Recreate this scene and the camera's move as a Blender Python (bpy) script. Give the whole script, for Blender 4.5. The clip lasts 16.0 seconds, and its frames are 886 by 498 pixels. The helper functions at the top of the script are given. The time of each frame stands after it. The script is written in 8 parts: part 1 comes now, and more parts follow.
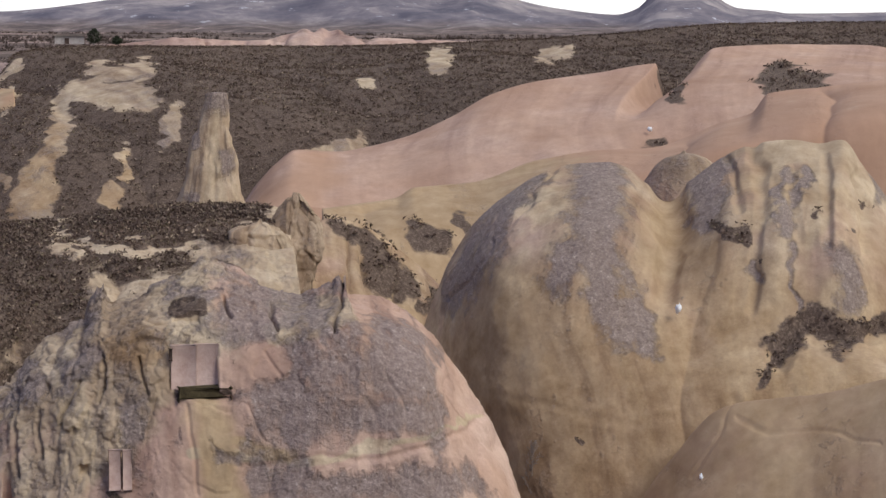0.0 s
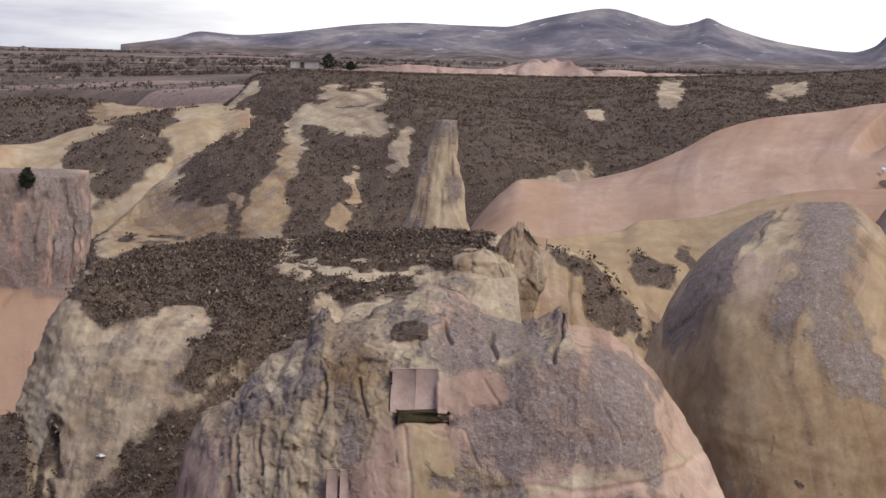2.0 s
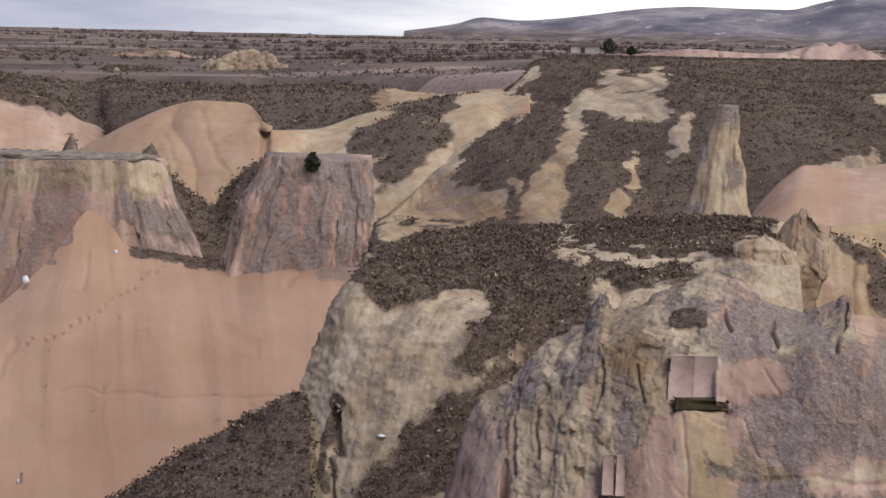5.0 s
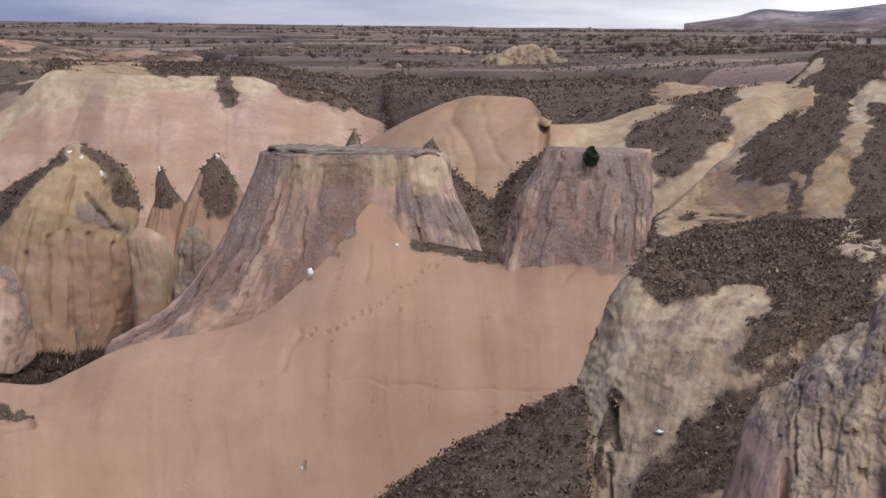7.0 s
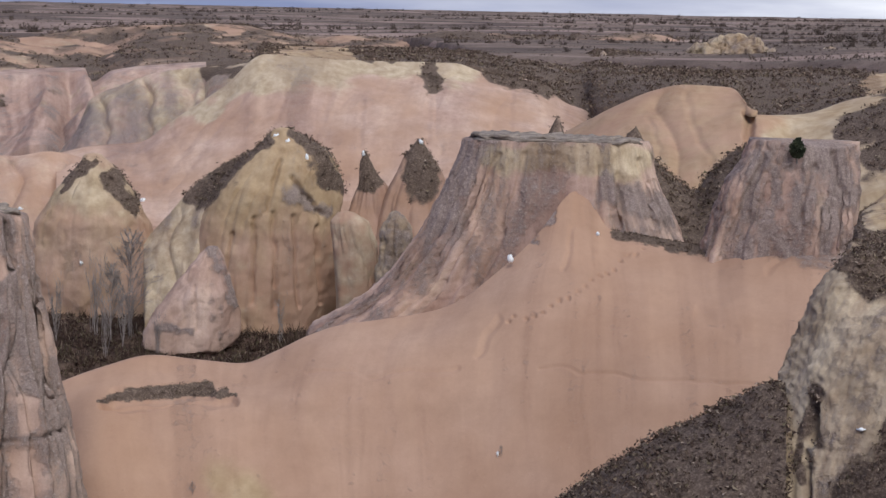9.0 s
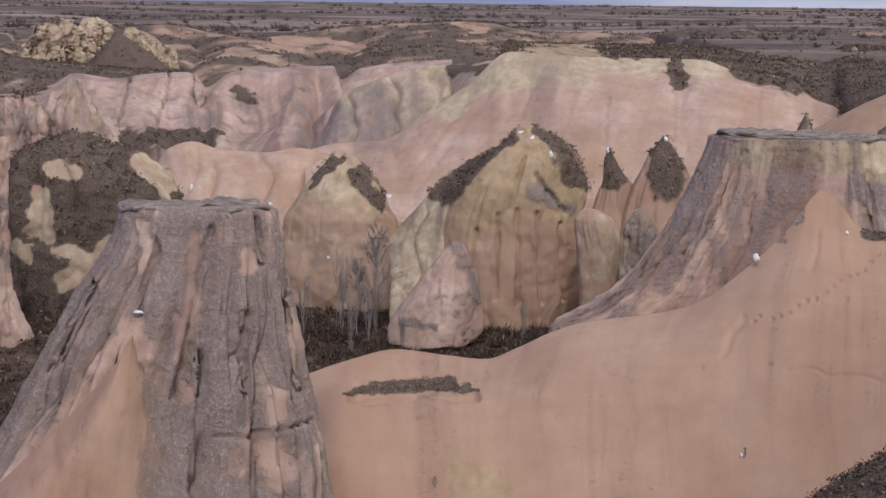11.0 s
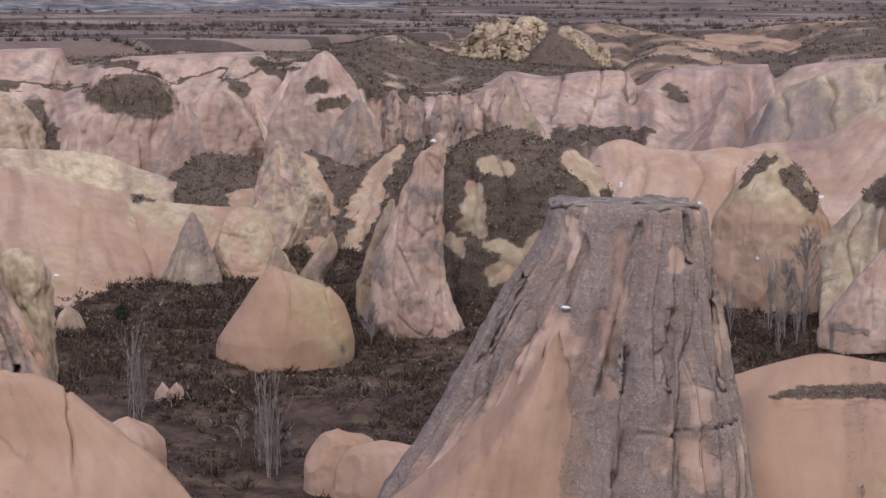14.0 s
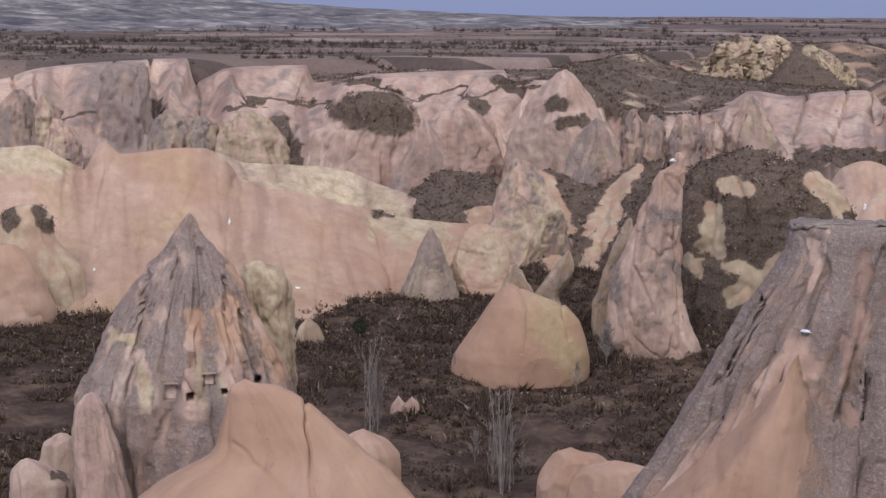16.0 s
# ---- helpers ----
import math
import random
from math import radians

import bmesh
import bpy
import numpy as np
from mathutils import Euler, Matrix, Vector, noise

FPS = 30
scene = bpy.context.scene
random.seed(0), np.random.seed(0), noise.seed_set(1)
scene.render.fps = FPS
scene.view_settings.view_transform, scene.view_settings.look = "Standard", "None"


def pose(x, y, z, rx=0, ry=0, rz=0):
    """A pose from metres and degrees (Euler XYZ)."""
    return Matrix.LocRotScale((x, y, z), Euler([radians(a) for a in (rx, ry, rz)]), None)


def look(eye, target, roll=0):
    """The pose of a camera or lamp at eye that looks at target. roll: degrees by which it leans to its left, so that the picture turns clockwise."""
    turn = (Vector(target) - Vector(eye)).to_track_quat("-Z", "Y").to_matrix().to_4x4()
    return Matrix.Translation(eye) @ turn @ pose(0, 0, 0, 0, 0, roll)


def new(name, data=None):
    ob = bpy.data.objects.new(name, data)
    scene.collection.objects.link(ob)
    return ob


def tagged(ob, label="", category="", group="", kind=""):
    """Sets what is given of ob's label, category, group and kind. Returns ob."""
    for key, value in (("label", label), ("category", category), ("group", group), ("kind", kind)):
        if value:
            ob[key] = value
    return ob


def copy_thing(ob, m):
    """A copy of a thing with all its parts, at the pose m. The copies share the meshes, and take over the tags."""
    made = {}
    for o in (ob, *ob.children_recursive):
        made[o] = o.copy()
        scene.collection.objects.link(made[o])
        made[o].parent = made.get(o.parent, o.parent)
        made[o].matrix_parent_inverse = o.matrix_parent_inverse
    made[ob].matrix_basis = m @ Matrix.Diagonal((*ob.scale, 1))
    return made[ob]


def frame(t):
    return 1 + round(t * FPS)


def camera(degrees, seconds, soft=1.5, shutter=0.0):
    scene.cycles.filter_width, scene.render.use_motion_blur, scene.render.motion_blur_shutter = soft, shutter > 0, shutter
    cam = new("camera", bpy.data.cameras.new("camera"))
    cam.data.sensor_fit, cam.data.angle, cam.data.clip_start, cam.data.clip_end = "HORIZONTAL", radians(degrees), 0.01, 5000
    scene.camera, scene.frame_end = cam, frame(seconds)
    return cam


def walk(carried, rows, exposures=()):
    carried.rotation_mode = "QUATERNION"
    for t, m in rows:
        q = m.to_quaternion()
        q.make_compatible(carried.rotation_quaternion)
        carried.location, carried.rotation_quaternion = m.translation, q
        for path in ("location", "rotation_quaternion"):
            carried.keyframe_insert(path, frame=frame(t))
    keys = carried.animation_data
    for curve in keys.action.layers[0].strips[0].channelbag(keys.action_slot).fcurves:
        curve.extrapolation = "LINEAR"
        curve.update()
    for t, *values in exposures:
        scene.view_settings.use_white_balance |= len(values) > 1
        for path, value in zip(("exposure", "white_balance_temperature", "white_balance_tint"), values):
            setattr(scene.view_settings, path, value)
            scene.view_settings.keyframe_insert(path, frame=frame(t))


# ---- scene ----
# Eroded tuff valley under an overcast winter sky. The camera hangs 60 m above the datum and only turns.
EYE_Z = 60.0
cam = camera(27.28, 16.0, soft=1.5)
# seconds, yaw, pitch, roll
ROWS = [
    (0.0, -24.54, -6.7, -0.42),
    (0.5, -23.54, -6.07, -1.09),
    (1.0, -21.23, -5.57, -1.37),
    (1.5, -18.94, -5.73, -1.83),
    (2.0, -17.35, -5.89, -1.83),
    (2.5, -14.94, -6.24, -1.54),
    (3.0, -13.46, -6.28, -1.59),
    (3.2, -13.07, -6.39, -1.54),
    (5.3, -6.94, -6.55, -1.17),
    (5.5, -5.65, -6.47, -0.96),
    (6.0, -3.37, -6.84, -1.05),
    (6.5, -1.68, -6.69, -0.94),
    (7.0, 0.08, -6.94, -0.69),
    (7.5, 0.88, -6.98, -1.0),
    (8.0, 2.22, -7.39, -2.02),
    (8.5, 4.39, -7.38, -1.09),
    (8.7, 5.2, -7.38, -1.07),
    (10.8, 13.57, -7.96, -0.78),
    (11.0, 14.1, -7.65, -0.67),
    (11.5, 18.03, -7.2, -0.15),
    (12.0, 19.36, -7.41, -0.54),
    (12.5, 22.91, -7.78, -0.4),
    (13.0, 25.76, -7.77, -0.19),
    (13.5, 26.35, -7.87, -0.34),
    (14.0, 27.53, -7.81, -0.22),
    (14.5, 30.76, -7.17, -0.08),
    (15.0, 33.03, -7.49, -0.19),
    (15.5, 34.0, -7.34, -0.28),
    (16.0, 35.02, -7.27, -0.27)
]
walk(cam, [(t, pose(0, 0, EYE_Z, 90 + pitch, roll, yaw)) for t, yaw, pitch, roll in ROWS],
     exposures=[(0.0, 0.19, 6600, 10), (3.2, 0.22, 6550, 10), (7.0, 0.25, 6500, 10), (8.7, 0.23, 6250, 10), (10.8, 0.17, 6200, 12), (11.1, 0.17, 6250, 12), (11.5, 0.16, 6500, 9), (11.9, 0.16, 6500, 9), (12.4, 0.18, 6250, 12), (16.0, 0.22, 6150, 13)])

# ---- sky and sun ----
SUN_EL, SUN_AZ = 43.0, 168.0
world = bpy.data.worlds.new("overcast_sky")
scene.world = world
world.use_nodes = True
wn, wl = world.node_tree.nodes, world.node_tree.links
wn.clear()


def node(tree, kind, **values):
    n = tree.nodes.new(kind)
    for key, value in values.items():
        n.inputs[key.replace("_", " ")].default_value = value
    return n


w_out = wn.new("ShaderNodeOutputWorld")
w_bg = wn.new("ShaderNodeBackground")
w_sky = wn.new("ShaderNodeTexSky")
w_sky.sky_type = "NISHITA"
w_sky.sun_disc = False
w_sky.sun_elevation, w_sky.sun_rotation = radians(SUN_EL), radians(SUN_AZ)
w_scale = wn.new("ShaderNodeVectorMath")
w_scale.operation = "SCALE"
w_scale.inputs["Scale"].default_value = 0.1
w_tc = wn.new("ShaderNodeTexCoord")
w_map = wn.new("ShaderNodeMapping")
w_map.inputs["Scale"].default_value = (1.6, 1.6, 11.0)
w_noise = wn.new("ShaderNodeTexNoise")
w_noise.inputs["Scale"].default_value, w_noise.inputs["Detail"].default_value = 2.2, 6.0
w_noise.inputs["Roughness"].default_value = 0.55
w_sep = wn.new("ShaderNodeSeparateXYZ")
w_lean = wn.new("ShaderNodeMath")
w_lean.operation = "MULTIPLY_ADD"
w_lean.inputs[1].default_value, w_lean.inputs[2].default_value = 1.0, -0.02
w_add = wn.new("ShaderNodeMath")
w_ramp = wn.new("ShaderNodeValToRGB")
w_ramp.color_ramp.elements[0].position, w_ramp.color_ramp.elements[0].color = 0.22, (0.20, 0.235, 0.40, 1)
w_ramp.color_ramp.elements[1].position, w_ramp.color_ramp.elements[1].color = 0.78, (1.08, 1.08, 1.09, 1)
w_mid = w_ramp.color_ramp.elements.new(0.48)
w_mid.color = (0.47, 0.485, 0.60, 1)
w_mix = wn.new("ShaderNodeMix")
w_mix.data_type = "RGBA"
w_mix.inputs["Factor"].default_value = 0.9
wl.new(w_tc.outputs["Generated"], w_map.inputs["Vector"])
wl.new(w_map.outputs["Vector"], w_noise.inputs["Vector"])
wl.new(w_tc.outputs["Generated"], w_sep.inputs[0])
wl.new(w_sep.outputs["X"], w_lean.inputs[0])
wl.new(w_noise.outputs["Fac"], w_add.inputs[0])
wl.new(w_lean.outputs[0], w_add.inputs[1])
wl.new(w_add.outputs[0], w_ramp.inputs["Fac"])
wl.new(w_sky.outputs["Color"], w_scale.inputs[0])
wl.new(w_scale.outputs["Vector"], w_mix.inputs["A"])
wl.new(w_ramp.outputs["Color"], w_mix.inputs["B"])
wl.new(w_mix.outputs["Result"], w_bg.inputs["Color"])
w_bg.inputs["Strength"].default_value = 1.03
wl.new(w_bg.outputs[0], w_out.inputs[0])

sun = new("sun", bpy.data.lights.new("sun", "SUN"))
sun.data.energy, sun.data.angle, sun.data.color = 1.35, radians(18), (1.0, 0.95, 0.88)
_a, _e = radians(SUN_AZ), radians(SUN_EL)
sun.matrix_world = look((60 * math.sin(_a), 60 * math.cos(_a), 60 + 60 * math.tan(_e)), (0, 0, 60))


# ---- materials ----
def shader(name):
    m = bpy.data.materials.new(name)
    m.use_nodes = True
    t = m.node_tree
    b = t.nodes["Principled BSDF"]
    b.inputs["Roughness"].default_value = 0.95
    b.inputs["Specular IOR Level"].default_value = 0.12
    return m, t, b


def noise_node(t, scale, detail=4.0, rough=0.6, squash=None, bend=0.0):
    g = t.nodes.new("ShaderNodeNewGeometry")
    mp = t.nodes.new("ShaderNodeMapping")
    mp.inputs["Scale"].default_value = squash or (1, 1, 1)
    n = t.nodes.new("ShaderNodeTexNoise")
    n.inputs["Scale"].default_value, n.inputs["Detail"].default_value = scale, detail
    n.inputs["Roughness"].default_value, n.inputs["Distortion"].default_value = rough, bend
    t.links.new(g.outputs["Position"], mp.inputs["Vector"])
    t.links.new(mp.outputs["Vector"], n.inputs["Vector"])
    return n.outputs["Fac"]


def ramp(t, fac, *stops):
    r = t.nodes.new("ShaderNodeValToRGB")
    e = r.color_ramp.elements
    while len(e) < len(stops):
        e.new(0.5)
    for k, (p, c) in zip(e, stops):
        k.position, k.color = p, (*c, 1)
    t.links.new(fac, r.inputs["Fac"])
    return r.outputs["Color"]


def mix(t, fac, a, b, mode="MIX"):
    m = t.nodes.new("ShaderNodeMix")
    m.data_type, m.blend_type = "RGBA", mode
    for key, v in (("Factor", fac), ("A", a), ("B", b)):
        if isinstance(v, bpy.types.NodeSocket):
            t.links.new(v, m.inputs[key])
        else:
            m.inputs[key].default_value = v if key == "Factor" else (*v, 1)
    return m.outputs["Result"]


def math_node(t, op, a, b=0.0):
    m = t.nodes.new("ShaderNodeMath")
    m.operation = op
    for k, v in enumerate((a, b)):
        if isinstance(v, bpy.types.NodeSocket):
            t.links.new(v, m.inputs[k])
        else:
            m.inputs[k].default_value = v
    return m.outputs[0]


def bump(t, b, height, strength, distance):
    n = t.nodes.new("ShaderNodeBump")
    n.inputs["Strength"].default_value, n.inputs["Distance"].default_value = strength, distance
    t.links.new(height, n.inputs["Height"])
    t.links.new(n.outputs[0], b.inputs["Normal"])


def edged(t, mask, grain, width=0.12, wobble=0.5):
    """A mask whose rim is broken up by grain."""
    w = math_node(t, "MULTIPLY", math_node(t, "SUBTRACT", grain, 0.5), wobble)
    s = t.nodes.new("ShaderNodeMapRange")
    s.interpolation_type = "SMOOTHSTEP"
    s.inputs["From Min"].default_value, s.inputs["From Max"].default_value = 0.5 - width, 0.5 + width
    t.links.new(math_node(t, "ADD", mask, w), s.inputs["Value"])
    return s.outputs[0]


def tuff_material():
    """Pink tuff; the mesh's cover mask says where grey crust (r), scrub soil (g), cream ash (b), orange ash (a) and ochre ash (a mask of its own) lie."""
    m, t, b = shader("tuff")
    at = t.nodes.new("ShaderNodeAttribute")
    at.attribute_name = "cover"
    sp = t.nodes.new("ShaderNodeSeparateColor")
    t.links.new(at.outputs["Color"], sp.inputs[0])
    big = noise_node(t, 0.09, 3.0, 0.55)
    mid = noise_node(t, 0.45, 5.0, 0.62)
    fine = noise_node(t, 2.6, 5.0, 0.72)
    drip = noise_node(t, 0.55, 4.0, 0.6, (1, 1, 0.10), 0.6)
    beds = noise_node(t, 0.22, 3.0, 0.5, (0.12, 0.12, 1), 0.8)
    pits = t.nodes.new("ShaderNodeTexVoronoi")
    pits.inputs["Scale"].default_value = 1.5
    gp_ = t.nodes.new("ShaderNodeNewGeometry")
    t.links.new(gp_.outputs["Position"], pits.inputs["Vector"])
    pink = ramp(t, big, (0.3, (0.445, 0.308, 0.254)), (0.7, (0.55, 0.415, 0.355)))
    cream = ramp(t, mid, (0.3, (0.405, 0.315, 0.215)), (0.72, (0.54, 0.445, 0.335)))
    orange = ramp(t, big, (0.3, (0.385, 0.240, 0.165)), (0.7, (0.455, 0.300, 0.218)))
    grain = noise_node(t, 6.5, 4.0, 0.75)
    speck = math_node(t, "ADD", math_node(t, "MULTIPLY", fine, 0.45), math_node(t, "MULTIPLY", grain, 0.55))
    grey = ramp(t, speck, (0.30, (0.125, 0.102, 0.096)), (0.46, (0.228, 0.184, 0.175)), (0.57, (0.32, 0.264, 0.248)), (0.66, (0.56, 0.49, 0.445)))
    soil = ramp(t, speck, (0.33, (0.045, 0.032, 0.027)), (0.50, (0.118, 0.086, 0.069)), (0.66, (0.27, 0.21, 0.165)))
    yellow = t.nodes.new("ShaderNodeAttribute")
    yellow.attribute_name = "ochre"
    ochre = ramp(t, mid, (0.3, (0.350, 0.246, 0.145)), (0.7, (0.465, 0.350, 0.228)))
    calm = math_node(t, "SUBTRACT", 1.0, math_node(t, "MULTIPLY", at.outputs["Alpha"], 0.72))
    c = mix(t, at.outputs["Alpha"], pink, orange)
    c = mix(t, edged(t, sp.outputs[2], mid, 0.4, 0.6), c, cream)
    c = mix(t, edged(t, yellow.outputs["Fac"], noise_node(t, 0.2, 3.0), 0.45, 0.5), c, ochre)
    run = t.nodes.new("ShaderNodeAttribute")
    run.attribute_name = "wash"
    c = mix(t, math_node(t, "ADD", math_node(t, "MULTIPLY", calm, 0.70), 0.02), c, ramp(t, run.outputs["Fac"], (0.26, (0.60, 0.53, 0.52)), (0.43, (0.92, 0.89, 0.89)), (0.57, (1.02, 1.02, 1.0)), (0.74, (1.22, 1.24, 1.20))), "MULTIPLY")
    c = mix(t, math_node(t, "MULTIPLY", calm, 0.25), c, ramp(t, drip, (0.32, (0.60, 0.56, 0.56)), (0.55, (1.0, 1.0, 1.0)), (0.75, (1.16, 1.16, 1.16))), "MULTIPLY")
    thin = noise_node(t, 1.5, 3.0, 0.6, (1, 1, 0.06), 0.4)
    c = mix(t, math_node(t, "MULTIPLY", calm, 0.22), c, ramp(t, thin, (0.34, (0.70, 0.64, 0.63)), (0.52, (1.0, 1.0, 1.0)), (0.72, (1.16, 1.16, 1.15))), "MULTIPLY")
    c = mix(t, 0.22, c, ramp(t, beds, (0.35, (0.78, 0.75, 0.72)), (0.65, (1.12, 1.12, 1.12))), "MULTIPLY")
    c = mix(t, math_node(t, "MULTIPLY", calm, 0.40), c, ramp(t, mid, (0.32, (0.66, 0.62, 0.62)), (0.48, (0.98, 0.97, 0.97)), (0.68, (1.2, 1.22, 1.23))), "MULTIPLY")
    c = mix(t, math_node(t, "MULTIPLY", calm, 0.55), c, ramp(t, speck, (0.33, (0.74, 0.71, 0.70)), (0.5, (1.0, 1.0, 1.0)), (0.68, (1.22, 1.22, 1.2))), "MULTIPLY")
    flecks = math_node(t, "ADD", math_node(t, "MULTIPLY", fine, 0.6), math_node(t, "MULTIPLY", math_node(t, "ADD", mid, thin), 0.3))
    flecks = math_node(t, "SUBTRACT", math_node(t, "ADD", flecks, math_node(t, "MULTIPLY", run.outputs["Fac"], -0.35)), -0.075)
    crust = edged(t, sp.outputs[0], flecks, 0.36, 1.9)
    c = mix(t, math_node(t, "MULTIPLY", crust, 0.80), c, grey)
    c = mix(t, edged(t, sp.outputs[1], fine, 0.30, 0.9), c, soil)
    t.links.new(c, b.inputs["Base Color"])
    pit = math_node(t, "MULTIPLY", math_node(t, "MINIMUM", pits.outputs["Distance"], 0.35), math_node(t, "ADD", math_node(t, "MULTIPLY", crust, 0.35), 0.04))
    rough = math_node(t, "ADD", math_node(t, "MULTIPLY", mid, math_node(t, "MULTIPLY", calm, 0.24)), math_node(t, "MULTIPLY", fine, math_node(t, "ADD", math_node(t, "MULTIPLY", crust, 0.55), math_node(t, "MULTIPLY", calm, 0.12))))
    bump(t, b, math_node(t, "ADD", rough, pit), 0.75, 0.5)
    return m


def scrub_material():
    m, t, b = shader("scrub_twigs")
    g = t.nodes.new("ShaderNodeNewGeometry")
    c = ramp(t, g.outputs["Random Per Island"], (0.0, (0.046, 0.032, 0.029)), (0.45, (0.118, 0.084, 0.071)),
             (0.75, (0.195, 0.146, 0.120)), (0.9, (0.150, 0.128, 0.084)), (1.0, (0.42, 0.34, 0.28)))
    big = noise_node(t, 0.12, 3.0)
    c = mix(t, 0.7, c, ramp(t, big, (0.3, (0.65, 0.62, 0.62)), (0.7, (1.25, 1.2, 1.1))), "MULTIPLY")
    t.links.new(c, b.inputs["Base Color"])
    return m


def ground_material():
    m, t, b = shader("steppe_soil")
    at = t.nodes.new("ShaderNodeAttribute")
    at.attribute_name = "cover"
    sp = t.nodes.new("ShaderNodeSeparateColor")
    t.links.new(at.outputs["Color"], sp.inputs[0])
    g = t.nodes.new("ShaderNodeNewGeometry")
    mp = t.nodes.new("ShaderNodeMapping")
    mp.inputs["Scale"].default_value, mp.inputs["Rotation"].default_value = (0.010, 0.022, 0.0), (0, 0, 0.35)
    v = t.nodes.new("ShaderNodeTexVoronoi")
    v.inputs["Scale"].default_value = 1.0
    t.links.new(g.outputs["Position"], mp.inputs["Vector"])
    t.links.new(mp.outputs["Vector"], v.inputs["Vector"])
    sv = t.nodes.new("ShaderNodeSeparateColor")
    t.links.new(v.outputs["Color"], sv.inputs[0])
    fine = noise_node(t, 0.7, 5.0, 0.7)
    broad = noise_node(t, 0.02, 5.0, 0.62)
    fields = ramp(t, sv.outputs[0], (0.0, (0.085, 0.062, 0.056)), (0.35, (0.16, 0.115, 0.098)), (0.5, (0.11, 0.085, 0.072)), (0.75, (0.26, 0.185, 0.155)), (1.0, (0.47, 0.34, 0.30)))
    steppe = ramp(t, broad, (0.32, (0.055, 0.043, 0.041)), (0.5, (0.125, 0.096, 0.085)), (0.66, (0.33, 0.25, 0.215)))
    soil = ramp(t, noise_node(t, 0.16, 7.0, 0.72), (0.3, (0.032, 0.021, 0.018)), (0.48, (0.076, 0.050, 0.041)), (0.60, (0.135, 0.092, 0.068)), (0.75, (0.22, 0.165, 0.105)))
    c = mix(t, 0.42, fields, steppe)
    c = mix(t, sp.outputs[1], c, soil)
    c = mix(t, 0.6, c, ramp(t, fine, (0.3, (0.6, 0.6, 0.6)), (0.7, (1.25, 1.25, 1.25))), "MULTIPLY")
    t.links.new(c, b.inputs["Base Color"])
    bump(t, b, fine, 0.7, 0.8)
    return m


def plain_material(name, a, c, scale=1.5, rough=0.9, squash=None, relief=0.3):
    m, t, b = shader(name)
    n = noise_node(t, scale, 5.0, 0.65, squash)
    t.links.new(ramp(t, n, (0.3, a), (0.7, c)), b.inputs["Base Color"])
    b.inputs["Roughness"].default_value = rough
    bump(t, b, n, relief, 0.2)
    return m


def far_badland_material():
    m, t, b = shader("far_badland")
    c = ramp(t, noise_node(t, 0.03, 6.0, 0.7, (1, 1, 2)), (0.36, (0.075, 0.07, 0.085)), (0.5, (0.16, 0.145, 0.15)), (0.6, (0.30, 0.27, 0.265)), (0.7, (0.5, 0.45, 0.43)))
    t.links.new(c, b.inputs["Base Color"])
    return m


TUFF = tuff_material()
BADLAND = far_badland_material()
SCRUB = scrub_material()
GROUND = ground_material()
def mountain_material():
    m, t, b = shader("hazed_mountain_steppe")
    # purple-blue stops paint distance haze into the rock colour; the foot stays brown
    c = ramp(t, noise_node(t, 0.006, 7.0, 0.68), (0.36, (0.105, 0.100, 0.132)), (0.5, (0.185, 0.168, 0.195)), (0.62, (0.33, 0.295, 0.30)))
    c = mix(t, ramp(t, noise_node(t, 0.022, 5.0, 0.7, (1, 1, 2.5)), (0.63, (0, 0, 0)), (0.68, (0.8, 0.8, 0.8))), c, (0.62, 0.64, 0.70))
    height = t.nodes.new("ShaderNodeSeparateXYZ")
    t.links.new(t.nodes.new("ShaderNodeNewGeometry").outputs["Position"], height.inputs[0])
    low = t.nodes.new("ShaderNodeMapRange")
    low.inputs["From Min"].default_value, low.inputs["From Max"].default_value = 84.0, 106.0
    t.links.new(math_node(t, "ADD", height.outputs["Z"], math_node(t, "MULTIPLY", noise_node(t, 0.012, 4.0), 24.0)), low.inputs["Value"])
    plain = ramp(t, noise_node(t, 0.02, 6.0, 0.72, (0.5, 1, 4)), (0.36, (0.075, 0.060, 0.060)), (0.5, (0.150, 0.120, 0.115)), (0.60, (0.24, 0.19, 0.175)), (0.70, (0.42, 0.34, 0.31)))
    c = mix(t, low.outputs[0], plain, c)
    t.links.new(c, b.inputs["Base Color"])
    return m


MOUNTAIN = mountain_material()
BARK = plain_material("bare_bark", (0.20, 0.168, 0.158), (0.38, 0.33, 0.31), 1.2)
DARKTWIG = plain_material("dark_twigs", (0.05, 0.036, 0.032), (0.13, 0.10, 0.085), 0.8)
EVERGREEN = plain_material("evergreen_needles", (0.022, 0.028, 0.018), (0.052, 0.060, 0.036), 1.5)
SNOW = plain_material("old_snow", (0.72, 0.74, 0.78), (0.85, 0.86, 0.88), 3.0)
CAVE = plain_material("cave_shade", (0.05, 0.035, 0.03), (0.10, 0.07, 0.06), 2.0)
WASH = plain_material("worn_whitewash", (0.42, 0.29, 0.25), (0.58, 0.44, 0.39), 2.5)
PLASTER = plain_material("pale_plaster", (0.30, 0.27, 0.26), (0.45, 0.42, 0.40), 2.0)


# ---- numeric helpers ----
def hashed(i, j, k):
    h = (i * 374761393 + j * 668265263 + k * 2147483647 + 1013904223) & 0xFFFFFFFF
    h = ((h ^ (h >> 13)) * 1274126177) & 0xFFFFFFFF
    h = ((h ^ (h >> 16)) * 2246822519) & 0xFFFFFFFF
    return ((h ^ (h >> 15)) & 0xFFFFFF) / float(0xFFFFFF)


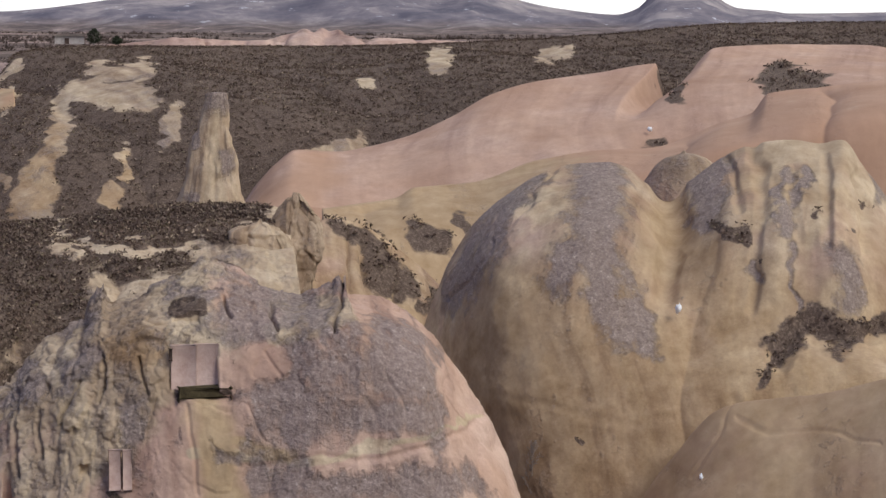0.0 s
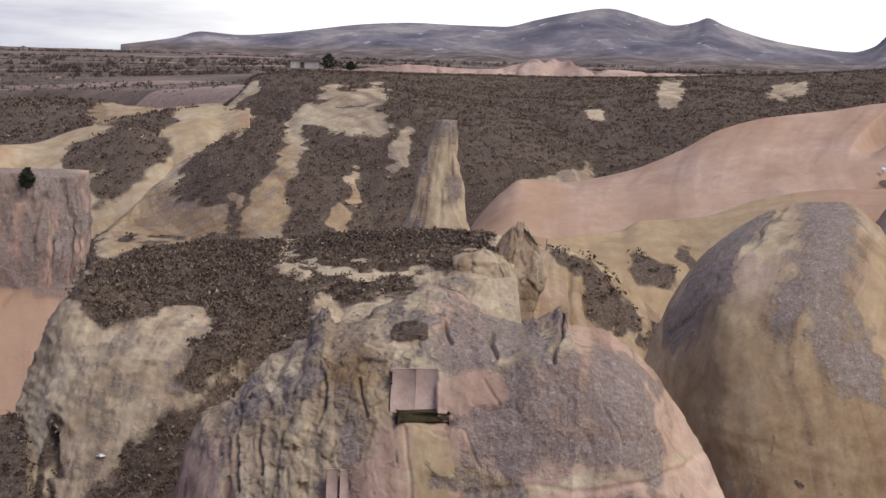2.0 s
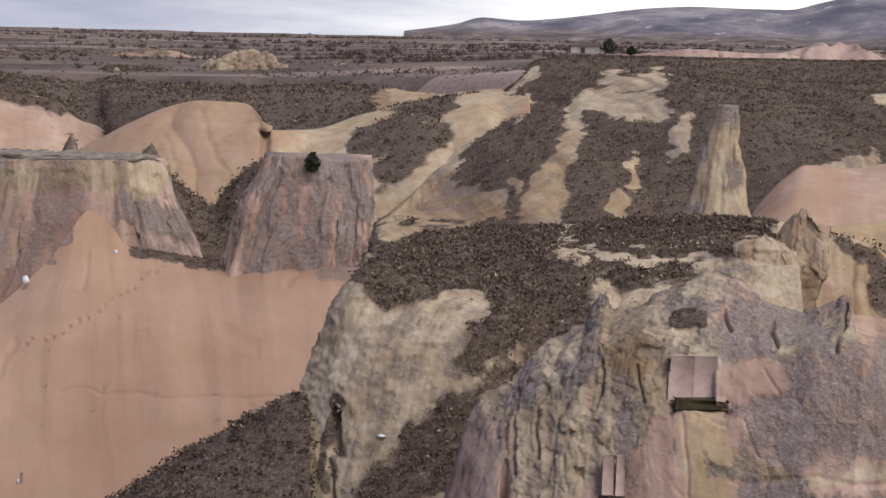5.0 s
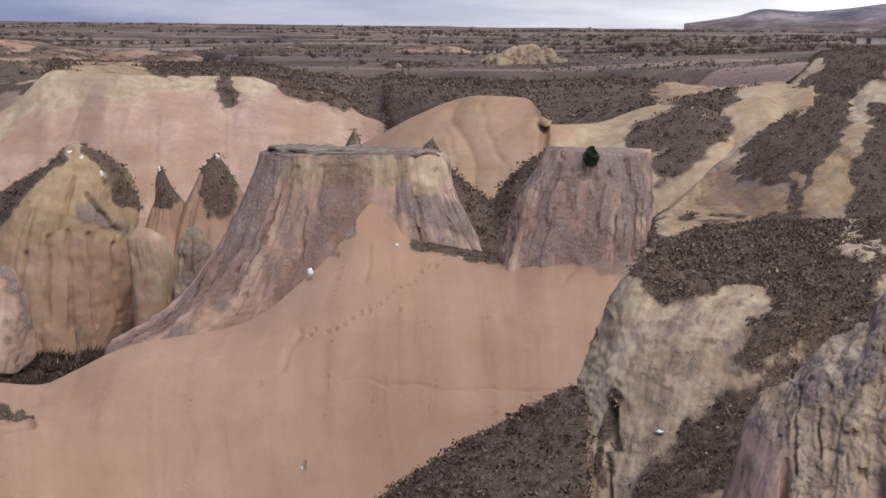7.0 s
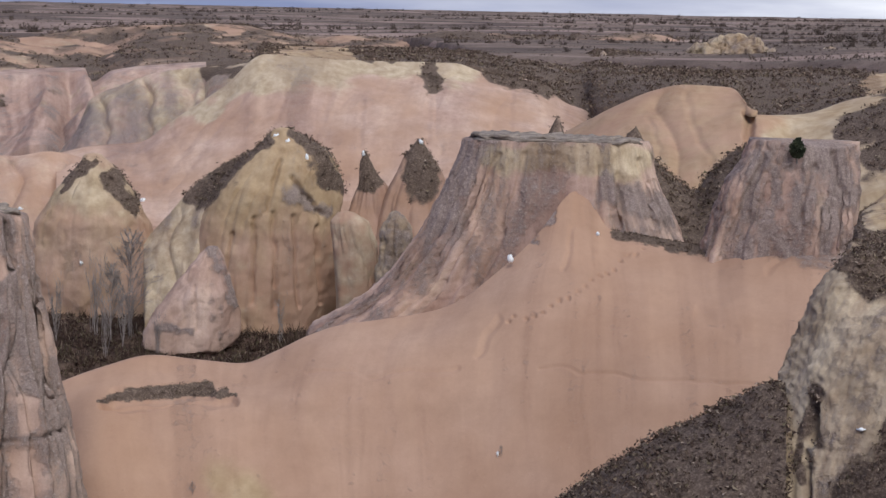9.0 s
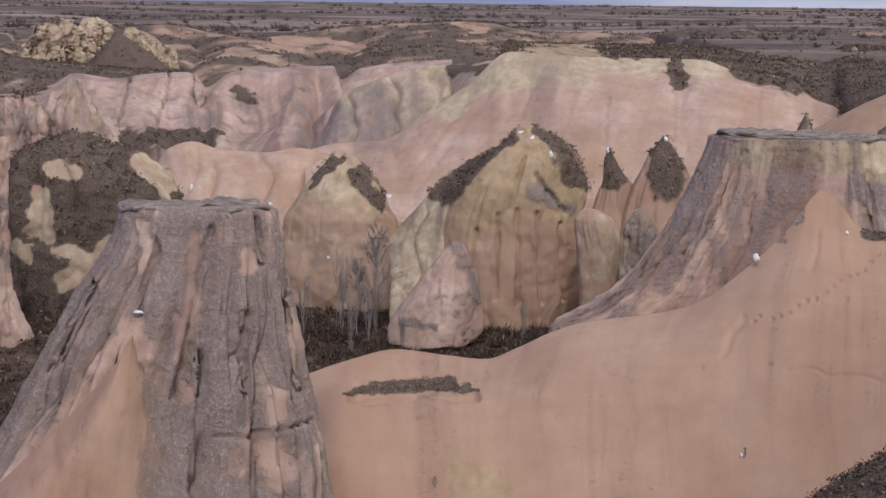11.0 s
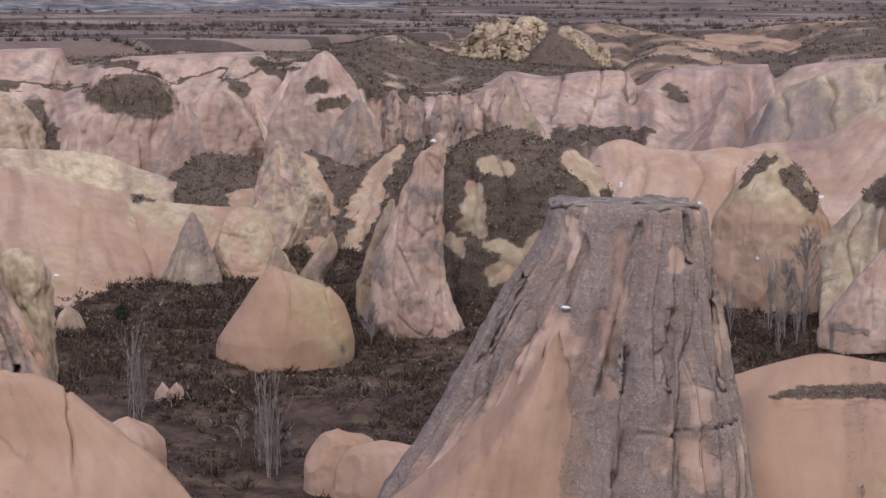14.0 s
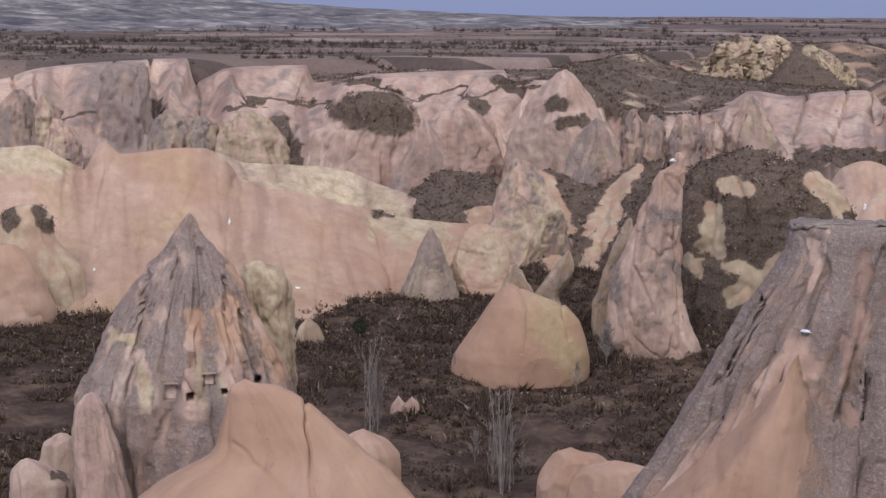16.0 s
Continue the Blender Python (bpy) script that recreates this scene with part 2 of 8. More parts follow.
def value_noise(p):
    f = np.floor(p)
    i = f.astype(np.int64)
    w = p - f
    w = w * w * (3 - 2 * w)
    out = 0
    for a in (0, 1):
        wa = w[..., 0] if a else 1 - w[..., 0]
        for b in (0, 1):
            wb = w[..., 1] if b else 1 - w[..., 1]
            for c in (0, 1):
                wc = w[..., 2] if c else 1 - w[..., 2]
                out = out + wa * wb * wc * hashed(i[..., 0] + a, i[..., 1] + b, i[..., 2] + c)
    return out


def fbm(p, octaves=4, gain=0.5):
    """Noise of about -1 to 1."""
    out, amp, total = 0, 1.0, 0.0
    for k in range(octaves):
        out = out + amp * (value_noise(p * 2.03 ** k + 17.3 * k) - 0.5)
        total += amp
        amp *= gain
    return 2.6 * out / total


def smooth(a, b, x):
    w = np.clip((x - a) / (b - a), 0, 1)
    return w * w * (3 - 2 * w)


def curve_through(points, n, sharp=False):
    """n points along a smooth curve through the given ones, spaced by plan distance."""
    p = np.array(points, float)
    if len(p) == 1:
        return np.repeat(p, n, 0)
    step = np.linalg.norm(np.diff(p[:, :2], axis=0), axis=1) + 0.15 * np.abs(np.diff(p[:, 2])) + 1e-6
    s = np.concatenate([[0], np.cumsum(step)])
    x = np.linspace(0, s[-1], n)
    if sharp or len(p) == 2:
        return np.stack([np.interp(x, s, p[:, k]) for k in range(p.shape[1])], 1)
    return hermite(s, p, x)


def hermite(s, p, x):
    """Monotone cubic through p at s, taken at x (no overshoot)."""
    h = np.diff(s)[:, None]
    d = np.diff(p, axis=0) / h
    m = np.zeros_like(p)
    m[0], m[-1] = d[0], d[-1]
    same = d[:-1] * d[1:] > 0
    w1, w2 = 2 * h[1:] + h[:-1], h[1:] + 2 * h[:-1]
    with np.errstate(divide="ignore", invalid="ignore"):
        harm = (w1 + w2) / (w1 / d[:-1] + w2 / d[1:])
    m[1:-1] = np.where(same, harm, 0)
    k = np.clip(np.searchsorted(s, x) - 1, 0, len(s) - 2)
    hh = (s[k + 1] - s[k])[:, None]
    u = (x - s[k])[:, None] / hh
    return ((1 + 2 * u) * (1 - u) ** 2 * p[k] + u * (1 - u) ** 2 * hh * m[k]
            + u * u * (3 - 2 * u) * p[k + 1] + u * u * (u - 1) * hh * m[k + 1])


def near_patches(v, patches):
    """1 on the middle line of a patch, 0 at its rim, less outside; a patch is x1 y1 z1 x2 y2 z2 r, seen square on."""
    f = np.full(len(v), -1.5)
    for x1, y1, z1, x2, y2, z2, r in patches:
        a, b = np.array((x1, y1, z1)), np.array((x2, y2, z2))
        mid = (a + b) / 2
        back = np.array((mid[0], mid[1], 0)) / (math.hypot(mid[0], mid[1]) + 1e-6)
        pa, ba = v - a, b - a
        pa, ba = pa - (pa @ back)[:, None] * back, ba - (ba @ back) * back
        h = np.clip(pa @ ba / (ba @ ba + 1e-6), 0, 1)
        f = np.maximum(f, 1 - np.linalg.norm(pa - h[:, None] * ba, axis=1) / r)
    return f


def warp_of(v, grain):
    q = v / (grain * 1.4)
    w = np.stack([fbm(q + 7.7 * k, 3, 0.55) for k in range(3)], 1)
    return w * grain * np.array((0.55, 0.55, 0.5))


def carve(g, openings):
    """Press flat-backed openings (x, y, z, half width, half height) into a surface."""
    for x, y, z, hw, hh in openings:
        far = math.hypot(x, y)
        back = np.array((x / far, y / far))
        side = np.array((back[1], -back[0]))
        d = g[..., :2] @ back
        inside = (np.abs(g[..., :2] @ side) < hw) & (np.abs(g[..., 2] - z) < hh) & (d < far) & (d > far - 6)
        g[..., :2] += back * (np.where(inside, far - d, 0))[..., None]
    return g


def grooved(g, grooves):
    """Depth of worn creases and cracks, for (metres, patches along them)."""
    v = g.reshape(-1, 3)
    out = np.zeros(len(v))
    for depth, patches in grooves:
        wv = v + 0.35 * np.stack([fbm(v / 2.5 + 4 * k, 2) for k in range(3)], 1)
        out += depth * smooth(0, 1, near_patches(wv, patches)) ** 0.8
    return out.reshape(g.shape[:-1])


def facets(p):
    """Blocky relief of about -1 to 1: tilted flat faces, one to a cell, with creases between."""
    f = np.floor(p).astype(np.int64)
    best, second = np.full(len(p), 9.0), np.full(len(p), 9.0)
    val = np.zeros(len(p))
    for a in (-1, 0, 1):
        for b in (-1, 0, 1):
            for c in (-1, 0, 1):
                i, j, k = f[:, 0] + a, f[:, 1] + b, f[:, 2] + c
                h = hashed(i, j, k)
                h2, h3 = hashed(i + 71, j - 13, k + 5), hashed(i - 37, j + 91, k - 61)
                d = np.stack([i + h, j + h2, k + h3], 1) - p
                q = (d * d).sum(1)
                near = q < best
                tilt = d[:, 0] * (h2 - 0.5) * 1.6 + d[:, 1] * (h3 - 0.5) * 1.6 + d[:, 2] * (h - 0.5) * 1.6
                second = np.where(near, best, np.minimum(second, q))
                val = np.where(near, (h + h2 - 1.0) * 0.8 + tilt, val)
                best = np.where(near, q, best)
    gap = np.sqrt(second) - np.sqrt(best)
    return val - 0.5 * (1 - smooth(0.0, 0.22, gap))


def craggy(g, crags):
    """How far broken, blocky rock stands out, for (scale or (across, up), metres, patches)."""
    v = g.reshape(-1, 3)
    out = np.zeros(len(v))
    for scale, amp, patches in crags:
        sx, sz = scale if isinstance(scale, tuple) else (scale, scale)
        w = smooth(-0.25, 0.35, near_patches(v + warp_of(v, sx * 2), patches)) if patches else 1.0
        q = v / np.array((sx, sx, sz)) + 3.1
        q = q + 0.22 * np.stack([fbm(q * 1.3 + 9 * k, 2) for k in range(3)], 1)
        out += amp * w * (facets(q) + 0.45 * facets(q * 2.6 + 7.3) + 0.2 * fbm(q * 5.0, 2))
    return out.reshape(g.shape[:-1])


def chop(g, c0, near, tan, count, seed, depth=0.9):
    """Flat broken faces on a rock: planes that cut its nearer sides."""
    r = np.random.default_rng(seed)
    v = g.reshape(-1, 3)
    for _ in range(count):
        a, b = (r.random() - 0.5) * 2.2, (r.random() - 0.25) * 0.9
        n = np.array((*(near * math.cos(a) + tan * math.sin(a)), b))
        n /= np.linalg.norm(n)
        p = (v - c0) @ n
        lim = np.quantile(p, depth + (1 - depth) * 0.6 * r.random())
        over = np.maximum(p - lim, 0)
        v = v - n * (over * 0.85)[:, None]
    return v.reshape(g.shape)


def cover_masks(v, spec):
    """Per-point masks. spec: channel -> (base, wobble, grain in m, stretch of z, patches, band).
    A patch is x1 y1 z1 x2 y2 z2 r: all within about r of that line, seen square on; band: (z, width, level above it)."""
    out = np.zeros((len(v), 5))
    bare = spec.get("bare")
    for ch, entry in spec.items():
        if ch == "bare":
            continue
        base, wobble, grain, stretch, patches, band = entry
        f = np.full(len(v), float(base))
        wv = v + warp_of(v, grain)
        if band:
            f = np.maximum(f, band[2] * np.clip((v[:, 2] - band[0]) / band[1], -1, 1))
        f = np.maximum(f, near_patches(wv, patches))
        q = v.copy()
        q[:, 2] *= stretch
        f = f + wobble * fbm(q / grain + 31 * "rgbao".index(ch), 4, 0.6)
        if bare and ch == (bare[3] if len(bare) > 3 else "g"):
            f = np.minimum(f, -near_patches(v + warp_of(v, bare[2]), bare[0]) * 1.6 - bare[1] * fbm(v / bare[2], 4, 0.6))
        soft = 0.5 if ch == "g" else 0.95 if ch in "ro" else 0.62
        out[:, "rgbao".index(ch)] = smooth(-soft, soft, f)
    return out


def wash_of(across, down, seed):
    """Streaks that run down a face, about 0 to 1: across and down in units of the streak's width."""
    q = np.stack([across, down / 14.0, np.full_like(across, seed)], -1)
    q[..., 0] = q[..., 0] + 0.5 * fbm(q * np.array((0.25, 3.0, 1.0)) + 3.3, 2)
    return np.clip(0.5 + 0.34 * fbm(q, 4, 0.66) + 0.26 * fbm(q * np.array((0.22, 0.5, 1.0)) + 9.1, 2), 0, 1)


def mesh_from(name, v, faces, material, cover=None, origin=None, wash=None):
    me = bpy.data.meshes.new(name)
    o = np.zeros(3) if origin is None else np.array(origin, float)
    faces = np.asarray(faces, np.int32)
    me.vertices.add(len(v))
    me.vertices.foreach_set("co", (v - o).astype(np.float32).ravel())
    me.loops.add(faces.size)
    me.loops.foreach_set("vertex_index", faces.ravel())
    me.polygons.add(len(faces))
    me.polygons.foreach_set("loop_start", np.arange(0, faces.size, faces.shape[1], dtype=np.int32))
    if cover is not None:
        at = me.attributes.new("cover", "FLOAT_COLOR", "POINT")
        at.data.foreach_set("color", cover[:, :4].astype(np.float32).ravel())
        if cover.shape[1] > 4:
            me.attributes.new("ochre", "FLOAT", "POINT").data.foreach_set("value", cover[:, 4].astype(np.float32))
    if wash is not None:
        me.attributes.new("wash", "FLOAT", "POINT").data.foreach_set("value", wash.astype(np.float32).ravel())
    me.update(calc_edges=True)
    me.polygons.foreach_set("use_smooth", np.ones(len(faces), bool))
    me.materials.append(material)
    ob = new(name, me)
    ob.location = o
    return ob


def grid_faces(nv, nu, closed=False):
    i, j = np.meshgrid(np.arange(nv - 1), np.arange(nu if closed else nu - 1), indexing="ij")
    k = (j + 1) % nu
    return np.stack([i * nu + j, i * nu + k, (i + 1) * nu + k, (i + 1) * nu + j], -1).reshape(-1, 4)


def grid_normals(g):
    du, dv = np.gradient(g, axis=1), np.gradient(g, axis=0)
    n = np.cross(du, dv)
    return n / (np.linalg.norm(n, axis=2, keepdims=True) + 1e-9)


SCRUB_BEDS = []


def landform(name, rows, nu, nv, back=20.0, flute=(6.0, 0.0), rough=((8.0, 0.3), (2.0, 0.12)), cover=None,
             label="", category="", kind="", sharp=False, scrub=0.0, floor=-2.0, crest_rough=0.25, size=0.5, group="", drop=0.35, crags=(), openings=(), grooves=()):
    """A solid ridge, slope or bluff lofted through rows of points from its crest down its front; behind the crest it falls away."""
    rows = [np.array(r, float) for r in rows]
    crest = curve_through(rows[0], nu, sharp)
    fronts = [crest] + [curve_through(r, nu) for r in rows[1:]]
    out = crest.copy()
    out[:, 2] = 0
    out /= np.linalg.norm(out, axis=1, keepdims=True)
    b1 = crest + out * back * 0.4 - np.array((0, 0, drop * back * 0.25))
    b2 = crest + out * back
    b2[:, 2] = crest[:, 2] - drop * back
    b3 = crest + out * back * 1.5
    b3[:, 2] = floor
    lines = np.array([b3, b2, b1] + fronts)
    gap = np.linalg.norm(np.diff(lines, axis=0), axis=2).mean(1)
    s = np.concatenate([[0], np.cumsum(gap)])
    # front gets most of the rings
    nb = max(6, nv // 7)
    x = np.concatenate([np.linspace(0, s[3], nb, endpoint=False), np.linspace(s[3], s[-1], nv)])
    flat = lines.reshape(len(lines), -1)
    front = hermite(s[3:], flat[3:], x[nb:]) if len(s) > 5 else np.stack([np.interp(x[nb:], s[3:], flat[3:, k]) for k in range(flat.shape[1])], 1)
    rear = np.stack([np.interp(x[:nb], s[:4], flat[:4, k]) for k in range(flat.shape[1])], 1)
    g = np.concatenate([rear, front]).reshape(len(x), nu, 3)
    n = grid_normals(g)
    n *= np.sign(-(n * g * np.array((1, 1, 0))).sum(2).mean() + 1e-9)
    fr = smooth(s[3] - 0.5, s[3] + 0.12 * (s[-1] - s[3]) + 0.5, x)[:, None]
    d = 0
    if flute[1]:
        along = np.concatenate([[0], np.cumsum(np.linalg.norm(np.diff(crest[:, :2], axis=0), axis=1))])
        q = np.stack([np.broadcast_to(along, g.shape[:2]) / flute[0], g[..., 2] / (flute[0] * 5), np.full(g.shape[:2], len(name) * 3.7)], -1)
        q[..., 0] += 0.35 * fbm(g / (flute[0] * 1.5), 2)
        w = fbm(q, 2, 0.4)
        d = flute[1] * (1.25 * (1 - np.exp(-5.5 * np.abs(w))) + 0.35 * np.abs(w) - 1.0) * fr
        if len(flute) > 2:
            # plane-sided spurs between sharp gullies
            tri = np.abs((q[..., 0] * 0.5 + 0.5 * w) % 1.0 - 0.5) * 2
            d = flute[1] * (1.5 * tri - 1.0) * (0.5 + 0.8 * np.abs(fbm(q * 0.4 + 5, 2))) * fr
    for scale, amp in rough:
        d = d + amp * fbm(g / scale, 4, 0.55) * (crest_rough + (1 - crest_rough) * fr)
    if crags:
        d = d + craggy(g, crags)
    d = d - grooved(g, grooves)
    g = carve(g + n * np.asarray(d)[..., None], openings)
    span = np.concatenate([[0], np.cumsum(np.linalg.norm(np.diff(crest[:, :2], axis=0), axis=1))])
    unit = 0.0075 * np.linalg.norm(crest[:, :2], axis=1).mean()
    wash = wash_of(np.broadcast_to(span / unit, g.shape[:2]), np.broadcast_to(x[:, None] / unit, g.shape[:2]), len(name) * 1.7)
    wash = np.pad(wash, ((0, 1), (1, 1)), mode="edge")
    # close the two ends down to the floor
    e0, e1 = g[:, :1].copy(), g[:, -1:].copy()
    e0[..., 2], e1[..., 2] = floor, floor
    low = g[-1:].copy()
    low[..., 2] = np.minimum(low[..., 2], floor)
    g = np.concatenate([e0, g, e1], 1)
    low = np.concatenate([e0[-1:], low, e1[-1:]], 1)
    g = np.concatenate([g, low], 0)
    v = g.reshape(-1, 3)
    f = grid_faces(g.shape[0], g.shape[1])
    c = cover_masks(v, cover or {})
    base = v.mean(0)
    base[2] = floor
    ob = mesh_from(name, v, f, TUFF, c, base, wash)
    tagged(ob, label, category, group, kind)
    if scrub:
        SCRUB_BEDS.append((v, f, c, scrub, size, ob))
    return ob


def rock(name, levels, depth=0.8, power=2.2, nth=150, nz=110, flute=(9, 0.0), rough=((6.0, 0.25), (1.5, 0.12)), cover=None,
         label="", category="rock", group="", cap=0.3, scrub=0.0, size=0.5, floor=None, lobes=(), sharp=False, crags=(), openings=(), chops=0, grooves=()):
    """A standing rock lofted through levels (x, y, z, half width), top first. lobes: (turn, z, spread in turns, height, metres)."""
    lv = np.array(levels, float)
    if floor is not None:
        lv = np.concatenate([lv, [[lv[-1, 0], lv[-1, 1], floor, lv[-1, 3] * 1.05]]])
    s = np.concatenate([[0], np.cumsum(np.abs(np.diff(lv[:, 2])) + 0.4 * np.abs(np.diff(lv[:, 3])) + 1e-3)])
    x = np.linspace(0, s[-1], nz)
    q = hermite(s, lv, x)
    if sharp:
        q = 0.25 * q + 0.75 * np.stack([np.interp(x, s, lv[:, k]) for k in range(4)], 1)
    th = np.linspace(0, 2 * np.pi, nth, endpoint=False)
    az = math.atan2(lv[:, 0].mean(), lv[:, 1].mean())
    tan, near = np.array((math.cos(az), -math.sin(az))), np.array((-math.sin(az), -math.cos(az)))
    co, si = np.cos(th), np.sin(th)
    ex = np.sign(co) * np.abs(co) ** (2 / power)
    ey = np.sign(si) * np.abs(si) ** (2 / power)
    r = np.ones((nz, nth))
    if flute[1]:
        wob = np.stack([np.cos(th)[None] * flute[0] / 3 + q[:, 2:3] * 0.0, np.sin(th)[None] * flute[0] / 3 + q[:, 2:3] * 0.0, np.broadcast_to(q[:, 2:3] / 14, (nz, nth)) + len(name) + lv[0, 0] * 0.37], -1)
        r = r + flute[1] * (0.85 * (1 - np.exp(-7.0 * np.abs(fbm(wob, 2, 0.4)))) + 0.7 * np.abs(fbm(wob, 2, 0.4)) - 0.8) * (1 - 0.75 * np.abs(co) ** 6) * smooth(0, 0.25, x / x[-1])[:, None]
    for turn, z, spread, height, amp in lobes:
        dt = (th / (2 * np.pi) - turn + 0.5) % 1 - 0.5
        r = r + (amp / np.maximum(q[:, 3:4], 1)) * np.exp(-(dt / spread) ** 2)[None] * np.exp(-((q[:, 2:3] - z) / height) ** 2)
    hw = q[:, 3:4]
    g = np.zeros((nz, nth, 3))
    g[..., :2] = (q[:, None, :2] + tan * (ex * hw * r)[..., None] + near * (ey * hw * depth * r)[..., None])
    g[..., 2] = q[:, 2:3]
    n = grid_normals(g)
    nz_sign = np.sign((n[..., :2] * (g[..., :2] - q[:, None, :2])).sum())
    n *= nz_sign
    d = 0
    for scale, amp in rough:
        d = d + amp * fbm(g / scale + len(name), 4, 0.55)
    fade = np.ones((nz, 1))
    if crags:
        d = d + craggy(g, crags)
    if chops:
        g = chop(g, g.reshape(-1, 3).mean(0), near, tan, abs(chops), int(abs(lv[0, 0] * 7)) + len(name), 0.9 if chops > 0 else 0.76)
    d = d - grooved(g, grooves)
    g = carve(g + n * (np.asarray(d) * fade)[..., None], openings)
    top = g[0].mean(0)
    top[2] += cap
    ring = g[:1] * 0.5 + top * 0.5
    g = np.concatenate([np.broadcast_to(top, (1, nth, 3)), ring, g])
    v = g.reshape(-1, 3)
    f = grid_faces(g.shape[0], nth, True)
    f = f[nth:]
    fan = np.stack([np.zeros(nth, int), nth + (np.arange(nth) + 1) % nth, nth + np.arange(nth), nth + np.arange(nth)], 1)
    keep = np.concatenate([[0], np.arange(nth, len(v))])
    back_to = np.full(len(v), 0)
    back_to[keep] = np.arange(len(keep))
    v, f = v[keep], back_to[f]
    c = cover_masks(v, cover or {})
    unit = 0.0075 * math.hypot(lv[0, 0], lv[0, 1])
    girth = lv[:, 3].mean() / unit
    turn = np.stack([np.broadcast_to(girth * co, (nz, nth)), np.broadcast_to(q[:, 2:3] / (14 * unit), (nz, nth)), np.broadcast_to(girth * si, (nz, nth)) + len(name)], -1)
    wash = np.clip(0.5 + 0.30 * fbm(turn, 4, 0.62) + 0.28 * fbm(turn * 0.22 + 9.1, 2), 0, 1)
    wash = np.concatenate([wash[0, :1], wash[0], wash.ravel()])
    base = np.array((lv[-1, 0], lv[-1, 1], lv[-1, 2]))
    ob = mesh_from(name, v, f, TUFF, c, base, wash)
    bm = bmesh.new()
    bm.from_mesh(ob.data)
    bm.verts.ensure_lookup_table()
    for k in range(nth):
        bm.faces.new((bm.verts[0], bm.verts[1 + k], bm.verts[1 + (k + 1) % nth])).smooth = True
    bmesh.ops.recalc_face_normals(bm, faces=bm.faces)
    bm.to_mesh(ob.data)
    bm.free()
    tagged(ob, label, category, group)
    if scrub:
        SCRUB_BEDS.append((v, f, c, scrub, size, ob))
    return ob


# ---- ground ----
az = np.radians(np.concatenate([np.arange(-180, -58, 4.0), np.arange(-58, 50, 0.13), np.arange(50, 180, 4.0)]))
rr = np.concatenate([np.linspace(0.01, 700, 240), np.geomspace(705, 4900, 110)])
A, Rr = np.meshgrid(az, rr)
deg = np.degrees(A)
gp = np.stack([Rr * np.sin(A), Rr * np.cos(A), np.zeros_like(A)], -1)
PLAT = ([-180, -70, -45, -25, -12, 3, 12, 40, 70, 180], [40, 44, 46, 46, 47.5, 49, 54, 55.5, 50, 40])
RIM = ([-180, -70, -32, -27, -8, -5, 5, 12, 40, 70, 180], [260, 500, 590, 820, 820, 480, 420, 345, 345, 260, 200])
plateau, rim = np.interp(deg, *PLAT), np.interp(deg, *RIM)
rise = plateau + (59.0 - plateau) * smooth(500, 4200, Rr) + fbm(gp / 260.0, 4) * 3.0 * smooth(400, 1200, Rr) + fbm(gp / 60.0, 3) * 0.8
def valley_bumps(q):
    return 1.6 * np.maximum(fbm(q / 13.0 + 3.0, 4, 0.6) + 0.12, 0) * smooth(195, 225, np.hypot(q[..., 0], q[..., 1]))


gz = 1.8 + 0.06 * np.clip(Rr - 230, 0, 150) + valley_bumps(gp)
up = smooth(-30, 30, Rr - rim)
gp[..., 2] = gz + (rise - gz) * up
gcover = np.zeros((gp[..., 0].size, 4))
gcover[:, 1] = (1 - up).ravel()
ground = mesh_from("ground", gp.reshape(-1, 3), grid_faces(*gp.shape[:2], True), GROUND, gcover)
tagged(ground, "brown winter steppe and scrub soil of valley and plateau", "ground", kind="structure")

def patch(base=-1.0, wobble=0.5, grain=3.0, stretch=1.0, patches=(), band=None):
    return (base, wobble, grain, stretch, patches, band)


def but(cover, patches, wobble=0.75, grain=2.4):
    """Patches that stay bare: taken out of the scrub mask of that cover."""
    return dict(cover, bare=(patches, wobble, grain))


# ---- right side: hill with scrub, pink slopes, domes ----
hill_crest = [(26.26, 238.56, 32.04), (30.71, 248.11, 35.18), (40.43, 266.96, 40.82), (50.3, 285.6, 48.04), (57.76, 296.43, 52.78), (63.35, 305.5, 56.47), (71.05, 304.78, 57.23), (93.62, 306.17, 57.46), (125.01, 305.41, 57.71)] + [(147.67, 295.12, 58.81), (162.43, 290.48, 59.93), (181.75, 283.27, 61.91), (195.88, 277.14, 62.43), (211.24, 269.63, 62.76), (222.91, 263.31, 63.06)]
hill_mid = [(26.43, 230.49, 33.34), (37.75, 248.85, 37.45), (48.69, 248.95, 44.57), (63.81, 248.28, 47.95), (79.86, 246.56, 49.06), (95.88, 243.82, 49.03)] + [(120.89, 241.43, 52.74), (148.44, 238.89, 53.55), (182.15, 232.11, 55.37), (194.05, 228.79, 55.42)]
hill_foot = [(25.53, 222.54, 33.22), (35.94, 222.53, 34.94), (50.03, 221.72, 36.07), (64.24, 219.99, 36.6), (74.86, 218.1, 36.8), (85.33, 215.74, 38.48)] + [(105.8, 210.96, 40.53), (129.58, 207.93, 40.11), (158.51, 201.07, 39.84), (168.66, 197.87, 39.82)]
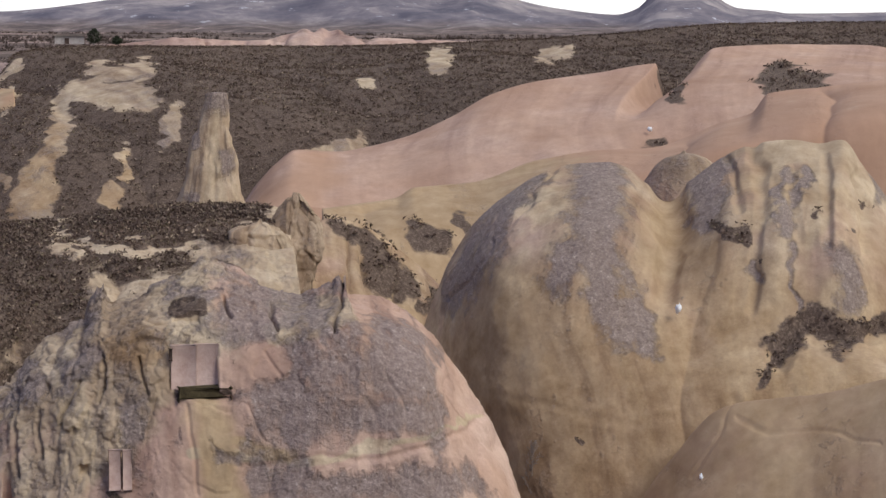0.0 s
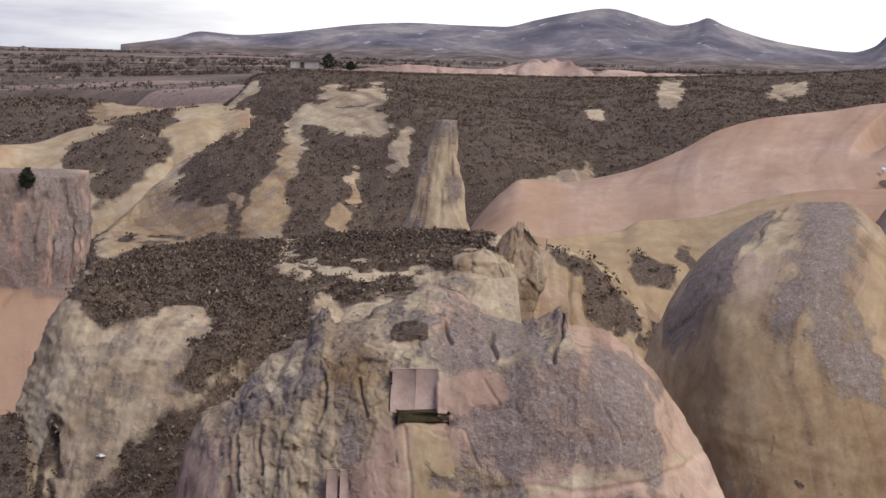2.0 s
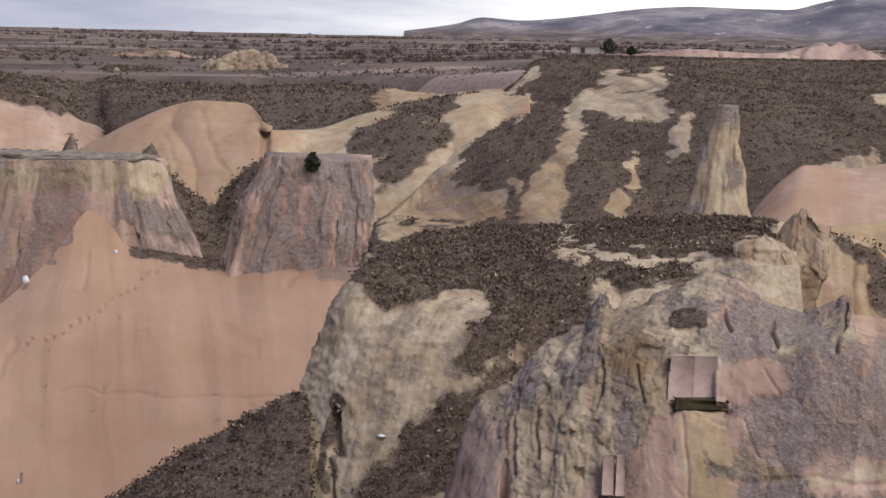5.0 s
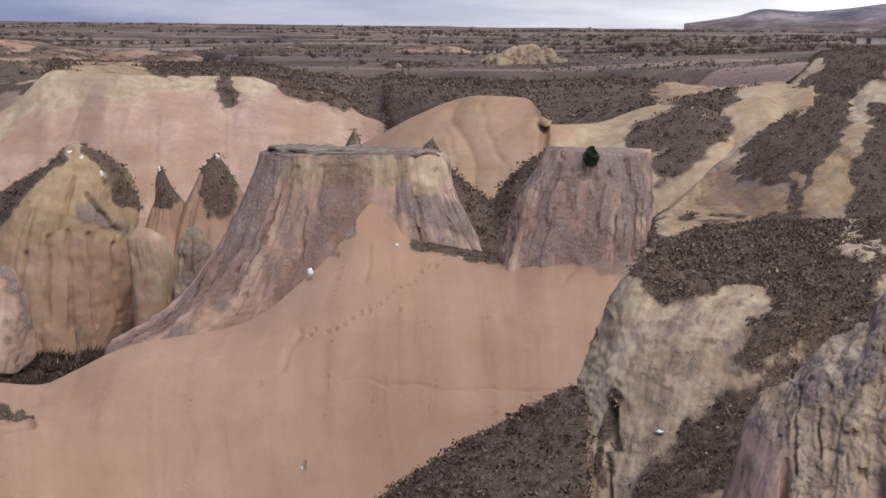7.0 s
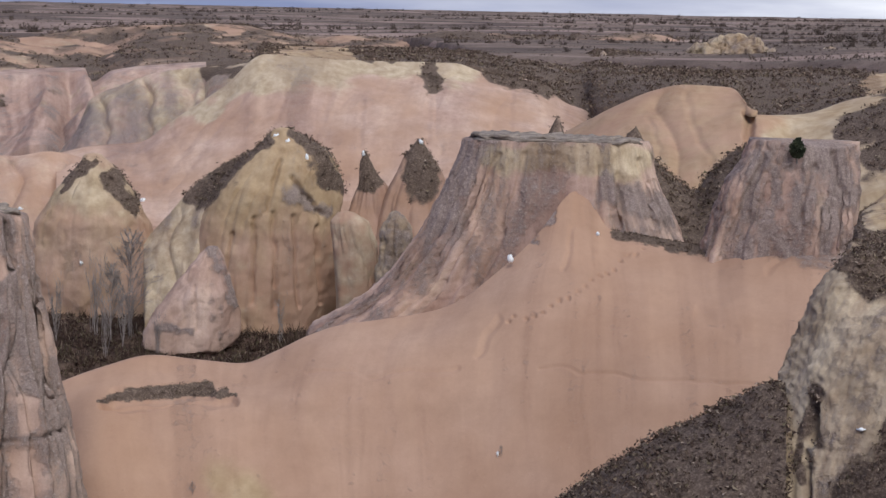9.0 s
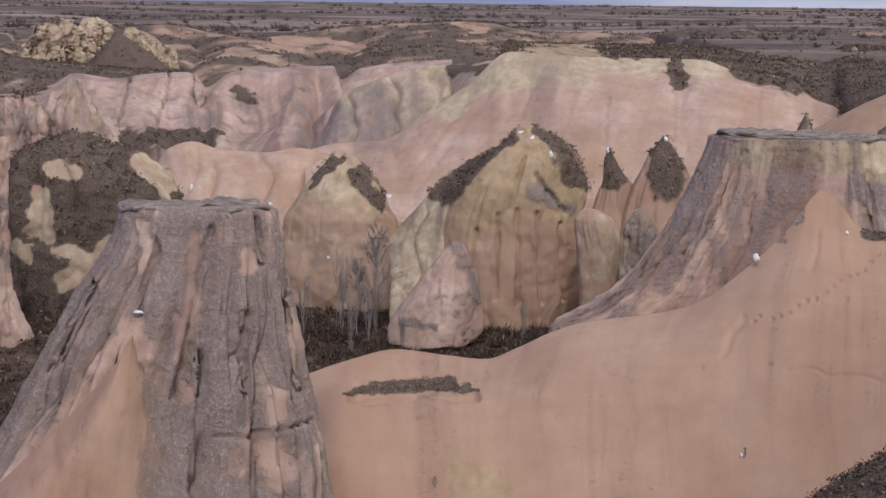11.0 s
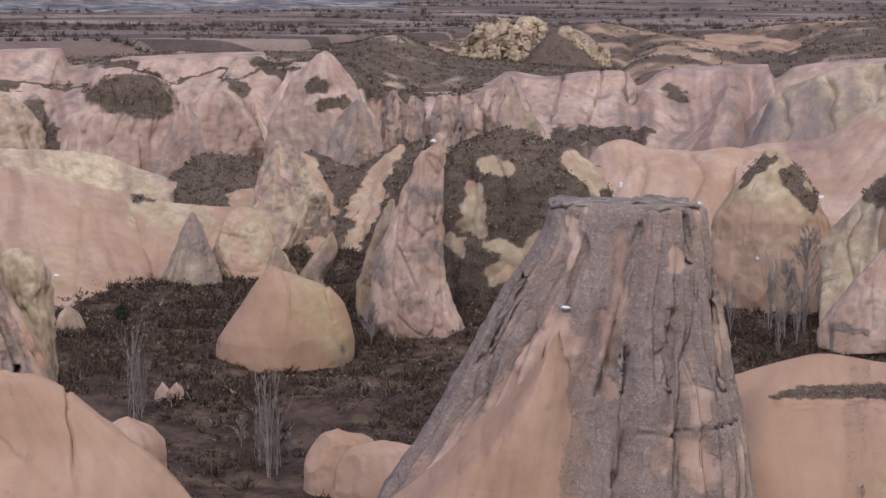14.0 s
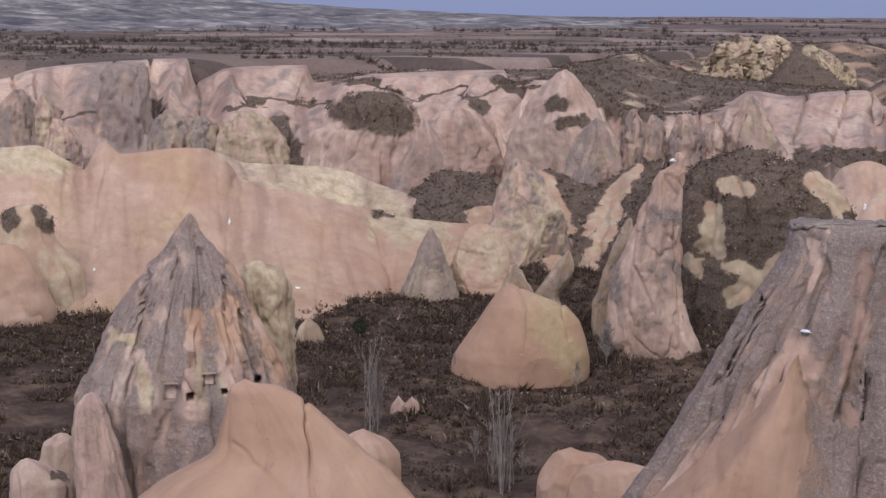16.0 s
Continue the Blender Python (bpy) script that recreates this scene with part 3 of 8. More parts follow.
hill_bare = [(49.49, 278.48, 48.35, 39.41, 255.04, 42.48, 0.94), (39.41, 255.04, 42.48, 31.88, 236.98, 38.88, 2.39), (37.35, 246.51, 40.75, 30.24, 232.79, 38.16, 1.93),
    (72.21, 293.03, 54.1, 80.46, 291.48, 54.5, 1.12), (67.54, 285.16, 51.5, 76.43, 279.89, 50.95, 1.86), (64.71, 282.83, 50.63, 60.73, 268.78, 46.83, 1.28),
    (60.73, 268.78, 46.83, 53.06, 246.59, 41.64, 1.54), (50.82, 239.62, 40.25, 46.3, 221.21, 37.18, 2.51), (80.01, 272.81, 49.53, 73.64, 257.97, 45.5, 0.96),
    (66.6, 253.85, 44.04, 62.99, 239.73, 41.08, 0.75), (59.04, 230.21, 39.23, 56.23, 221.9, 37.83, 1)]
hill_bare_low = [(26.07, 221.56, 36.45, 42.09, 229.46, 38.15, 1.82), (46.91, 243.39, 40.68, 46.79, 241.92, 40.41, 0.66), (89.46, 242.07, 43.85, 97.68, 243.58, 45.03, 0.97),
    (57.29, 284.42, 50.44, 54.19, 277.61, 48.46, 0.68), (110.58, 270.76, 52.62, 110.77, 270.05, 52.47, 0.78), (54.84, 290.84, 51.97, 60.99, 298.55, 54.66, 0.8),
    (130.58, 289.25, 55.95, 131.1, 288.04, 55.67, 1.37), (147.65, 281.91, 56.37, 151.52, 280.85, 56.69, 0.89), (112.77, 250.81, 57.09, 115.24, 249.69, 56.77, 0.8), (127.23, 243.8, 57.12, 131.32, 241.62, 57.24, 0.7), (103.06, 254.96, 52.8, 104.23, 254.48, 52.72, 0.7)]
landform("hillside", [hill_crest, hill_mid, hill_foot], 640, 170, back=80, rough=((22.0, 1.2), (5.0, 0.4)), flute=(24.0, 1.2), drop=0.02,
    cover=but(dict(g=patch(0.9, 0.3, 5.0), b=patch(0.9, 0.4, 6.0), r=patch(-0.45, 0.8, 3.0), o=patch(-1.2, 0.4, 4.0, 1, [(46.21, 235.51, 37.2, 51.94, 234.31, 41.81, 3.0), (59.28, 232.56, 37.51, 60.61, 232.22, 42.03, 2.0), (29.45, 238.19, 37.65, 40.38, 236.58, 37.08, 3.0), (34.57, 237.5, 35.49, 46.23, 235.51, 36.45, 3.0), (51.86, 234.33, 45.53, 49.05, 234.93, 40.99, 1.6), (67.17, 230.41, 38.48, 74.99, 227.98, 38.73, 2.0)])), hill_bare + hill_bare_low),
    label="long scrub-covered hillside with pale cream gullies", category="hillside", kind="structure", scrub=1.7, size=0.42)

rock("rock_spire", [(64.73, 205.02, 53.07, 1.26), (64.61, 205.06, 50.87, 1.72), (64.3, 205.15, 48.54, 2.12), (64.14, 205.19, 46.2, 2.83), (64.08, 205.2, 42.86, 3.33), (63.97, 205.22, 39.85, 4.2), (63.98, 205.2, 36.15, 5.18)],
     depth=0.7, flute=(6, 0.08), rough=((4.0, 0.3), (1.2, 0.08)), crags=[((3.5, 8.0), 0.2, ())], sharp=True, cap=0.1, floor=20,
     cover=dict(b=patch(1.1, 0.4, 3.0), r=patch(-1.0, 0.6, 1.6, 0.5, [(64.01, 203.15, 52.93, 64.04, 203.14, 51.95, 1.45), (62.06, 203.76, 48.93, 61.67, 203.88, 46.93, 0.46), (65.15, 202.79, 46.38, 65.53, 202.67, 44.41, 0.79), (61.02, 204.07, 40.95, 61.54, 203.92, 40.64, 0.66)])),
     label="tall pointed cream tuff spire with grey streaks", category="rock spire")

pinkA_crest = [(70.31, 213.73, 38.15), (72.78, 214.5, 41.16), (75.67, 215.36, 43.7), (78.59, 216.19, 45.29), (84.94, 217.83, 44.84), (89.25, 218.83, 45.36), (95.36, 220.08, 46.58), (102.45, 221.32, 49.11), (108.73, 222.23, 52.04), (115.1, 222.97, 53.59), (125.25, 223.8, 54.78), (135.53, 224.22, 56.19)] + [(136.4, 223.69, 53.17), (138.5, 224.28, 50.89), (141.32, 225.14, 53.91), (144.16, 225.97, 56.73), (147.03, 226.76, 58.36), (162.97, 230.44, 58.98), (178.7, 233.18, 58.85), (187.32, 234.33, 57.99)]
pinkA_foot = [(64.35, 194.64, 39.14), (70.27, 194.26, 40.57), (75.56, 193.77, 39.8), (82.23, 192.95, 39.65), (92.26, 191.28, 41.45), (102.26, 189.12, 44.34)] + [(113.44, 188.5, 44.8), (128.35, 186.83, 48.72), (144.57, 183.91, 50.73), (146.95, 183.39, 50.73)]
landform("pink_slope", [pinkA_crest, [(69.08, 206.77, 39.17), (74.68, 206.43, 42.77), (83.84, 205.54, 42.94), (98.03, 203.38, 46.24), (112.22, 200.27, 48.29), (129.68, 195.15, 51.85), (149.98, 187.37, 54.11)], pinkA_foot], 420, 130, back=12, flute=(22.0, 0.12), rough=((12.0, 0.4),), drop=0.05,
    cover=dict(a=patch(0.1, 0.4, 9.0, 1, [(75.57, 217.23, 40.87, 80.91, 215.3, 43.02, 4.27)]), g=patch(-1, 0.3, 3.0, 1, [(142.64, 205.32, 54.4, 146.9, 202.29, 53.71, 1.86), (130.66, 213.14, 54.25, 131.35, 212.72, 51.97, 1.08), (123.06, 206.05, 46.88, 124.94, 204.91, 46.91, 0.59)])),
    label="smooth bare pink tuff slope under the hill", category="slope", kind="structure", scrub=0.6, size=0.6)

pinkB_crest = [(63.13, 166.43, 42.88), (67.9, 167.94, 43.15), (72.07, 169.12, 43.48), (74.53, 169.77, 44.45), (81.33, 171.35, 44.61), (90.11, 173, 46.66), (98.33, 174.16, 47.58)] + [(104.13, 173.09, 47.78), (114, 173.71, 50.54), (117.83, 173.83, 51.45), (120.1, 173.89, 53.6), (127.05, 173.86, 54.27), (138.7, 173.33, 55.35)]
landform("orange_slope", [pinkB_crest, [(61.25, 160.73, 42.22), (64.9, 160.52, 41.84), (69.44, 160.14, 41.71), (75.7, 159.42, 42.1), (85.39, 157.85, 44.7), (102.34, 153.79, 49.07), (118.81, 148.27, 52.51)], [(57.67, 149.25, 39.2), (61.57, 149.55, 36.94), (66.67, 149.79, 34.05), (72.41, 149.86, 33.7), (81.11, 149.57, 33.77), (98.73, 147.6, 33.04), (116.24, 143.92, 32.56)]], 330, 110, back=10, flute=(12.0, 0.6), rough=((9.0, 0.3),), drop=0.1,
    cover=dict(a=patch(0.8, 0.4, 8.0, 1, [(65.4, 167.7, 41.11, 75.71, 163.31, 39.47, 5.01)]), g=patch(-1, 0.5, 2.5, 1, [(69.41, 157.37, 40.9, 71.86, 156.27, 39.84, 1.06), (73.29, 155.6, 42.55, 74.28, 155.14, 40.94, 0.53)]), b=patch(-0.5, 0.4, 6), o=patch(-0.8, 0.4, 6.0, 1, [(59.0, 154.09, 43.47, 73.98, 147.48, 45.62, 7.0), (64.7, 151.78, 41.68, 72.18, 148.37, 41.74, 6.0)])),
    label="smooth orange and pink tuff slope with soft folds", category="slope", kind="structure", scrub=0.6, size=0.6)

landform("ribbed_slope", [[(50.75, 141.16, 42.64), (54.39, 141.83, 44.67), (56.81, 142.19, 44.3), (60.11, 142.59, 42.42), (64.03, 142.96, 39.44), (66.89, 143.14, 36.44)], [(49.13, 136.42, 40.95), (53.42, 136.93, 40.84), (58.07, 137.31, 38.89), (62.27, 137.51, 36.45), (64.65, 137.56, 34.98)], [(47.41, 131.73, 36.31), (51.46, 132.45, 35.21), (56.62, 133.19, 33.15), (63.14, 133.86, 31.01)]], 170, 90, back=8, flute=(2.2, 0.5), rough=((5.0, 0.3),),
    cover=dict(b=patch(0.1, 0.5, 4), o=patch(0.2, 0.5, 3.0), g=patch(-1, 0.6, 1.6, 1, [(54.65, 141.83, 44.43, 57.33, 140.77, 42.65, 0.75), (57.79, 140.58, 41.73, 60.04, 139.64, 39.23, 1.22), (60.58, 137.22, 37.7, 62.27, 136.46, 37.33, 0.65), (52.1, 142.79, 41.96, 53.02, 142.45, 41.04, 0.66)])),
    label="ribbed yellow tuff slope with a scrub gully", category="slope", kind="structure", scrub=1.6, size=0.5)

dome_crest = [(49.44, 111.53, 39.92), (50.47, 111.07, 43.02), (51.32, 110.68, 45.14), (53.02, 109.88, 47.83), (54.87, 108.96, 49.56), (56.37, 108.2, 50.64), (58.36, 107.14, 51.46), (60.49, 105.95, 51.65), (61.63, 105.29, 51.29), (62.61, 104.71, 50.36), (63.9, 103.92, 49.48), (65.31, 103.05, 50.57), (66.44, 102.32, 51.64), (67.59, 101.56, 52.53), (68.95, 100.65, 53.08), (70.6, 99.5, 53.26), (72.08, 98.43, 53.07), (73.23, 97.58, 53.36), (74.27, 96.79, 51.84), (75.54, 95.8, 49.85), (76.49, 95.04, 47.85)]
landform("tuff_dome", [dome_crest, [(49.09, 108.4, 39.29), (49.03, 105.68, 42.5), (49.47, 103.26, 45.16), (50.07, 101.3, 46.79), (51.17, 99.62, 47.81), (52.63, 98.3, 48.41), (54.44, 97.31, 48.61), (56.49, 96.71, 48.25), (58.46, 96.94, 47.27), (60.08, 96.89, 46.68), (60.82, 95.48, 47.33), (61.59, 93.54, 48.03), (63.28, 93.02, 48.36), (64.38, 91.64, 48.63), (66.04, 91.07, 48.62), (67.1, 89.68, 48.55), (69.05, 89.45, 47.64), (72.17, 89.53, 46.1)],
    [(48.52, 105.36, 38.34), (48.11, 101.14, 40.53), (48.35, 97.69, 42.04), (49.48, 95.44, 42.72), (51.07, 93.45, 42.92), (53.1, 92.32, 42.8), (55.35, 91.57, 42.44), (57.59, 90.77, 42.25), (59.52, 89.52, 42.33), (61.42, 88.23, 42.41), (63.53, 86.72, 42.51), (65.89, 85.57, 42.54), (69.17, 85.53, 42.0)],
    [(47.72, 100.22, 36.45), (47.5, 95.88, 38.17), (48.96, 92.89, 39.06), (51.35, 90.44, 39.4), (54.14, 88.8, 39.49), (56.85, 87.08, 39.6), (59.48, 85.31, 40.05), (62.03, 83.48, 40.52), (66.08, 81.6, 40.88)],
    [(47.59, 95.84, 29.71), (47.42, 92.56, 31.26), (48.22, 89.88, 32.19), (49.98, 87.77, 32.53), (52.71, 86.16, 32.65), (55.36, 84.47, 32.79), (57.94, 82.73, 32.95), (60.44, 80.92, 33.14), (64.42, 79.09, 33.18)]], 380, 230, back=22, flute=(7.0, 0.22), rough=((7.0, 0.35), (1.8, 0.12)), drop=0.3,
    grooves=[(0.2, [(45.83, 100.0, 42.61, 48.44, 98.76, 46.79, 0.16), (48.44, 98.76, 46.79, 52.47, 96.68, 51.89, 0.17)]), (0.26, [(61.91, 90.92, 53.01, 62.47, 90.54, 48.81, 0.6), (62.47, 90.54, 48.81, 61.97, 90.88, 44.02, 0.45), (63.71, 89.67, 51.54, 64.2, 89.32, 47.85, 0.5), (65.23, 88.57, 52.26, 65.66, 88.25, 47.91, 0.5), (66.87, 87.34, 51.3, 67.49, 86.86, 47.31, 0.45), (60.69, 91.74, 52.14, 61.3, 91.33, 49.45, 0.4)]), (0.45, [(57.62, 93.7, 50.38, 58.16, 93.37, 47.66, 1.3), (58.16, 93.37, 47.66, 57.38, 93.85, 44.55, 1.0)]), (0.05, [(54.73, 93.11, 41.97, 58.41, 90.84, 42.19, 0.3), (58.41, 90.84, 42.19, 61.95, 88.47, 43.28, 0.3), (47.94, 96.78, 38.83, 55.37, 92.73, 38.15, 0.35), (55.37, 92.73, 38.15, 60.14, 89.71, 39.2, 0.3)]), (0.4, [(62.12, 88.34, 41.5, 63.54, 87.33, 43.25, 0.8), (63.54, 87.33, 43.25, 65.12, 86.16, 42.66, 0.9), (65.12, 86.16, 42.5, 67.63, 84.2, 43.47, 0.6)])],
    cover=dict(b=patch(0.1, 0.6, 3.0, 0.4, [(62.04, 90.84, 53.45, 66.3, 87.78, 53.55, 1.6), (64.76, 88.92, 52.24, 65.12, 88.65, 48.22, 1.2), (57.91, 93.52, 50.05, 61.87, 90.95, 48.79, 1.0)]), a=patch(-0.2, 0.6, 6), o=patch(-0.15, 0.5, 5.0, 0.6, [(47.63, 94.7, 40.92, 64.31, 84.27, 37.56, 6.5), (50.65, 93.12, 34.88, 66.08, 82.88, 34.71, 7.0), (46.7, 95.16, 44.94, 49.08, 93.96, 43.64, 2.5), (55.6, 90.25, 46.45, 59.72, 87.58, 44.6, 3.0), (55.83, 90.1, 49.1, 56.15, 89.91, 46.8, 1.0)]),
        r=patch(-0.95, 0.75, 1.3, 0.4, [(54.16, 95.74, 51.85, 53.92, 95.88, 48.6, 1.5), (52.54, 96.64, 47.2, 51.96, 96.96, 45.46, 0.9), (53.73, 95.99, 47.22, 54.65, 95.46, 45.17, 1.2), (54.21, 95.72, 45.16, 55.57, 94.93, 43.12, 1.1), (55.98, 94.69, 44.52, 56.9, 94.14, 42.05, 0.6), (48.43, 98.76, 47.66, 46.3, 99.78, 42.96, 0.9), (50.98, 97.47, 51.22, 48.73, 98.62, 48.52, 0.8), (60.09, 92.14, 51.79, 59.64, 92.43, 49.07, 1.0), (59.64, 92.43, 49.07, 59.23, 92.69, 48.38, 0.5), (63.44, 89.86, 51.54, 63.37, 89.91, 48.84, 0.5), (66.07, 87.95, 47.25, 66.53, 87.6, 44.56, 0.75), (67.22, 87.07, 52.65, 68.14, 86.36, 50.01, 0.5), (64.52, 89.09, 51.23, 63.76, 89.64, 49.53, 0.35), (58.6, 93.09, 51.42, 59.04, 92.81, 50.75, 0.6), (61.91, 90.92, 46.75, 62.08, 90.81, 45.39, 0.3), (63.8, 89.61, 47.84, 64.16, 89.35, 44.11, 0.3)]),
        g=patch(-1, 0.5, 0.9, 1, [(59.26, 90.29, 48.28, 60.49, 89.47, 48.19, 0.42), (62.25, 88.25, 41.85, 63.54, 87.33, 43.35, 0.75), (63.54, 87.33, 43.35, 65.12, 86.16, 42.76, 0.85), (65.13, 86.15, 42.43, 67.63, 84.2, 43.47, 0.5), (61.61, 88.7, 40.46, 61.93, 88.48, 41.59, 0.3), (65.23, 86.08, 48.45, 65.33, 86.0, 48.39, 0.16), (63.79, 87.15, 49.26, 63.87, 87.09, 49.2, 0.16), (52.4, 94.43, 36.99, 52.46, 94.4, 36.96, 0.16), (53.99, 93.54, 33.44, 54.05, 93.5, 33.41, 0.16), (61.28, 88.93, 46.68, 61.34, 88.89, 46.61, 0.14), (65.79, 85.65, 49.5, 65.84, 85.61, 49.47, 0.14)])),
    label="broad fluted yellow and grey tuff dome", category="tuff dome", scrub=4.0, size=0.33)
rock("green_tuff_rock", [(78.61, 125.4, 50.63, 0.23), (78.8, 125.27, 50.27, 1.58), (78.72, 125.3, 48.91, 2.82), (78.74, 125.25, 46.63, 3.95)], depth=0.8, floor=38, cover=dict(b=patch(0.3, 0.5, 4), r=patch(-0.5, 0.5, 2)), label="small rounded grey-green tuff knob behind the dome", category="rock")
landform("tuff_slab", [[(48.81, 82.67, 33.94), (49.86, 81.61, 36.55), (50.69, 80.75, 38.2), (51.5, 79.89, 39.82), (52, 79.35, 40.58), (52.9, 78.36, 41.15), (55.57, 75.23, 41.94), (57.63, 72.57, 43.05), (59.13, 70.48, 43.9)], [(48.5, 78.18, 35.1), (49.83, 76.64, 37.4), (51.3, 74.86, 39.11), (53.39, 72.14, 40.08), (56.64, 67.35, 41.62)], [(46.89, 74.46, 34.22), (49.54, 71.15, 35.93), (54.2, 64.18, 38.02)]], 240, 110, back=10, flute=(8.0, 0.2), rough=((4.0, 0.2),), grooves=[(0.06, [(51.92, 77.16, 41.39, 50.08, 78.37, 37.57, 0.12), (50.72, 75.56, 40.46, 56.5, 71.33, 40.54, 0.14)])],
    cover=dict(b=patch(-0.3, 0.4, 4.0), a=patch(0.4, 0.3, 5.0), o=patch(0.35, 0.5, 3.0)), label="smooth orange tuff slab below the dome", category="tuff slab")

# ---- bluff with scrub on its flat top, and the rock with the carved niche ----
bluff_crest = [(13.14, 119.28, 45.09), (15.26, 123.06, 45.3), (19.32, 132.6, 45.7), (27.12, 138.09, 45.67), (35.33, 136.73, 46.43), (41.77, 135.32, 46.84), (46.45, 134.09, 46.8), (47.96, 133.66, 46)]
bluff_lip = [(10.95, 113.47, 43.7), (12.83, 111.77, 45.61), (15.45, 113.07, 44.96), (19.44, 113.42, 44.34), (25.37, 113.66, 43.89), (36.67, 118.45, 45.07), (40.96, 119.16, 45.75), (42.81, 118.5, 45.42)]
bluff_face = [(8.52, 110.67, 38.59), (12.36, 107.29, 41.86), (18.12, 105.45, 42.75), (24.14, 107.91, 42.26), (31.55, 107.46, 42.93), (39.86, 108.94, 43.32)]
bluff_foot = [(6.63, 106.79, 32.64), (10.31, 102.48, 33.58), (16.49, 100.66, 33.8), (25.02, 101.74, 33.19), (36.12, 97.53, 33.81)]
landform("bluff", [bluff_crest, [(13.09, 117.27, 45.63), (18.3, 125.54, 45.67), (26.34, 125.72, 45.83), (34.52, 125.37, 46.18), (42.74, 124.49, 46.55), (44.73, 124.19, 45.96)], bluff_lip, bluff_face, bluff_foot], 330, 190, back=6, flute=(8.0, 0.3), rough=((5.0, 0.4), (1.2, 0.12)), crags=[((2.2, 0.5), 0.10, ()), ((0.6, 0.35), 0.05, ())], grooves=[(1.6, [(10.46, 108.5, 37.76, 10.14, 108.53, 35.86, 0.51)]), (0.8, [(9.92, 107.54, 35.06, 9.87, 107.55, 33.35, 0.27), ])],
    cover=but(dict(b=patch(0.6, 0.4, 4.0), r=patch(-0.5, 0.9, 1.6, 1.6), a=patch(-0.5, 0.6, 4.0),
        g=patch(-1, 0.45, 1.6, 1, [(15.19, 119.44, 45.43, 36.97, 119.62, 46.88, 1.71), (14.15, 113.93, 44.86, 24.98, 112.05, 45.03, 1.71), (19.82, 111.25, 42.5, 24.64, 110.28, 43.3, 2.1), (16.41, 106.75, 36.06, 21, 105.94, 39.2, 2.01), (13.2, 105.17, 33.8, 16.12, 104.77, 35.15, 1.8), (19.53, 128.52, 46.34, 42.57, 122.83, 47.34, 1.21), (9.96, 106.54, 36.31, 10.33, 106.5, 38.33, 0.66), (9.55, 105.57, 35.19, 9.69, 105.56, 33.84, 0.3), (24.92, 110.22, 46.15, 31.39, 108.55, 46.33, 2.1)])),
        [(29.96, 134.71, 45.5, 39.93, 132.1, 45.52, 0.21), (14, 107.09, 42.55, 16.97, 106.66, 42.57, 1.34), (17.57, 110.61, 43.86, 19.63, 110.27, 43.72, 0.49)], 0.35, 1.4),
    label="cream tuff bluff with dark scrub on its flat top", category="bluff", scrub=8.0, size=0.33)

rock("yellow_pinnacle", [(45.32, 122.91, 48.96, 0.81), (44.9, 123.06, 48.46, 1.55), (44.65, 123.14, 47.71, 2.08), (44.67, 123.13, 46.08, 2.45), (44.55, 123.17, 44.44, 2.47), (44.12, 123.33, 41.96, 2.13)], depth=0.5, power=2.6, flute=(8, 0.06), rough=((3.0, 0.3), (0.8, 0.12)), crags=[(2.6, 0.3, ())], chops=-4, sharp=True, floor=36,
     cover=dict(b=patch(0.9, 0.3, 3.0), r=patch(-1.0, 0.6, 1.5)), label="jagged yellow tuff pinnacle at the end of the bluff", category="rock pinnacle")
rock("tuff_block", [(40.64, 119.27, 47.11, 0.29), (40.56, 119.28, 46.33, 1.95), (40.98, 119.13, 44.96, 2.15), (41.52, 118.95, 42.61, 1.66), (41.69, 118.89, 40.23, 1.76)], depth=0.5, power=2.8, flute=(8, 0.1), rough=((3.0, 0.3), (0.8, 0.12)), crags=[(2.6, 0.25, ())], sharp=True, floor=36,
     cover=dict(b=patch(0.9, 0.3, 3.0), r=patch(-1.0, 0.6, 1.5)), label="weathered pale yellow tuff block beside the bluff", category="rock block")

niche_crest = [(13.39, 84.95, 37.08), (13.89, 84.87, 39.02), (14.33, 84.8, 40.95), (15.01, 84.68, 43.09), (15.8, 84.54, 43.43), (16.59, 84.39, 43.77), (17.22, 84.26, 45.09), (18.04, 84.09, 45.86), (19.03, 83.87, 46.43), (19.91, 83.66, 46.78), (20.05, 83.63, 47.73), (20.37, 83.55, 48.31), (20.81, 83.44, 48.43), (21.04, 83.39, 47.62), (22.13, 83.1, 47.78), (22.9, 82.9, 48.27), (24.17, 82.53, 49.01), (25.05, 82.27, 49.55), (26.2, 81.91, 49.53), (26.98, 81.66, 49.16)] + [(27.76, 81.4, 48.38), (28.79, 81.04, 47.93), (29.55, 80.76, 47.74), (30.53, 80.4, 48.22), (31.07, 80.19, 48.57), (31.53, 80.01, 48.64), (31.61, 79.98, 47.84), (33.02, 79.41, 47.69), (34.26, 78.88, 47.05), (35.51, 78.33, 45.72), (36.79, 77.73, 43.65), (37.81, 77.24, 41.75), (38.6, 76.85, 39.78), (39.14, 76.58, 37.92)]
niche_mid = [(13.35, 82.93, 36.8), (14.34, 82.73, 39.52), (15.57, 82.45, 42.23), (17.55, 80.61, 44.4), (19.8, 79.06, 45.94), (22.97, 78.2, 47.06), (26.45, 76.56, 47.02), (29.81, 74.78, 47.01), (32.58, 74.16, 45.54), (35.38, 75.18, 42.67), (36.82, 74.42, 40.18), (37.57, 74.01, 38.14)]
niche_foot = [(13.14, 79.93, 36.58), (16.57, 77.75, 38.07), (22.24, 74.76, 38.63), (27.88, 72.31, 39.04), (32.73, 71.35, 39.09), (36.6, 72.26, 37.63)]
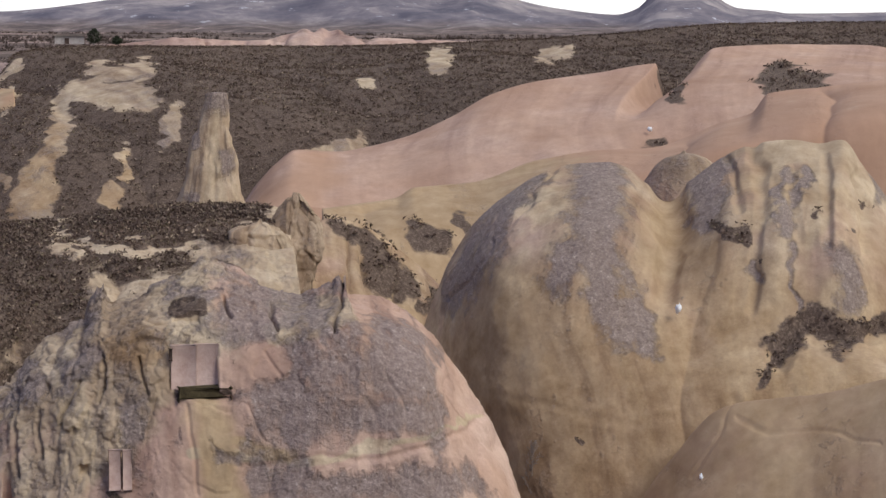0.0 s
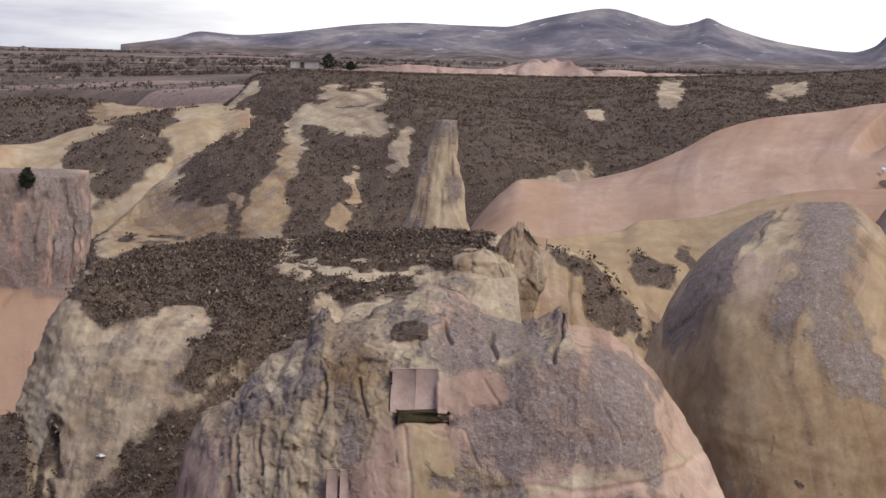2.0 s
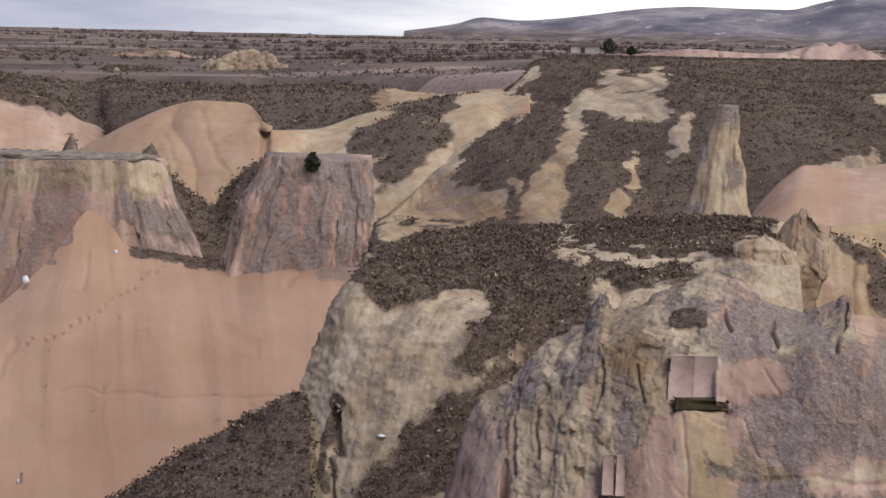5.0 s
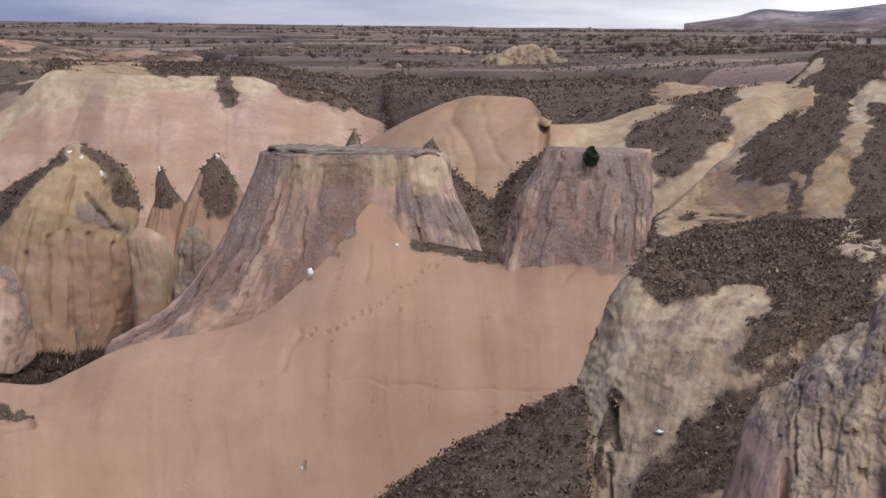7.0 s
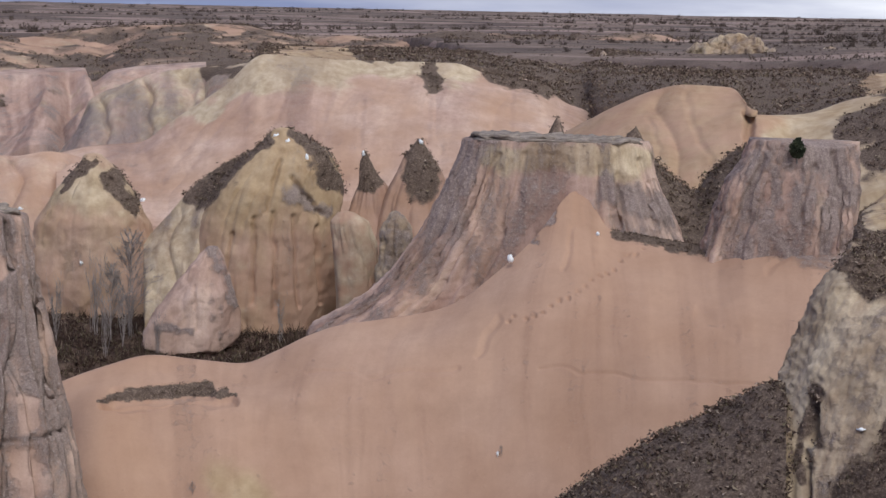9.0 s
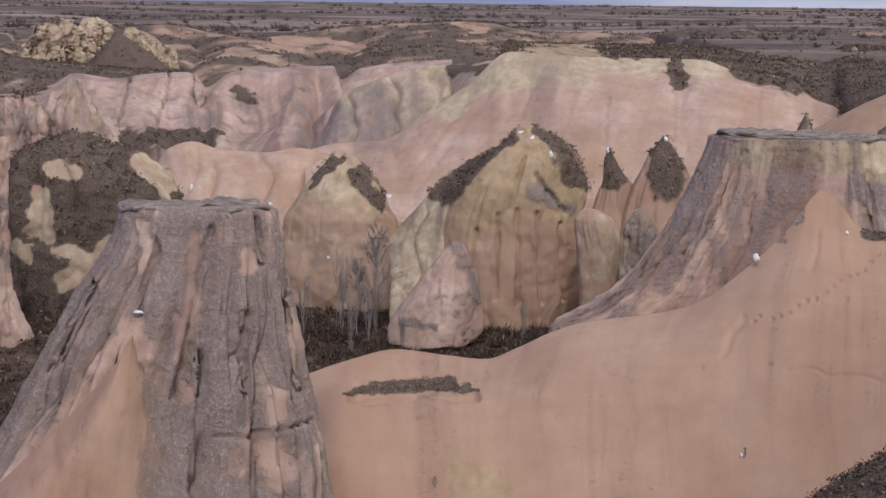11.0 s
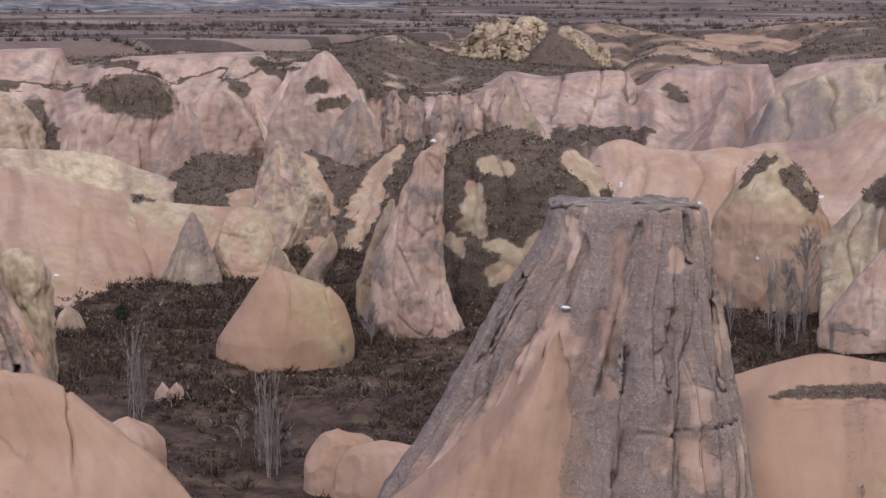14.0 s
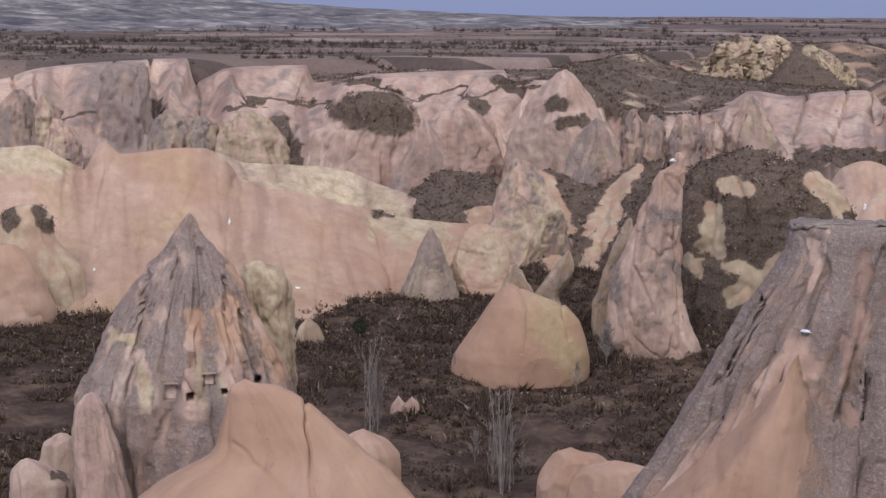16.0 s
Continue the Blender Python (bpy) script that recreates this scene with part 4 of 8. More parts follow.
niche_rock = landform("niche_rock", [niche_crest, niche_mid, niche_foot], 430, 240, back=12, flute=(4.0, 0.15), rough=((4.0, 0.3), (1.1, 0.06)), sharp=True, crest_rough=0.6,
    grooves=[(0.3, [(22.43, 76.79, 44.22, 24.42, 76.18, 44.31, 0.3)]), (0.4, [(29.16, 74.49, 49.1, 29.14, 74.5, 46.83, 0.12), (15.75, 78.43, 43.83, 15.45, 78.49, 40.33, 0.15), (16.81, 78.21, 44.28, 16.52, 78.27, 41.29, 0.15), (18.11, 77.92, 44.49, 17.73, 78.01, 42.75, 0.13), (20.72, 77.27, 45.67, 20.94, 77.21, 44.16, 0.12), (19.19, 77.66, 45.71, 19.04, 77.7, 43.71, 0.12), (24.39, 76.19, 48.12, 24.86, 76.04, 47.24, 0.12), (26.27, 75.56, 47.6, 26.74, 75.4, 46.84, 0.1)]), (0.09, [(22.83, 76.67, 43.73, 23.15, 76.58, 39.77, 0.12), (24.83, 76.05, 41.52, 30.01, 74.16, 41.72, 0.22), (30.01, 74.16, 41.72, 35.08, 71.9, 42.13, 0.22), (26.03, 75.65, 46.09, 26.73, 75.4, 45.07, 0.1), (25.31, 75.89, 44.07, 26.01, 75.65, 42.53, 0.1), (31.16, 73.68, 45.56, 31.86, 73.38, 43.52, 0.1)])],
    crags=[((1.3, 2.6), 0.13, [(16.37, 78.31, 45.8, 21.58, 77.04, 48.66, 1.8), (21.58, 77.03, 49.16, 26.04, 75.64, 49.61, 1.4), (25.33, 75.88, 48.36, 29.07, 74.53, 48.6, 1.1), (15.85, 78.41, 42.82, 21.07, 77.17, 45.66, 2.4), (16.28, 78.33, 40.54, 19.63, 77.55, 43.69, 1.8)]), ((0.6, 1.2), 0.07, [(16.37, 78.31, 45.8, 21.58, 77.04, 48.66, 1.8), (21.58, 77.03, 49.16, 26.04, 75.64, 49.61, 1.4), (25.33, 75.88, 48.36, 29.07, 74.53, 48.6, 1.1), (15.85, 78.41, 42.82, 21.07, 77.17, 45.66, 2.4), (16.28, 78.33, 40.54, 19.63, 77.55, 43.69, 1.8)]), (2.2, 0.05, ())],
    openings=[(23.16, 77.04, 45.34, 1.06, 1.04), (19.61, 76.53, 41.03, 0.5, 0.98), (18.46, 78.15, 40.88, 0.2, 0.22), (23.31, 78.62, 47.33, 0.62, 0.24), (15.62, 81.01, 39.73, 0.21, 1.1)],
    cover=dict(b=patch(-0.6, 0.6, 1.6, 1, [(15.87, 78.41, 43.82, 22.04, 76.91, 47.65, 2.3), (16.27, 78.33, 40.29, 20.58, 77.31, 44.16, 1.6), (23.17, 76.57, 41.81, 35.08, 71.9, 42.06, 0.16), (26.27, 75.56, 47.1, 29.07, 74.53, 47.59, 0.5)]), a=patch(-0.1, 0.5, 3.0), o=patch(-1, 0.4, 1.5, 0.5, [(23.3, 76.53, 43.34, 23.98, 76.32, 39.49, 0.9), (19.18, 77.67, 45.46, 21.08, 77.17, 46.17, 0.7), (23.4, 76.5, 41.81, 27.19, 75.24, 41.74, 0.3)]), bare=([(22.37, 76.81, 45.38, 26.03, 75.65, 45.58, 0.95), (23.06, 76.6, 43.6, 23.63, 76.43, 40.01, 0.75), (29.54, 74.35, 47.97, 32.31, 73.19, 47.34, 0.6), (33.69, 72.56, 44.55, 35.55, 71.67, 39.95, 0.7)], 0.3, 1.0, "r"),
        r=patch(-0.55, 0.95, 1.0, 0.5, [(18.52, 77.83, 48.47, 22.05, 76.9, 48.65, 0.6), (22.76, 76.69, 49.89, 25.11, 75.96, 49.74, 0.8), (24.86, 76.04, 47.61, 29.07, 74.53, 48.6, 0.9), (25.08, 75.97, 45.59, 28.14, 74.89, 43.52, 1.7), (28.14, 74.89, 45.56, 31.39, 73.58, 45.56, 1.4), (29.54, 74.35, 43.52, 32.79, 72.97, 43.01, 1.0), (26.25, 75.57, 40.73, 29.55, 74.34, 40.17, 0.9), (30.01, 74.16, 40.17, 34.64, 72.11, 40.19, 0.9), (20.34, 77.37, 43.67, 20.57, 77.31, 42.65, 0.5), (22.04, 76.9, 48.15, 23.92, 76.34, 48.38, 0.5), (17.52, 78.06, 44.26, 18.72, 77.78, 45.72, 0.5), (15.39, 78.51, 43.34, 16.34, 78.31, 44.3, 0.5), (22.7, 76.71, 42.59, 24.83, 76.05, 41.52, 0.3), (31.39, 73.58, 46.58, 32.78, 72.98, 44.55, 0.7), (28.14, 74.89, 47.59, 28.37, 74.8, 46.58, 0.4), (17.09, 78.15, 46.52, 18.27, 77.89, 46.98, 0.5)]),
        g=patch(-1, 0.4, 0.7, 1, [(22.27, 76.84, 47.65, 23.33, 76.52, 47.76, 0.3), (22.59, 76.74, 44.19, 24.32, 76.21, 44.29, 0.24), (19.34, 77.63, 39.8, 20.29, 77.38, 39.71, 0.15)])),
    label="craggy pink tuff rock with carved niche and grey crust", category="niche rock")

# ---- middle: table rocks on the salmon slope ----
slope_crest = [(-59.24, 167.85, 21.95), (-52.56, 170.79, 24.56), (-47.83, 172.7, 25.73), (-43.04, 174.37, 25.12), (-39.26, 175.67, 24.69), (-36.11, 176.65, 25.89), (-32.93, 177.57, 27.45), (-30.26, 178.35, 28.34), (-25.37, 179.62, 29.08), (-20.4, 180.65, 30.03), (-17.93, 181.32, 31.18), (-15.53, 182.54, 33.12), (-13.64, 183.49, 34.75), (-11.23, 185.16, 37.01), (-9.67, 187.15, 39.07), (-8.54, 189.21, 40.67), (-7.46, 190.85, 41.5), (-6.12, 191.9, 41.21), (-4.82, 190.74, 39.29), (-3.54, 189.17, 37.9), (-0.87, 189.0, 37.44), (3.86, 188.36, 36.81), (6.78, 187.88, 36.58), (10.27, 187.32, 37.49), (14.86, 186.51, 37.54), (20.03, 185.42, 37.19), (23.98, 184.45, 36.14)]
slope_mid = [(-55.26, 159.71, 17.89), (-49.33, 162.16, 22.11), (-42.87, 165.02, 22.51), (-37.25, 166.89, 22.57), (-30.06, 169.15, 24.81), (-19.55, 171.39, 26.46), (-15.28, 172.32, 27.74), (-10.23, 173.2, 29.73), (-4.53, 173.14, 30.53), (0.62, 172.5, 30.85), (6.33, 170.88, 30.28), (13.88, 168.93, 30.13), (21.89, 166.57, 29.52)]
slope_foot = [(-51.65, 149.32, 12.38), (-42.05, 152.3, 12.85), (-29.79, 155.17, 13.06), (-17.46, 157.03, 13.56)] + [(-13.9, 157.39, 14.51), (-3.85, 155.67, 15.13), (5.96, 153.31, 15.93), (19.96, 148.67, 17.44)]
landform("salmon_slope", [slope_crest, slope_mid, slope_foot], 560, 220, back=9, flute=(22.0, 0.25), rough=((14.0, 0.4), (3.0, 0.03)), drop=0.25,
    grooves=[(0.8, [(-50.16, 168.7, 23.14, -41.6, 171.01, 23.33, 0.9), (-51.22, 168.38, 22.69, -39.43, 171.53, 22.91, 0.5)]), (0.3, [(-13.0, 177.52, 30.3, -12.78, 177.54, 30.31, 0.16), (-12.48, 177.56, 30.74, -12.25, 177.58, 30.75, 0.16), (-11.38, 177.64, 30.68, -11.16, 177.65, 30.69, 0.16), (-10.61, 177.68, 30.98, -10.39, 177.7, 30.99, 0.16), (-9.81, 177.73, 31.29, -9.58, 177.74, 31.29, 0.16), (-9.0, 177.77, 31.84, -8.77, 177.78, 31.85, 0.16), (-8.22, 177.81, 32.16, -8.0, 177.82, 32.17, 0.16), (-7.3, 177.85, 32.37, -7.07, 177.86, 32.38, 0.16), (-6.4, 177.88, 32.93, -6.18, 177.89, 32.94, 0.16), (-5.75, 177.91, 33.42, -5.53, 177.91, 33.43, 0.16), (-5.17, 177.92, 33.99, -4.95, 177.93, 34.0, 0.16), (-4.3, 177.95, 34.4, -4.07, 177.95, 34.4, 0.16), (-3.59, 177.96, 34.7, -3.37, 177.97, 34.71, 0.16), (-2.82, 177.98, 35.12, -2.6, 177.98, 35.13, 0.16), (-2.19, 177.99, 35.61, -1.97, 177.99, 35.62, 0.16), (-1.43, 177.99, 35.88, -1.21, 178.0, 35.89, 0.16), (-0.81, 178.0, 35.86, -0.59, 178.0, 35.87, 0.16), (-0.22, 178.0, 36.4, -0.0, 178.0, 36.41, 0.16), (11.23, 179.65, 37.63, 11.45, 179.64, 37.58, 0.16), (12.35, 179.58, 37.4, 12.58, 179.56, 37.35, 0.16), (13.75, 179.47, 37.13, 13.97, 179.46, 37.08, 0.16), (15.15, 179.36, 36.75, 15.38, 179.34, 36.71, 0.16), (16.55, 179.24, 36.49, 16.77, 179.22, 36.44, 0.16)]), (0.16, [(-9.19, 175.76, 26.8, 12.33, 175.57, 26.92, 0.22), (11.93, 175.6, 35.24, 15.07, 175.35, 37.5, 0.5), (5.52, 175.91, 31.88, 8.87, 175.78, 30.64, 0.7), (-15.82, 175.29, 27.45, -13.71, 175.47, 30.31, 0.5), (-7.81, 175.83, 34.96, -6.82, 175.87, 38.32, 0.4), (-32.05, 173.06, 25.22, -17.98, 175.08, 26.16, 0.3)])],
    cover=dict(r=patch(-1.1, 0.5, 1.6, 0.3, [(-6.42, 187.89, 45.4, -5.0, 187.93, 41.64, 0.9), (11.1, 187.67, 37.6, 20.09, 186.92, 36.59, 0.8), (-11.38, 187.66, 36.7, -6.95, 187.87, 43.91, 0.35)]), a=patch(0.55, 0.35, 14.0, 1, [(-47.85, 161.04, 18.09, -44.74, 161.93, 12.62, 6.76)]), o=patch(-0.9, 0.4, 6.0, 1, [(-35.32, 161.18, 16.82, -36.3, 160.96, 13.56, 2.04)]),
        g=patch(-1, 0.10, 0.35, 1, [(-2.89, 188.98, 37.51, 2.71, 188.98, 36.87, 0.53), (2.7, 187.98, 36.75, 7.39, 187.85, 36.41, 0.7), (6.8, 187.88, 36.7, 10.3, 187.72, 37.59, 0.58), (-49.1, 169.01, 23.09, -41.6, 171.01, 23.33, 0.55), (-50.69, 168.54, 22.91, -39.97, 171.4, 23.07, 0.33), (-51.65, 168.25, 22.8, -39.16, 171.59, 22.97, 0.16)])),
    label="broad smooth salmon-pink tuff slope", category="slope", kind="structure", scrub=6.0, size=0.24)

table_one = rock("table_rock", [(-9.94, 195.5, 46.53, 9.83), (-9.85, 195.49, 45.81, 10.11), (-9.86, 195.47, 44.11, 10.57), (-9.87, 195.41, 41.68, 11.52), (-9.91, 195.34, 39.24, 12.69), (-9.94, 195.26, 36.8, 13.86), (-10.58, 195.14, 34.35, 15.03), (-11.48, 194.98, 31.29, 16.35), (-13.21, 194.68, 28.23, 18.5), (-15.19, 194.31, 25.18, 20.68)],
     depth=0.38, power=3.0, nth=420, nz=190, flute=(30, 0.10), rough=((5.0, 0.35), (1.2, 0.06)), crags=[((1.3, 9.0), 0.15, ()), ((0.5, 3.0), 0.03, ())], grooves=[(0.4, [(-15.69, 190.35, 45.04, -18.61, 190.09, 37.31, 0.47), (-12.63, 190.58, 45.06, -14.79, 190.43, 36.72, 0.47), (-9.69, 190.75, 45.08, -11.55, 190.65, 39.12, 0.41), (-2.81, 190.98, 43.37, -2.51, 190.98, 38, 0.47), (-0.63, 191, 44.88, 0.94, 191, 38.04, 0.47), (-5.07, 190.93, 43.94, -4.72, 190.94, 37.97, 0.41)])], cap=0.15, floor=10,
          cover=dict(r=patch(-0.25, 0.9, 1.5, 0.16, [(-18.52, 189.1, 45.11, -21.43, 188.79, 38.02, 1.53), (-5.62, 189.92, 42.83, 2.69, 189.98, 39.37, 1.29)], (46.4, 0.5, 0.3)), b=patch(-0.5, 0.5, 3.0, 0.3, [(-16.77, 189.26, 45.11, -0.33, 190, 44.96, 1.53)]), a=patch(-0.4, 0.6, 4, 0.4), bare=([(-5.51, 189.92, 44.14, -8.54, 189.81, 39.25, 1.76), (-8.54, 189.81, 39.25, -11.47, 189.65, 36.25, 1.76)], 0.5, 2.5, "r")),
     label="fluted flat-topped grey and pink tuff table rock", category="table rock", group="table rocks")
table_two = rock("table_rock", [(15.73, 187.27, 47.76, 5.29), (15.68, 187.27, 47.12, 5.46), (15.17, 187.28, 45.07, 6.2), (14.52, 187.31, 42.73, 6.9), (14.03, 187.34, 39.79, 7.18), (13.53, 187.37, 37.43, 7.34), (13.1, 187.4, 34.48, 7.44)],
     depth=0.55, power=2.8, nth=300, nz=170, flute=(14, 0.12), rough=((4.0, 0.4), (1.0, 0.08)), chops=3, crags=[((1.8, 6.0), 0.22, ()), ((0.5, 1.4), 0.05, ())], grooves=[(0.45, [(11.57, 184.64, 46.39, 8.69, 184.8, 38.27, 0.46), (16.37, 184.27, 45.33, 15.24, 184.37, 40.13, 0.4), (18.22, 184.1, 46.51, 19.63, 183.96, 41.95, 0.46)])], cap=0.2, floor=10,
     cover=dict(b=patch(-0.5, 0.6, 3.0, 0.3), a=patch(-0.7, 0.4, 3.0), r=patch(0.1, 1.1, 1.0, 0.35, [(11.07, 183.67, 45.89, 10.04, 183.73, 40.14, 1.48), (16.7, 183.24, 47.13, 20.18, 182.89, 42.64, 2.05)])),
     label="smaller fluted grey tuff table rock with a green bush", category="table rock", group="table rocks")
landform("scrub_gully", [[(-1.07, 215, 45.31), (0.95, 215, 43.33), (3.66, 214.97, 40.69), (5.68, 214.93, 39.71), (7.64, 214.86, 42.09), (10.26, 214.76, 44.47), (12.89, 214.61, 45.51)], [(-1.63, 207.99, 41.25), (2.28, 207.99, 38.7), (5.53, 207.93, 37.77), (8.73, 207.82, 39.45), (13.19, 207.58, 42.12)], [(-2.11, 199.99, 35.08), (5.39, 199.93, 33.92), (13.45, 199.55, 35.33)]], 120, 60, back=12, rough=((5.0, 0.6),),
    cover=dict(g=patch(0.8, 0.3, 3.0)), label="scrub-filled gully between the table rocks", category="gully", kind="structure", scrub=1.8, size=0.6)

# ---- behind the table rocks ----
amph_crest = [(-13.57, 299.69, 40.31), (-8.96, 299.87, 42.95), (-4.34, 299.97, 45.5), (1.19, 300, 47.88), (5.81, 299.94, 48.86), (13.21, 299.71, 48.5), (15.04, 289.61, 46.68), (16.51, 283.52, 45.06), (22.65, 289.11, 44.83), (33.42, 298.13, 47.43), (43.3, 296.86, 49.8), (54.36, 295.03, 51.45), (59.17, 294.11, 51.54)]
landform("orange_amphitheatre", [amph_crest, [(-12.87, 284.71, 37.76), (-2.31, 284.99, 41.4), (5.61, 284.94, 43.27), (12.52, 281.72, 43.54), (16.23, 277.53, 42.11), (22.31, 284.13, 42.81), (30.1, 283.41, 44.97), (41.19, 282.01, 48.22), (56.29, 279.39, 49.81)], [(-11.46, 254.74, 32.15), (6.84, 256.92, 32.14), (17.28, 257.57, 32.19), (33.23, 257.77, 36.39), (52.09, 256.77, 40.71)]], 260, 110, back=10, flute=(14.0, 0.8), rough=((10.0, 0.5),), drop=0.03, grooves=[(1.4, [(15.58, 287.58, 45.45, 16.11, 287.55, 36.1, 1.07)]), (0.2, [(5.6, 287.95, 47.53, 7.46, 287.9, 42.22, 0.8), (7.46, 287.9, 42.22, 10.19, 287.82, 38.69, 0.71), (0.31, 288, 43.91, 3.09, 287.98, 35.9, 0.71)])],
    cover=dict(a=patch(0.6, 0.3, 9.0), o=patch(-0.1, 0.6, 8.0, 0.5), b=patch(-0.8, 0.4, 7.0, 1, [(23.57, 289.04, 43.24, 52.15, 285.27, 50.85, 3.59), (26.0, 262.0, 36.0, 50.0, 260.0, 43.0, 6.0)]),
        g=patch(-1, 0.4, 3.0, 1, [(27.75, 268.57, 43.25, 35.84, 267.61, 46.72, 1.84), (34.21, 267.82, 46.69, 41.42, 266.8, 49.71, 1.84), (31.93, 268.11, 40.42, 39.12, 267.15, 45.55, 2.51)])),
    label="orange and cream tuff amphitheatre slope", category="slope", kind="structure", scrub=0.6, size=0.7)
top_back = [(-116.85, 547.67, 48.65), (-99.98, 551, 48.01), (-66.22, 556.07, 47.81), (-32.68, 559.05, 46.47), (-22.71, 559.54, 45.8)] + [(-15.17, 559.79, 48.87), (18.56, 536.82, 47.1), (34.32, 524.59, 46.94), (56.39, 505.44, 49.25), (76.61, 485.42, 49.05), (89.03, 471.67, 47.8)]
landform("scrub_plateau", [top_back, [(-97.34, 449.58, 49.11), (-82.1, 452.61, 49.03), (-54.36, 456.78, 48.87), (-26.76, 459.22, 46.53), (-18.55, 459.63, 45.57)] + [(-11.87, 439.84, 46.13), (14.86, 428.31, 46.81), (40.01, 415.22, 47.78), (57.68, 404.48, 48.07), (74.21, 393.05, 49.11)], [(-83.85, 396.22, 48.95), (-64.78, 398.97, 48.49), (-42.75, 400.98, 48.36), (-23.26, 401.74, 44.21), (-13.48, 401.77, 38.37)] + [(-10.19, 379.86, 40.41), (4.85, 366.78, 45.45), (16.76, 355.26, 45.84), (19.97, 352.04, 41.12), (26.99, 344.45, 41.61), (45.83, 320.95, 48.56), (56.64, 304.78, 50.7)]], 330, 90, back=20, rough=((16.0, 0.8), (4.0, 0.3)), drop=0.02, floor=30,
    cover=but(dict(g=patch(0.5, 0.6, 8.0), b=patch(0.1, 0.5, 8), o=patch(0.3, 0.5, 8)), [(28.06, 429.08, 49.58, 77.18, 423.02, 50.59, 0.93), (51.67, 426.88, 47.3, 78.52, 422.77, 48.4, 1.2), (-85.08, 411.29, 49.33, -67.34, 414.57, 48.81, 1.04)]),
    label="flat scrub plateau above the pink slope", category="plateau", kind="structure", scrub=0.25, size=0.9)
big_crest = [(-121.36, 365.37, 28.63), (-114.87, 368.47, 30.28), (-106.07, 372.42, 30.98), (-99.42, 375.24, 35.67), (-89.36, 379.24, 43.04), (-80.93, 382.35, 50.05), (-74.62, 384.53, 49.64), (-63.04, 388.21, 49.04), (-42.01, 393.94, 48.8), (-34.89, 395.59, 46.61), (-23.07, 398.06, 44.84), (-18.2, 398.95, 40.69), (-13.43, 399.77, 38.84)] + [(-10.6, 395.86, 37.14), (-3.13, 386.39, 34.78), (1.65, 380, 32.9)]
landform("great_pink_slope", [big_crest, [(-117.26, 353.04, 26.23), (-101.86, 357.78, 27.5), (-88.53, 361.31, 32.27), (-71.77, 365.01, 38.26), (-43.64, 369.43, 39.89), (-15.62, 371.67, 35.97)] + [(-9.71, 364.87, 32.71), (1.62, 360, 29.85)], [(-108.74, 327.42, 20.08), (-92.09, 331.57, 19.21), (-71.07, 335.58, 21.75), (-39.6, 339.07, 25.78), (-13.84, 339.72, 26.65)] + [(-8.83, 334.88, 25.56), (1.62, 335, 23.58)]], 460, 150, back=14, flute=(13.0, 0.4), rough=((14.0, 0.6), (3.0, 0.1)), drop=0.05,
    grooves=[(0.2, [(-81.37, 384.61, 47.83, -88.72, 348.25, 28.71, 1.05), (-74.29, 383.18, 46.21, -77.67, 345.12, 26.02, 1.04), (-65.53, 381.92, 44.65, -66.59, 362.69, 33.97, 1.05), (-59.3, 377.24, 41.44, -57, 360.52, 32.13, 0.92), (-46.38, 388.49, 47.2, -44.22, 366.09, 34.39, 0.94), (-28.59, 384.56, 44.17, -27.74, 363.94, 32.77, 1.05), (-86.13, 375.88, 43.24, -92.61, 341.41, 25.83, 0.92)])],
    cover=dict(b=patch(-1, 0.45, 9.0, 0.4, [(-84.72, 385.81, 47.13, -40.67, 392.9, 48.14, 4.4), (-97.55, 377.6, 35.7, -83.62, 380.93, 45.49, 1.93)]), a=patch(0.1, 0.6, 10, 0.2), r=patch(-0.75, 0.6, 4.0, 0.12),
        g=patch(-1, 0.4, 2.5, 1, [(-46.83, 392.21, 47.31, -46.26, 392.28, 44.07, 1.71), (-61.41, 393.23, 49.43, -55.4, 394.12, 49.52, 0.74), (-34.71, 393.47, 47.04, -14.55, 394.73, 42.29, 1.71)])),
    label="great bare pink tuff slope with a cream upper edge", category="slope", kind="structure", scrub=0.5, size=0.8)
landform("side_ridge", [[(-142.77, 432.02, 24.06), (-138.65, 432.93, 29.33), (-135.24, 433.65, 36.8), (-128.37, 435.02, 40.25), (-118.73, 436.75, 43.73), (-107.68, 438.48, 45.28), (-98, 439.76, 46.26), (-92.51, 440.39, 48.56)], [(-137.41, 417.99, 23.48), (-130.97, 420.06, 31.02), (-117.97, 423.89, 35.22), (-104.86, 427.32, 39.44), (-91.71, 430.34, 45.02)], [(-132.72, 403.74, 21.43), (-113.84, 409.47, 22.89), (-88.31, 415.72, 28.5)]], 160, 90, back=20, flute=(8.0, 1.6), rough=((8.0, 0.8), (2.0, 0.3)), floor=20,
    cover=dict(b=patch(0.1, 0.7, 6.0, 0.4), r=patch(-0.1, 0.7, 5.0, 0.3), g=patch(-1, 0.5, 4, 1, [(-107.3, 437.02, 43.81, -99.22, 438.93, 44.88, 1.67)])), label="furrowed grey and yellow side ridge", category="ridge")

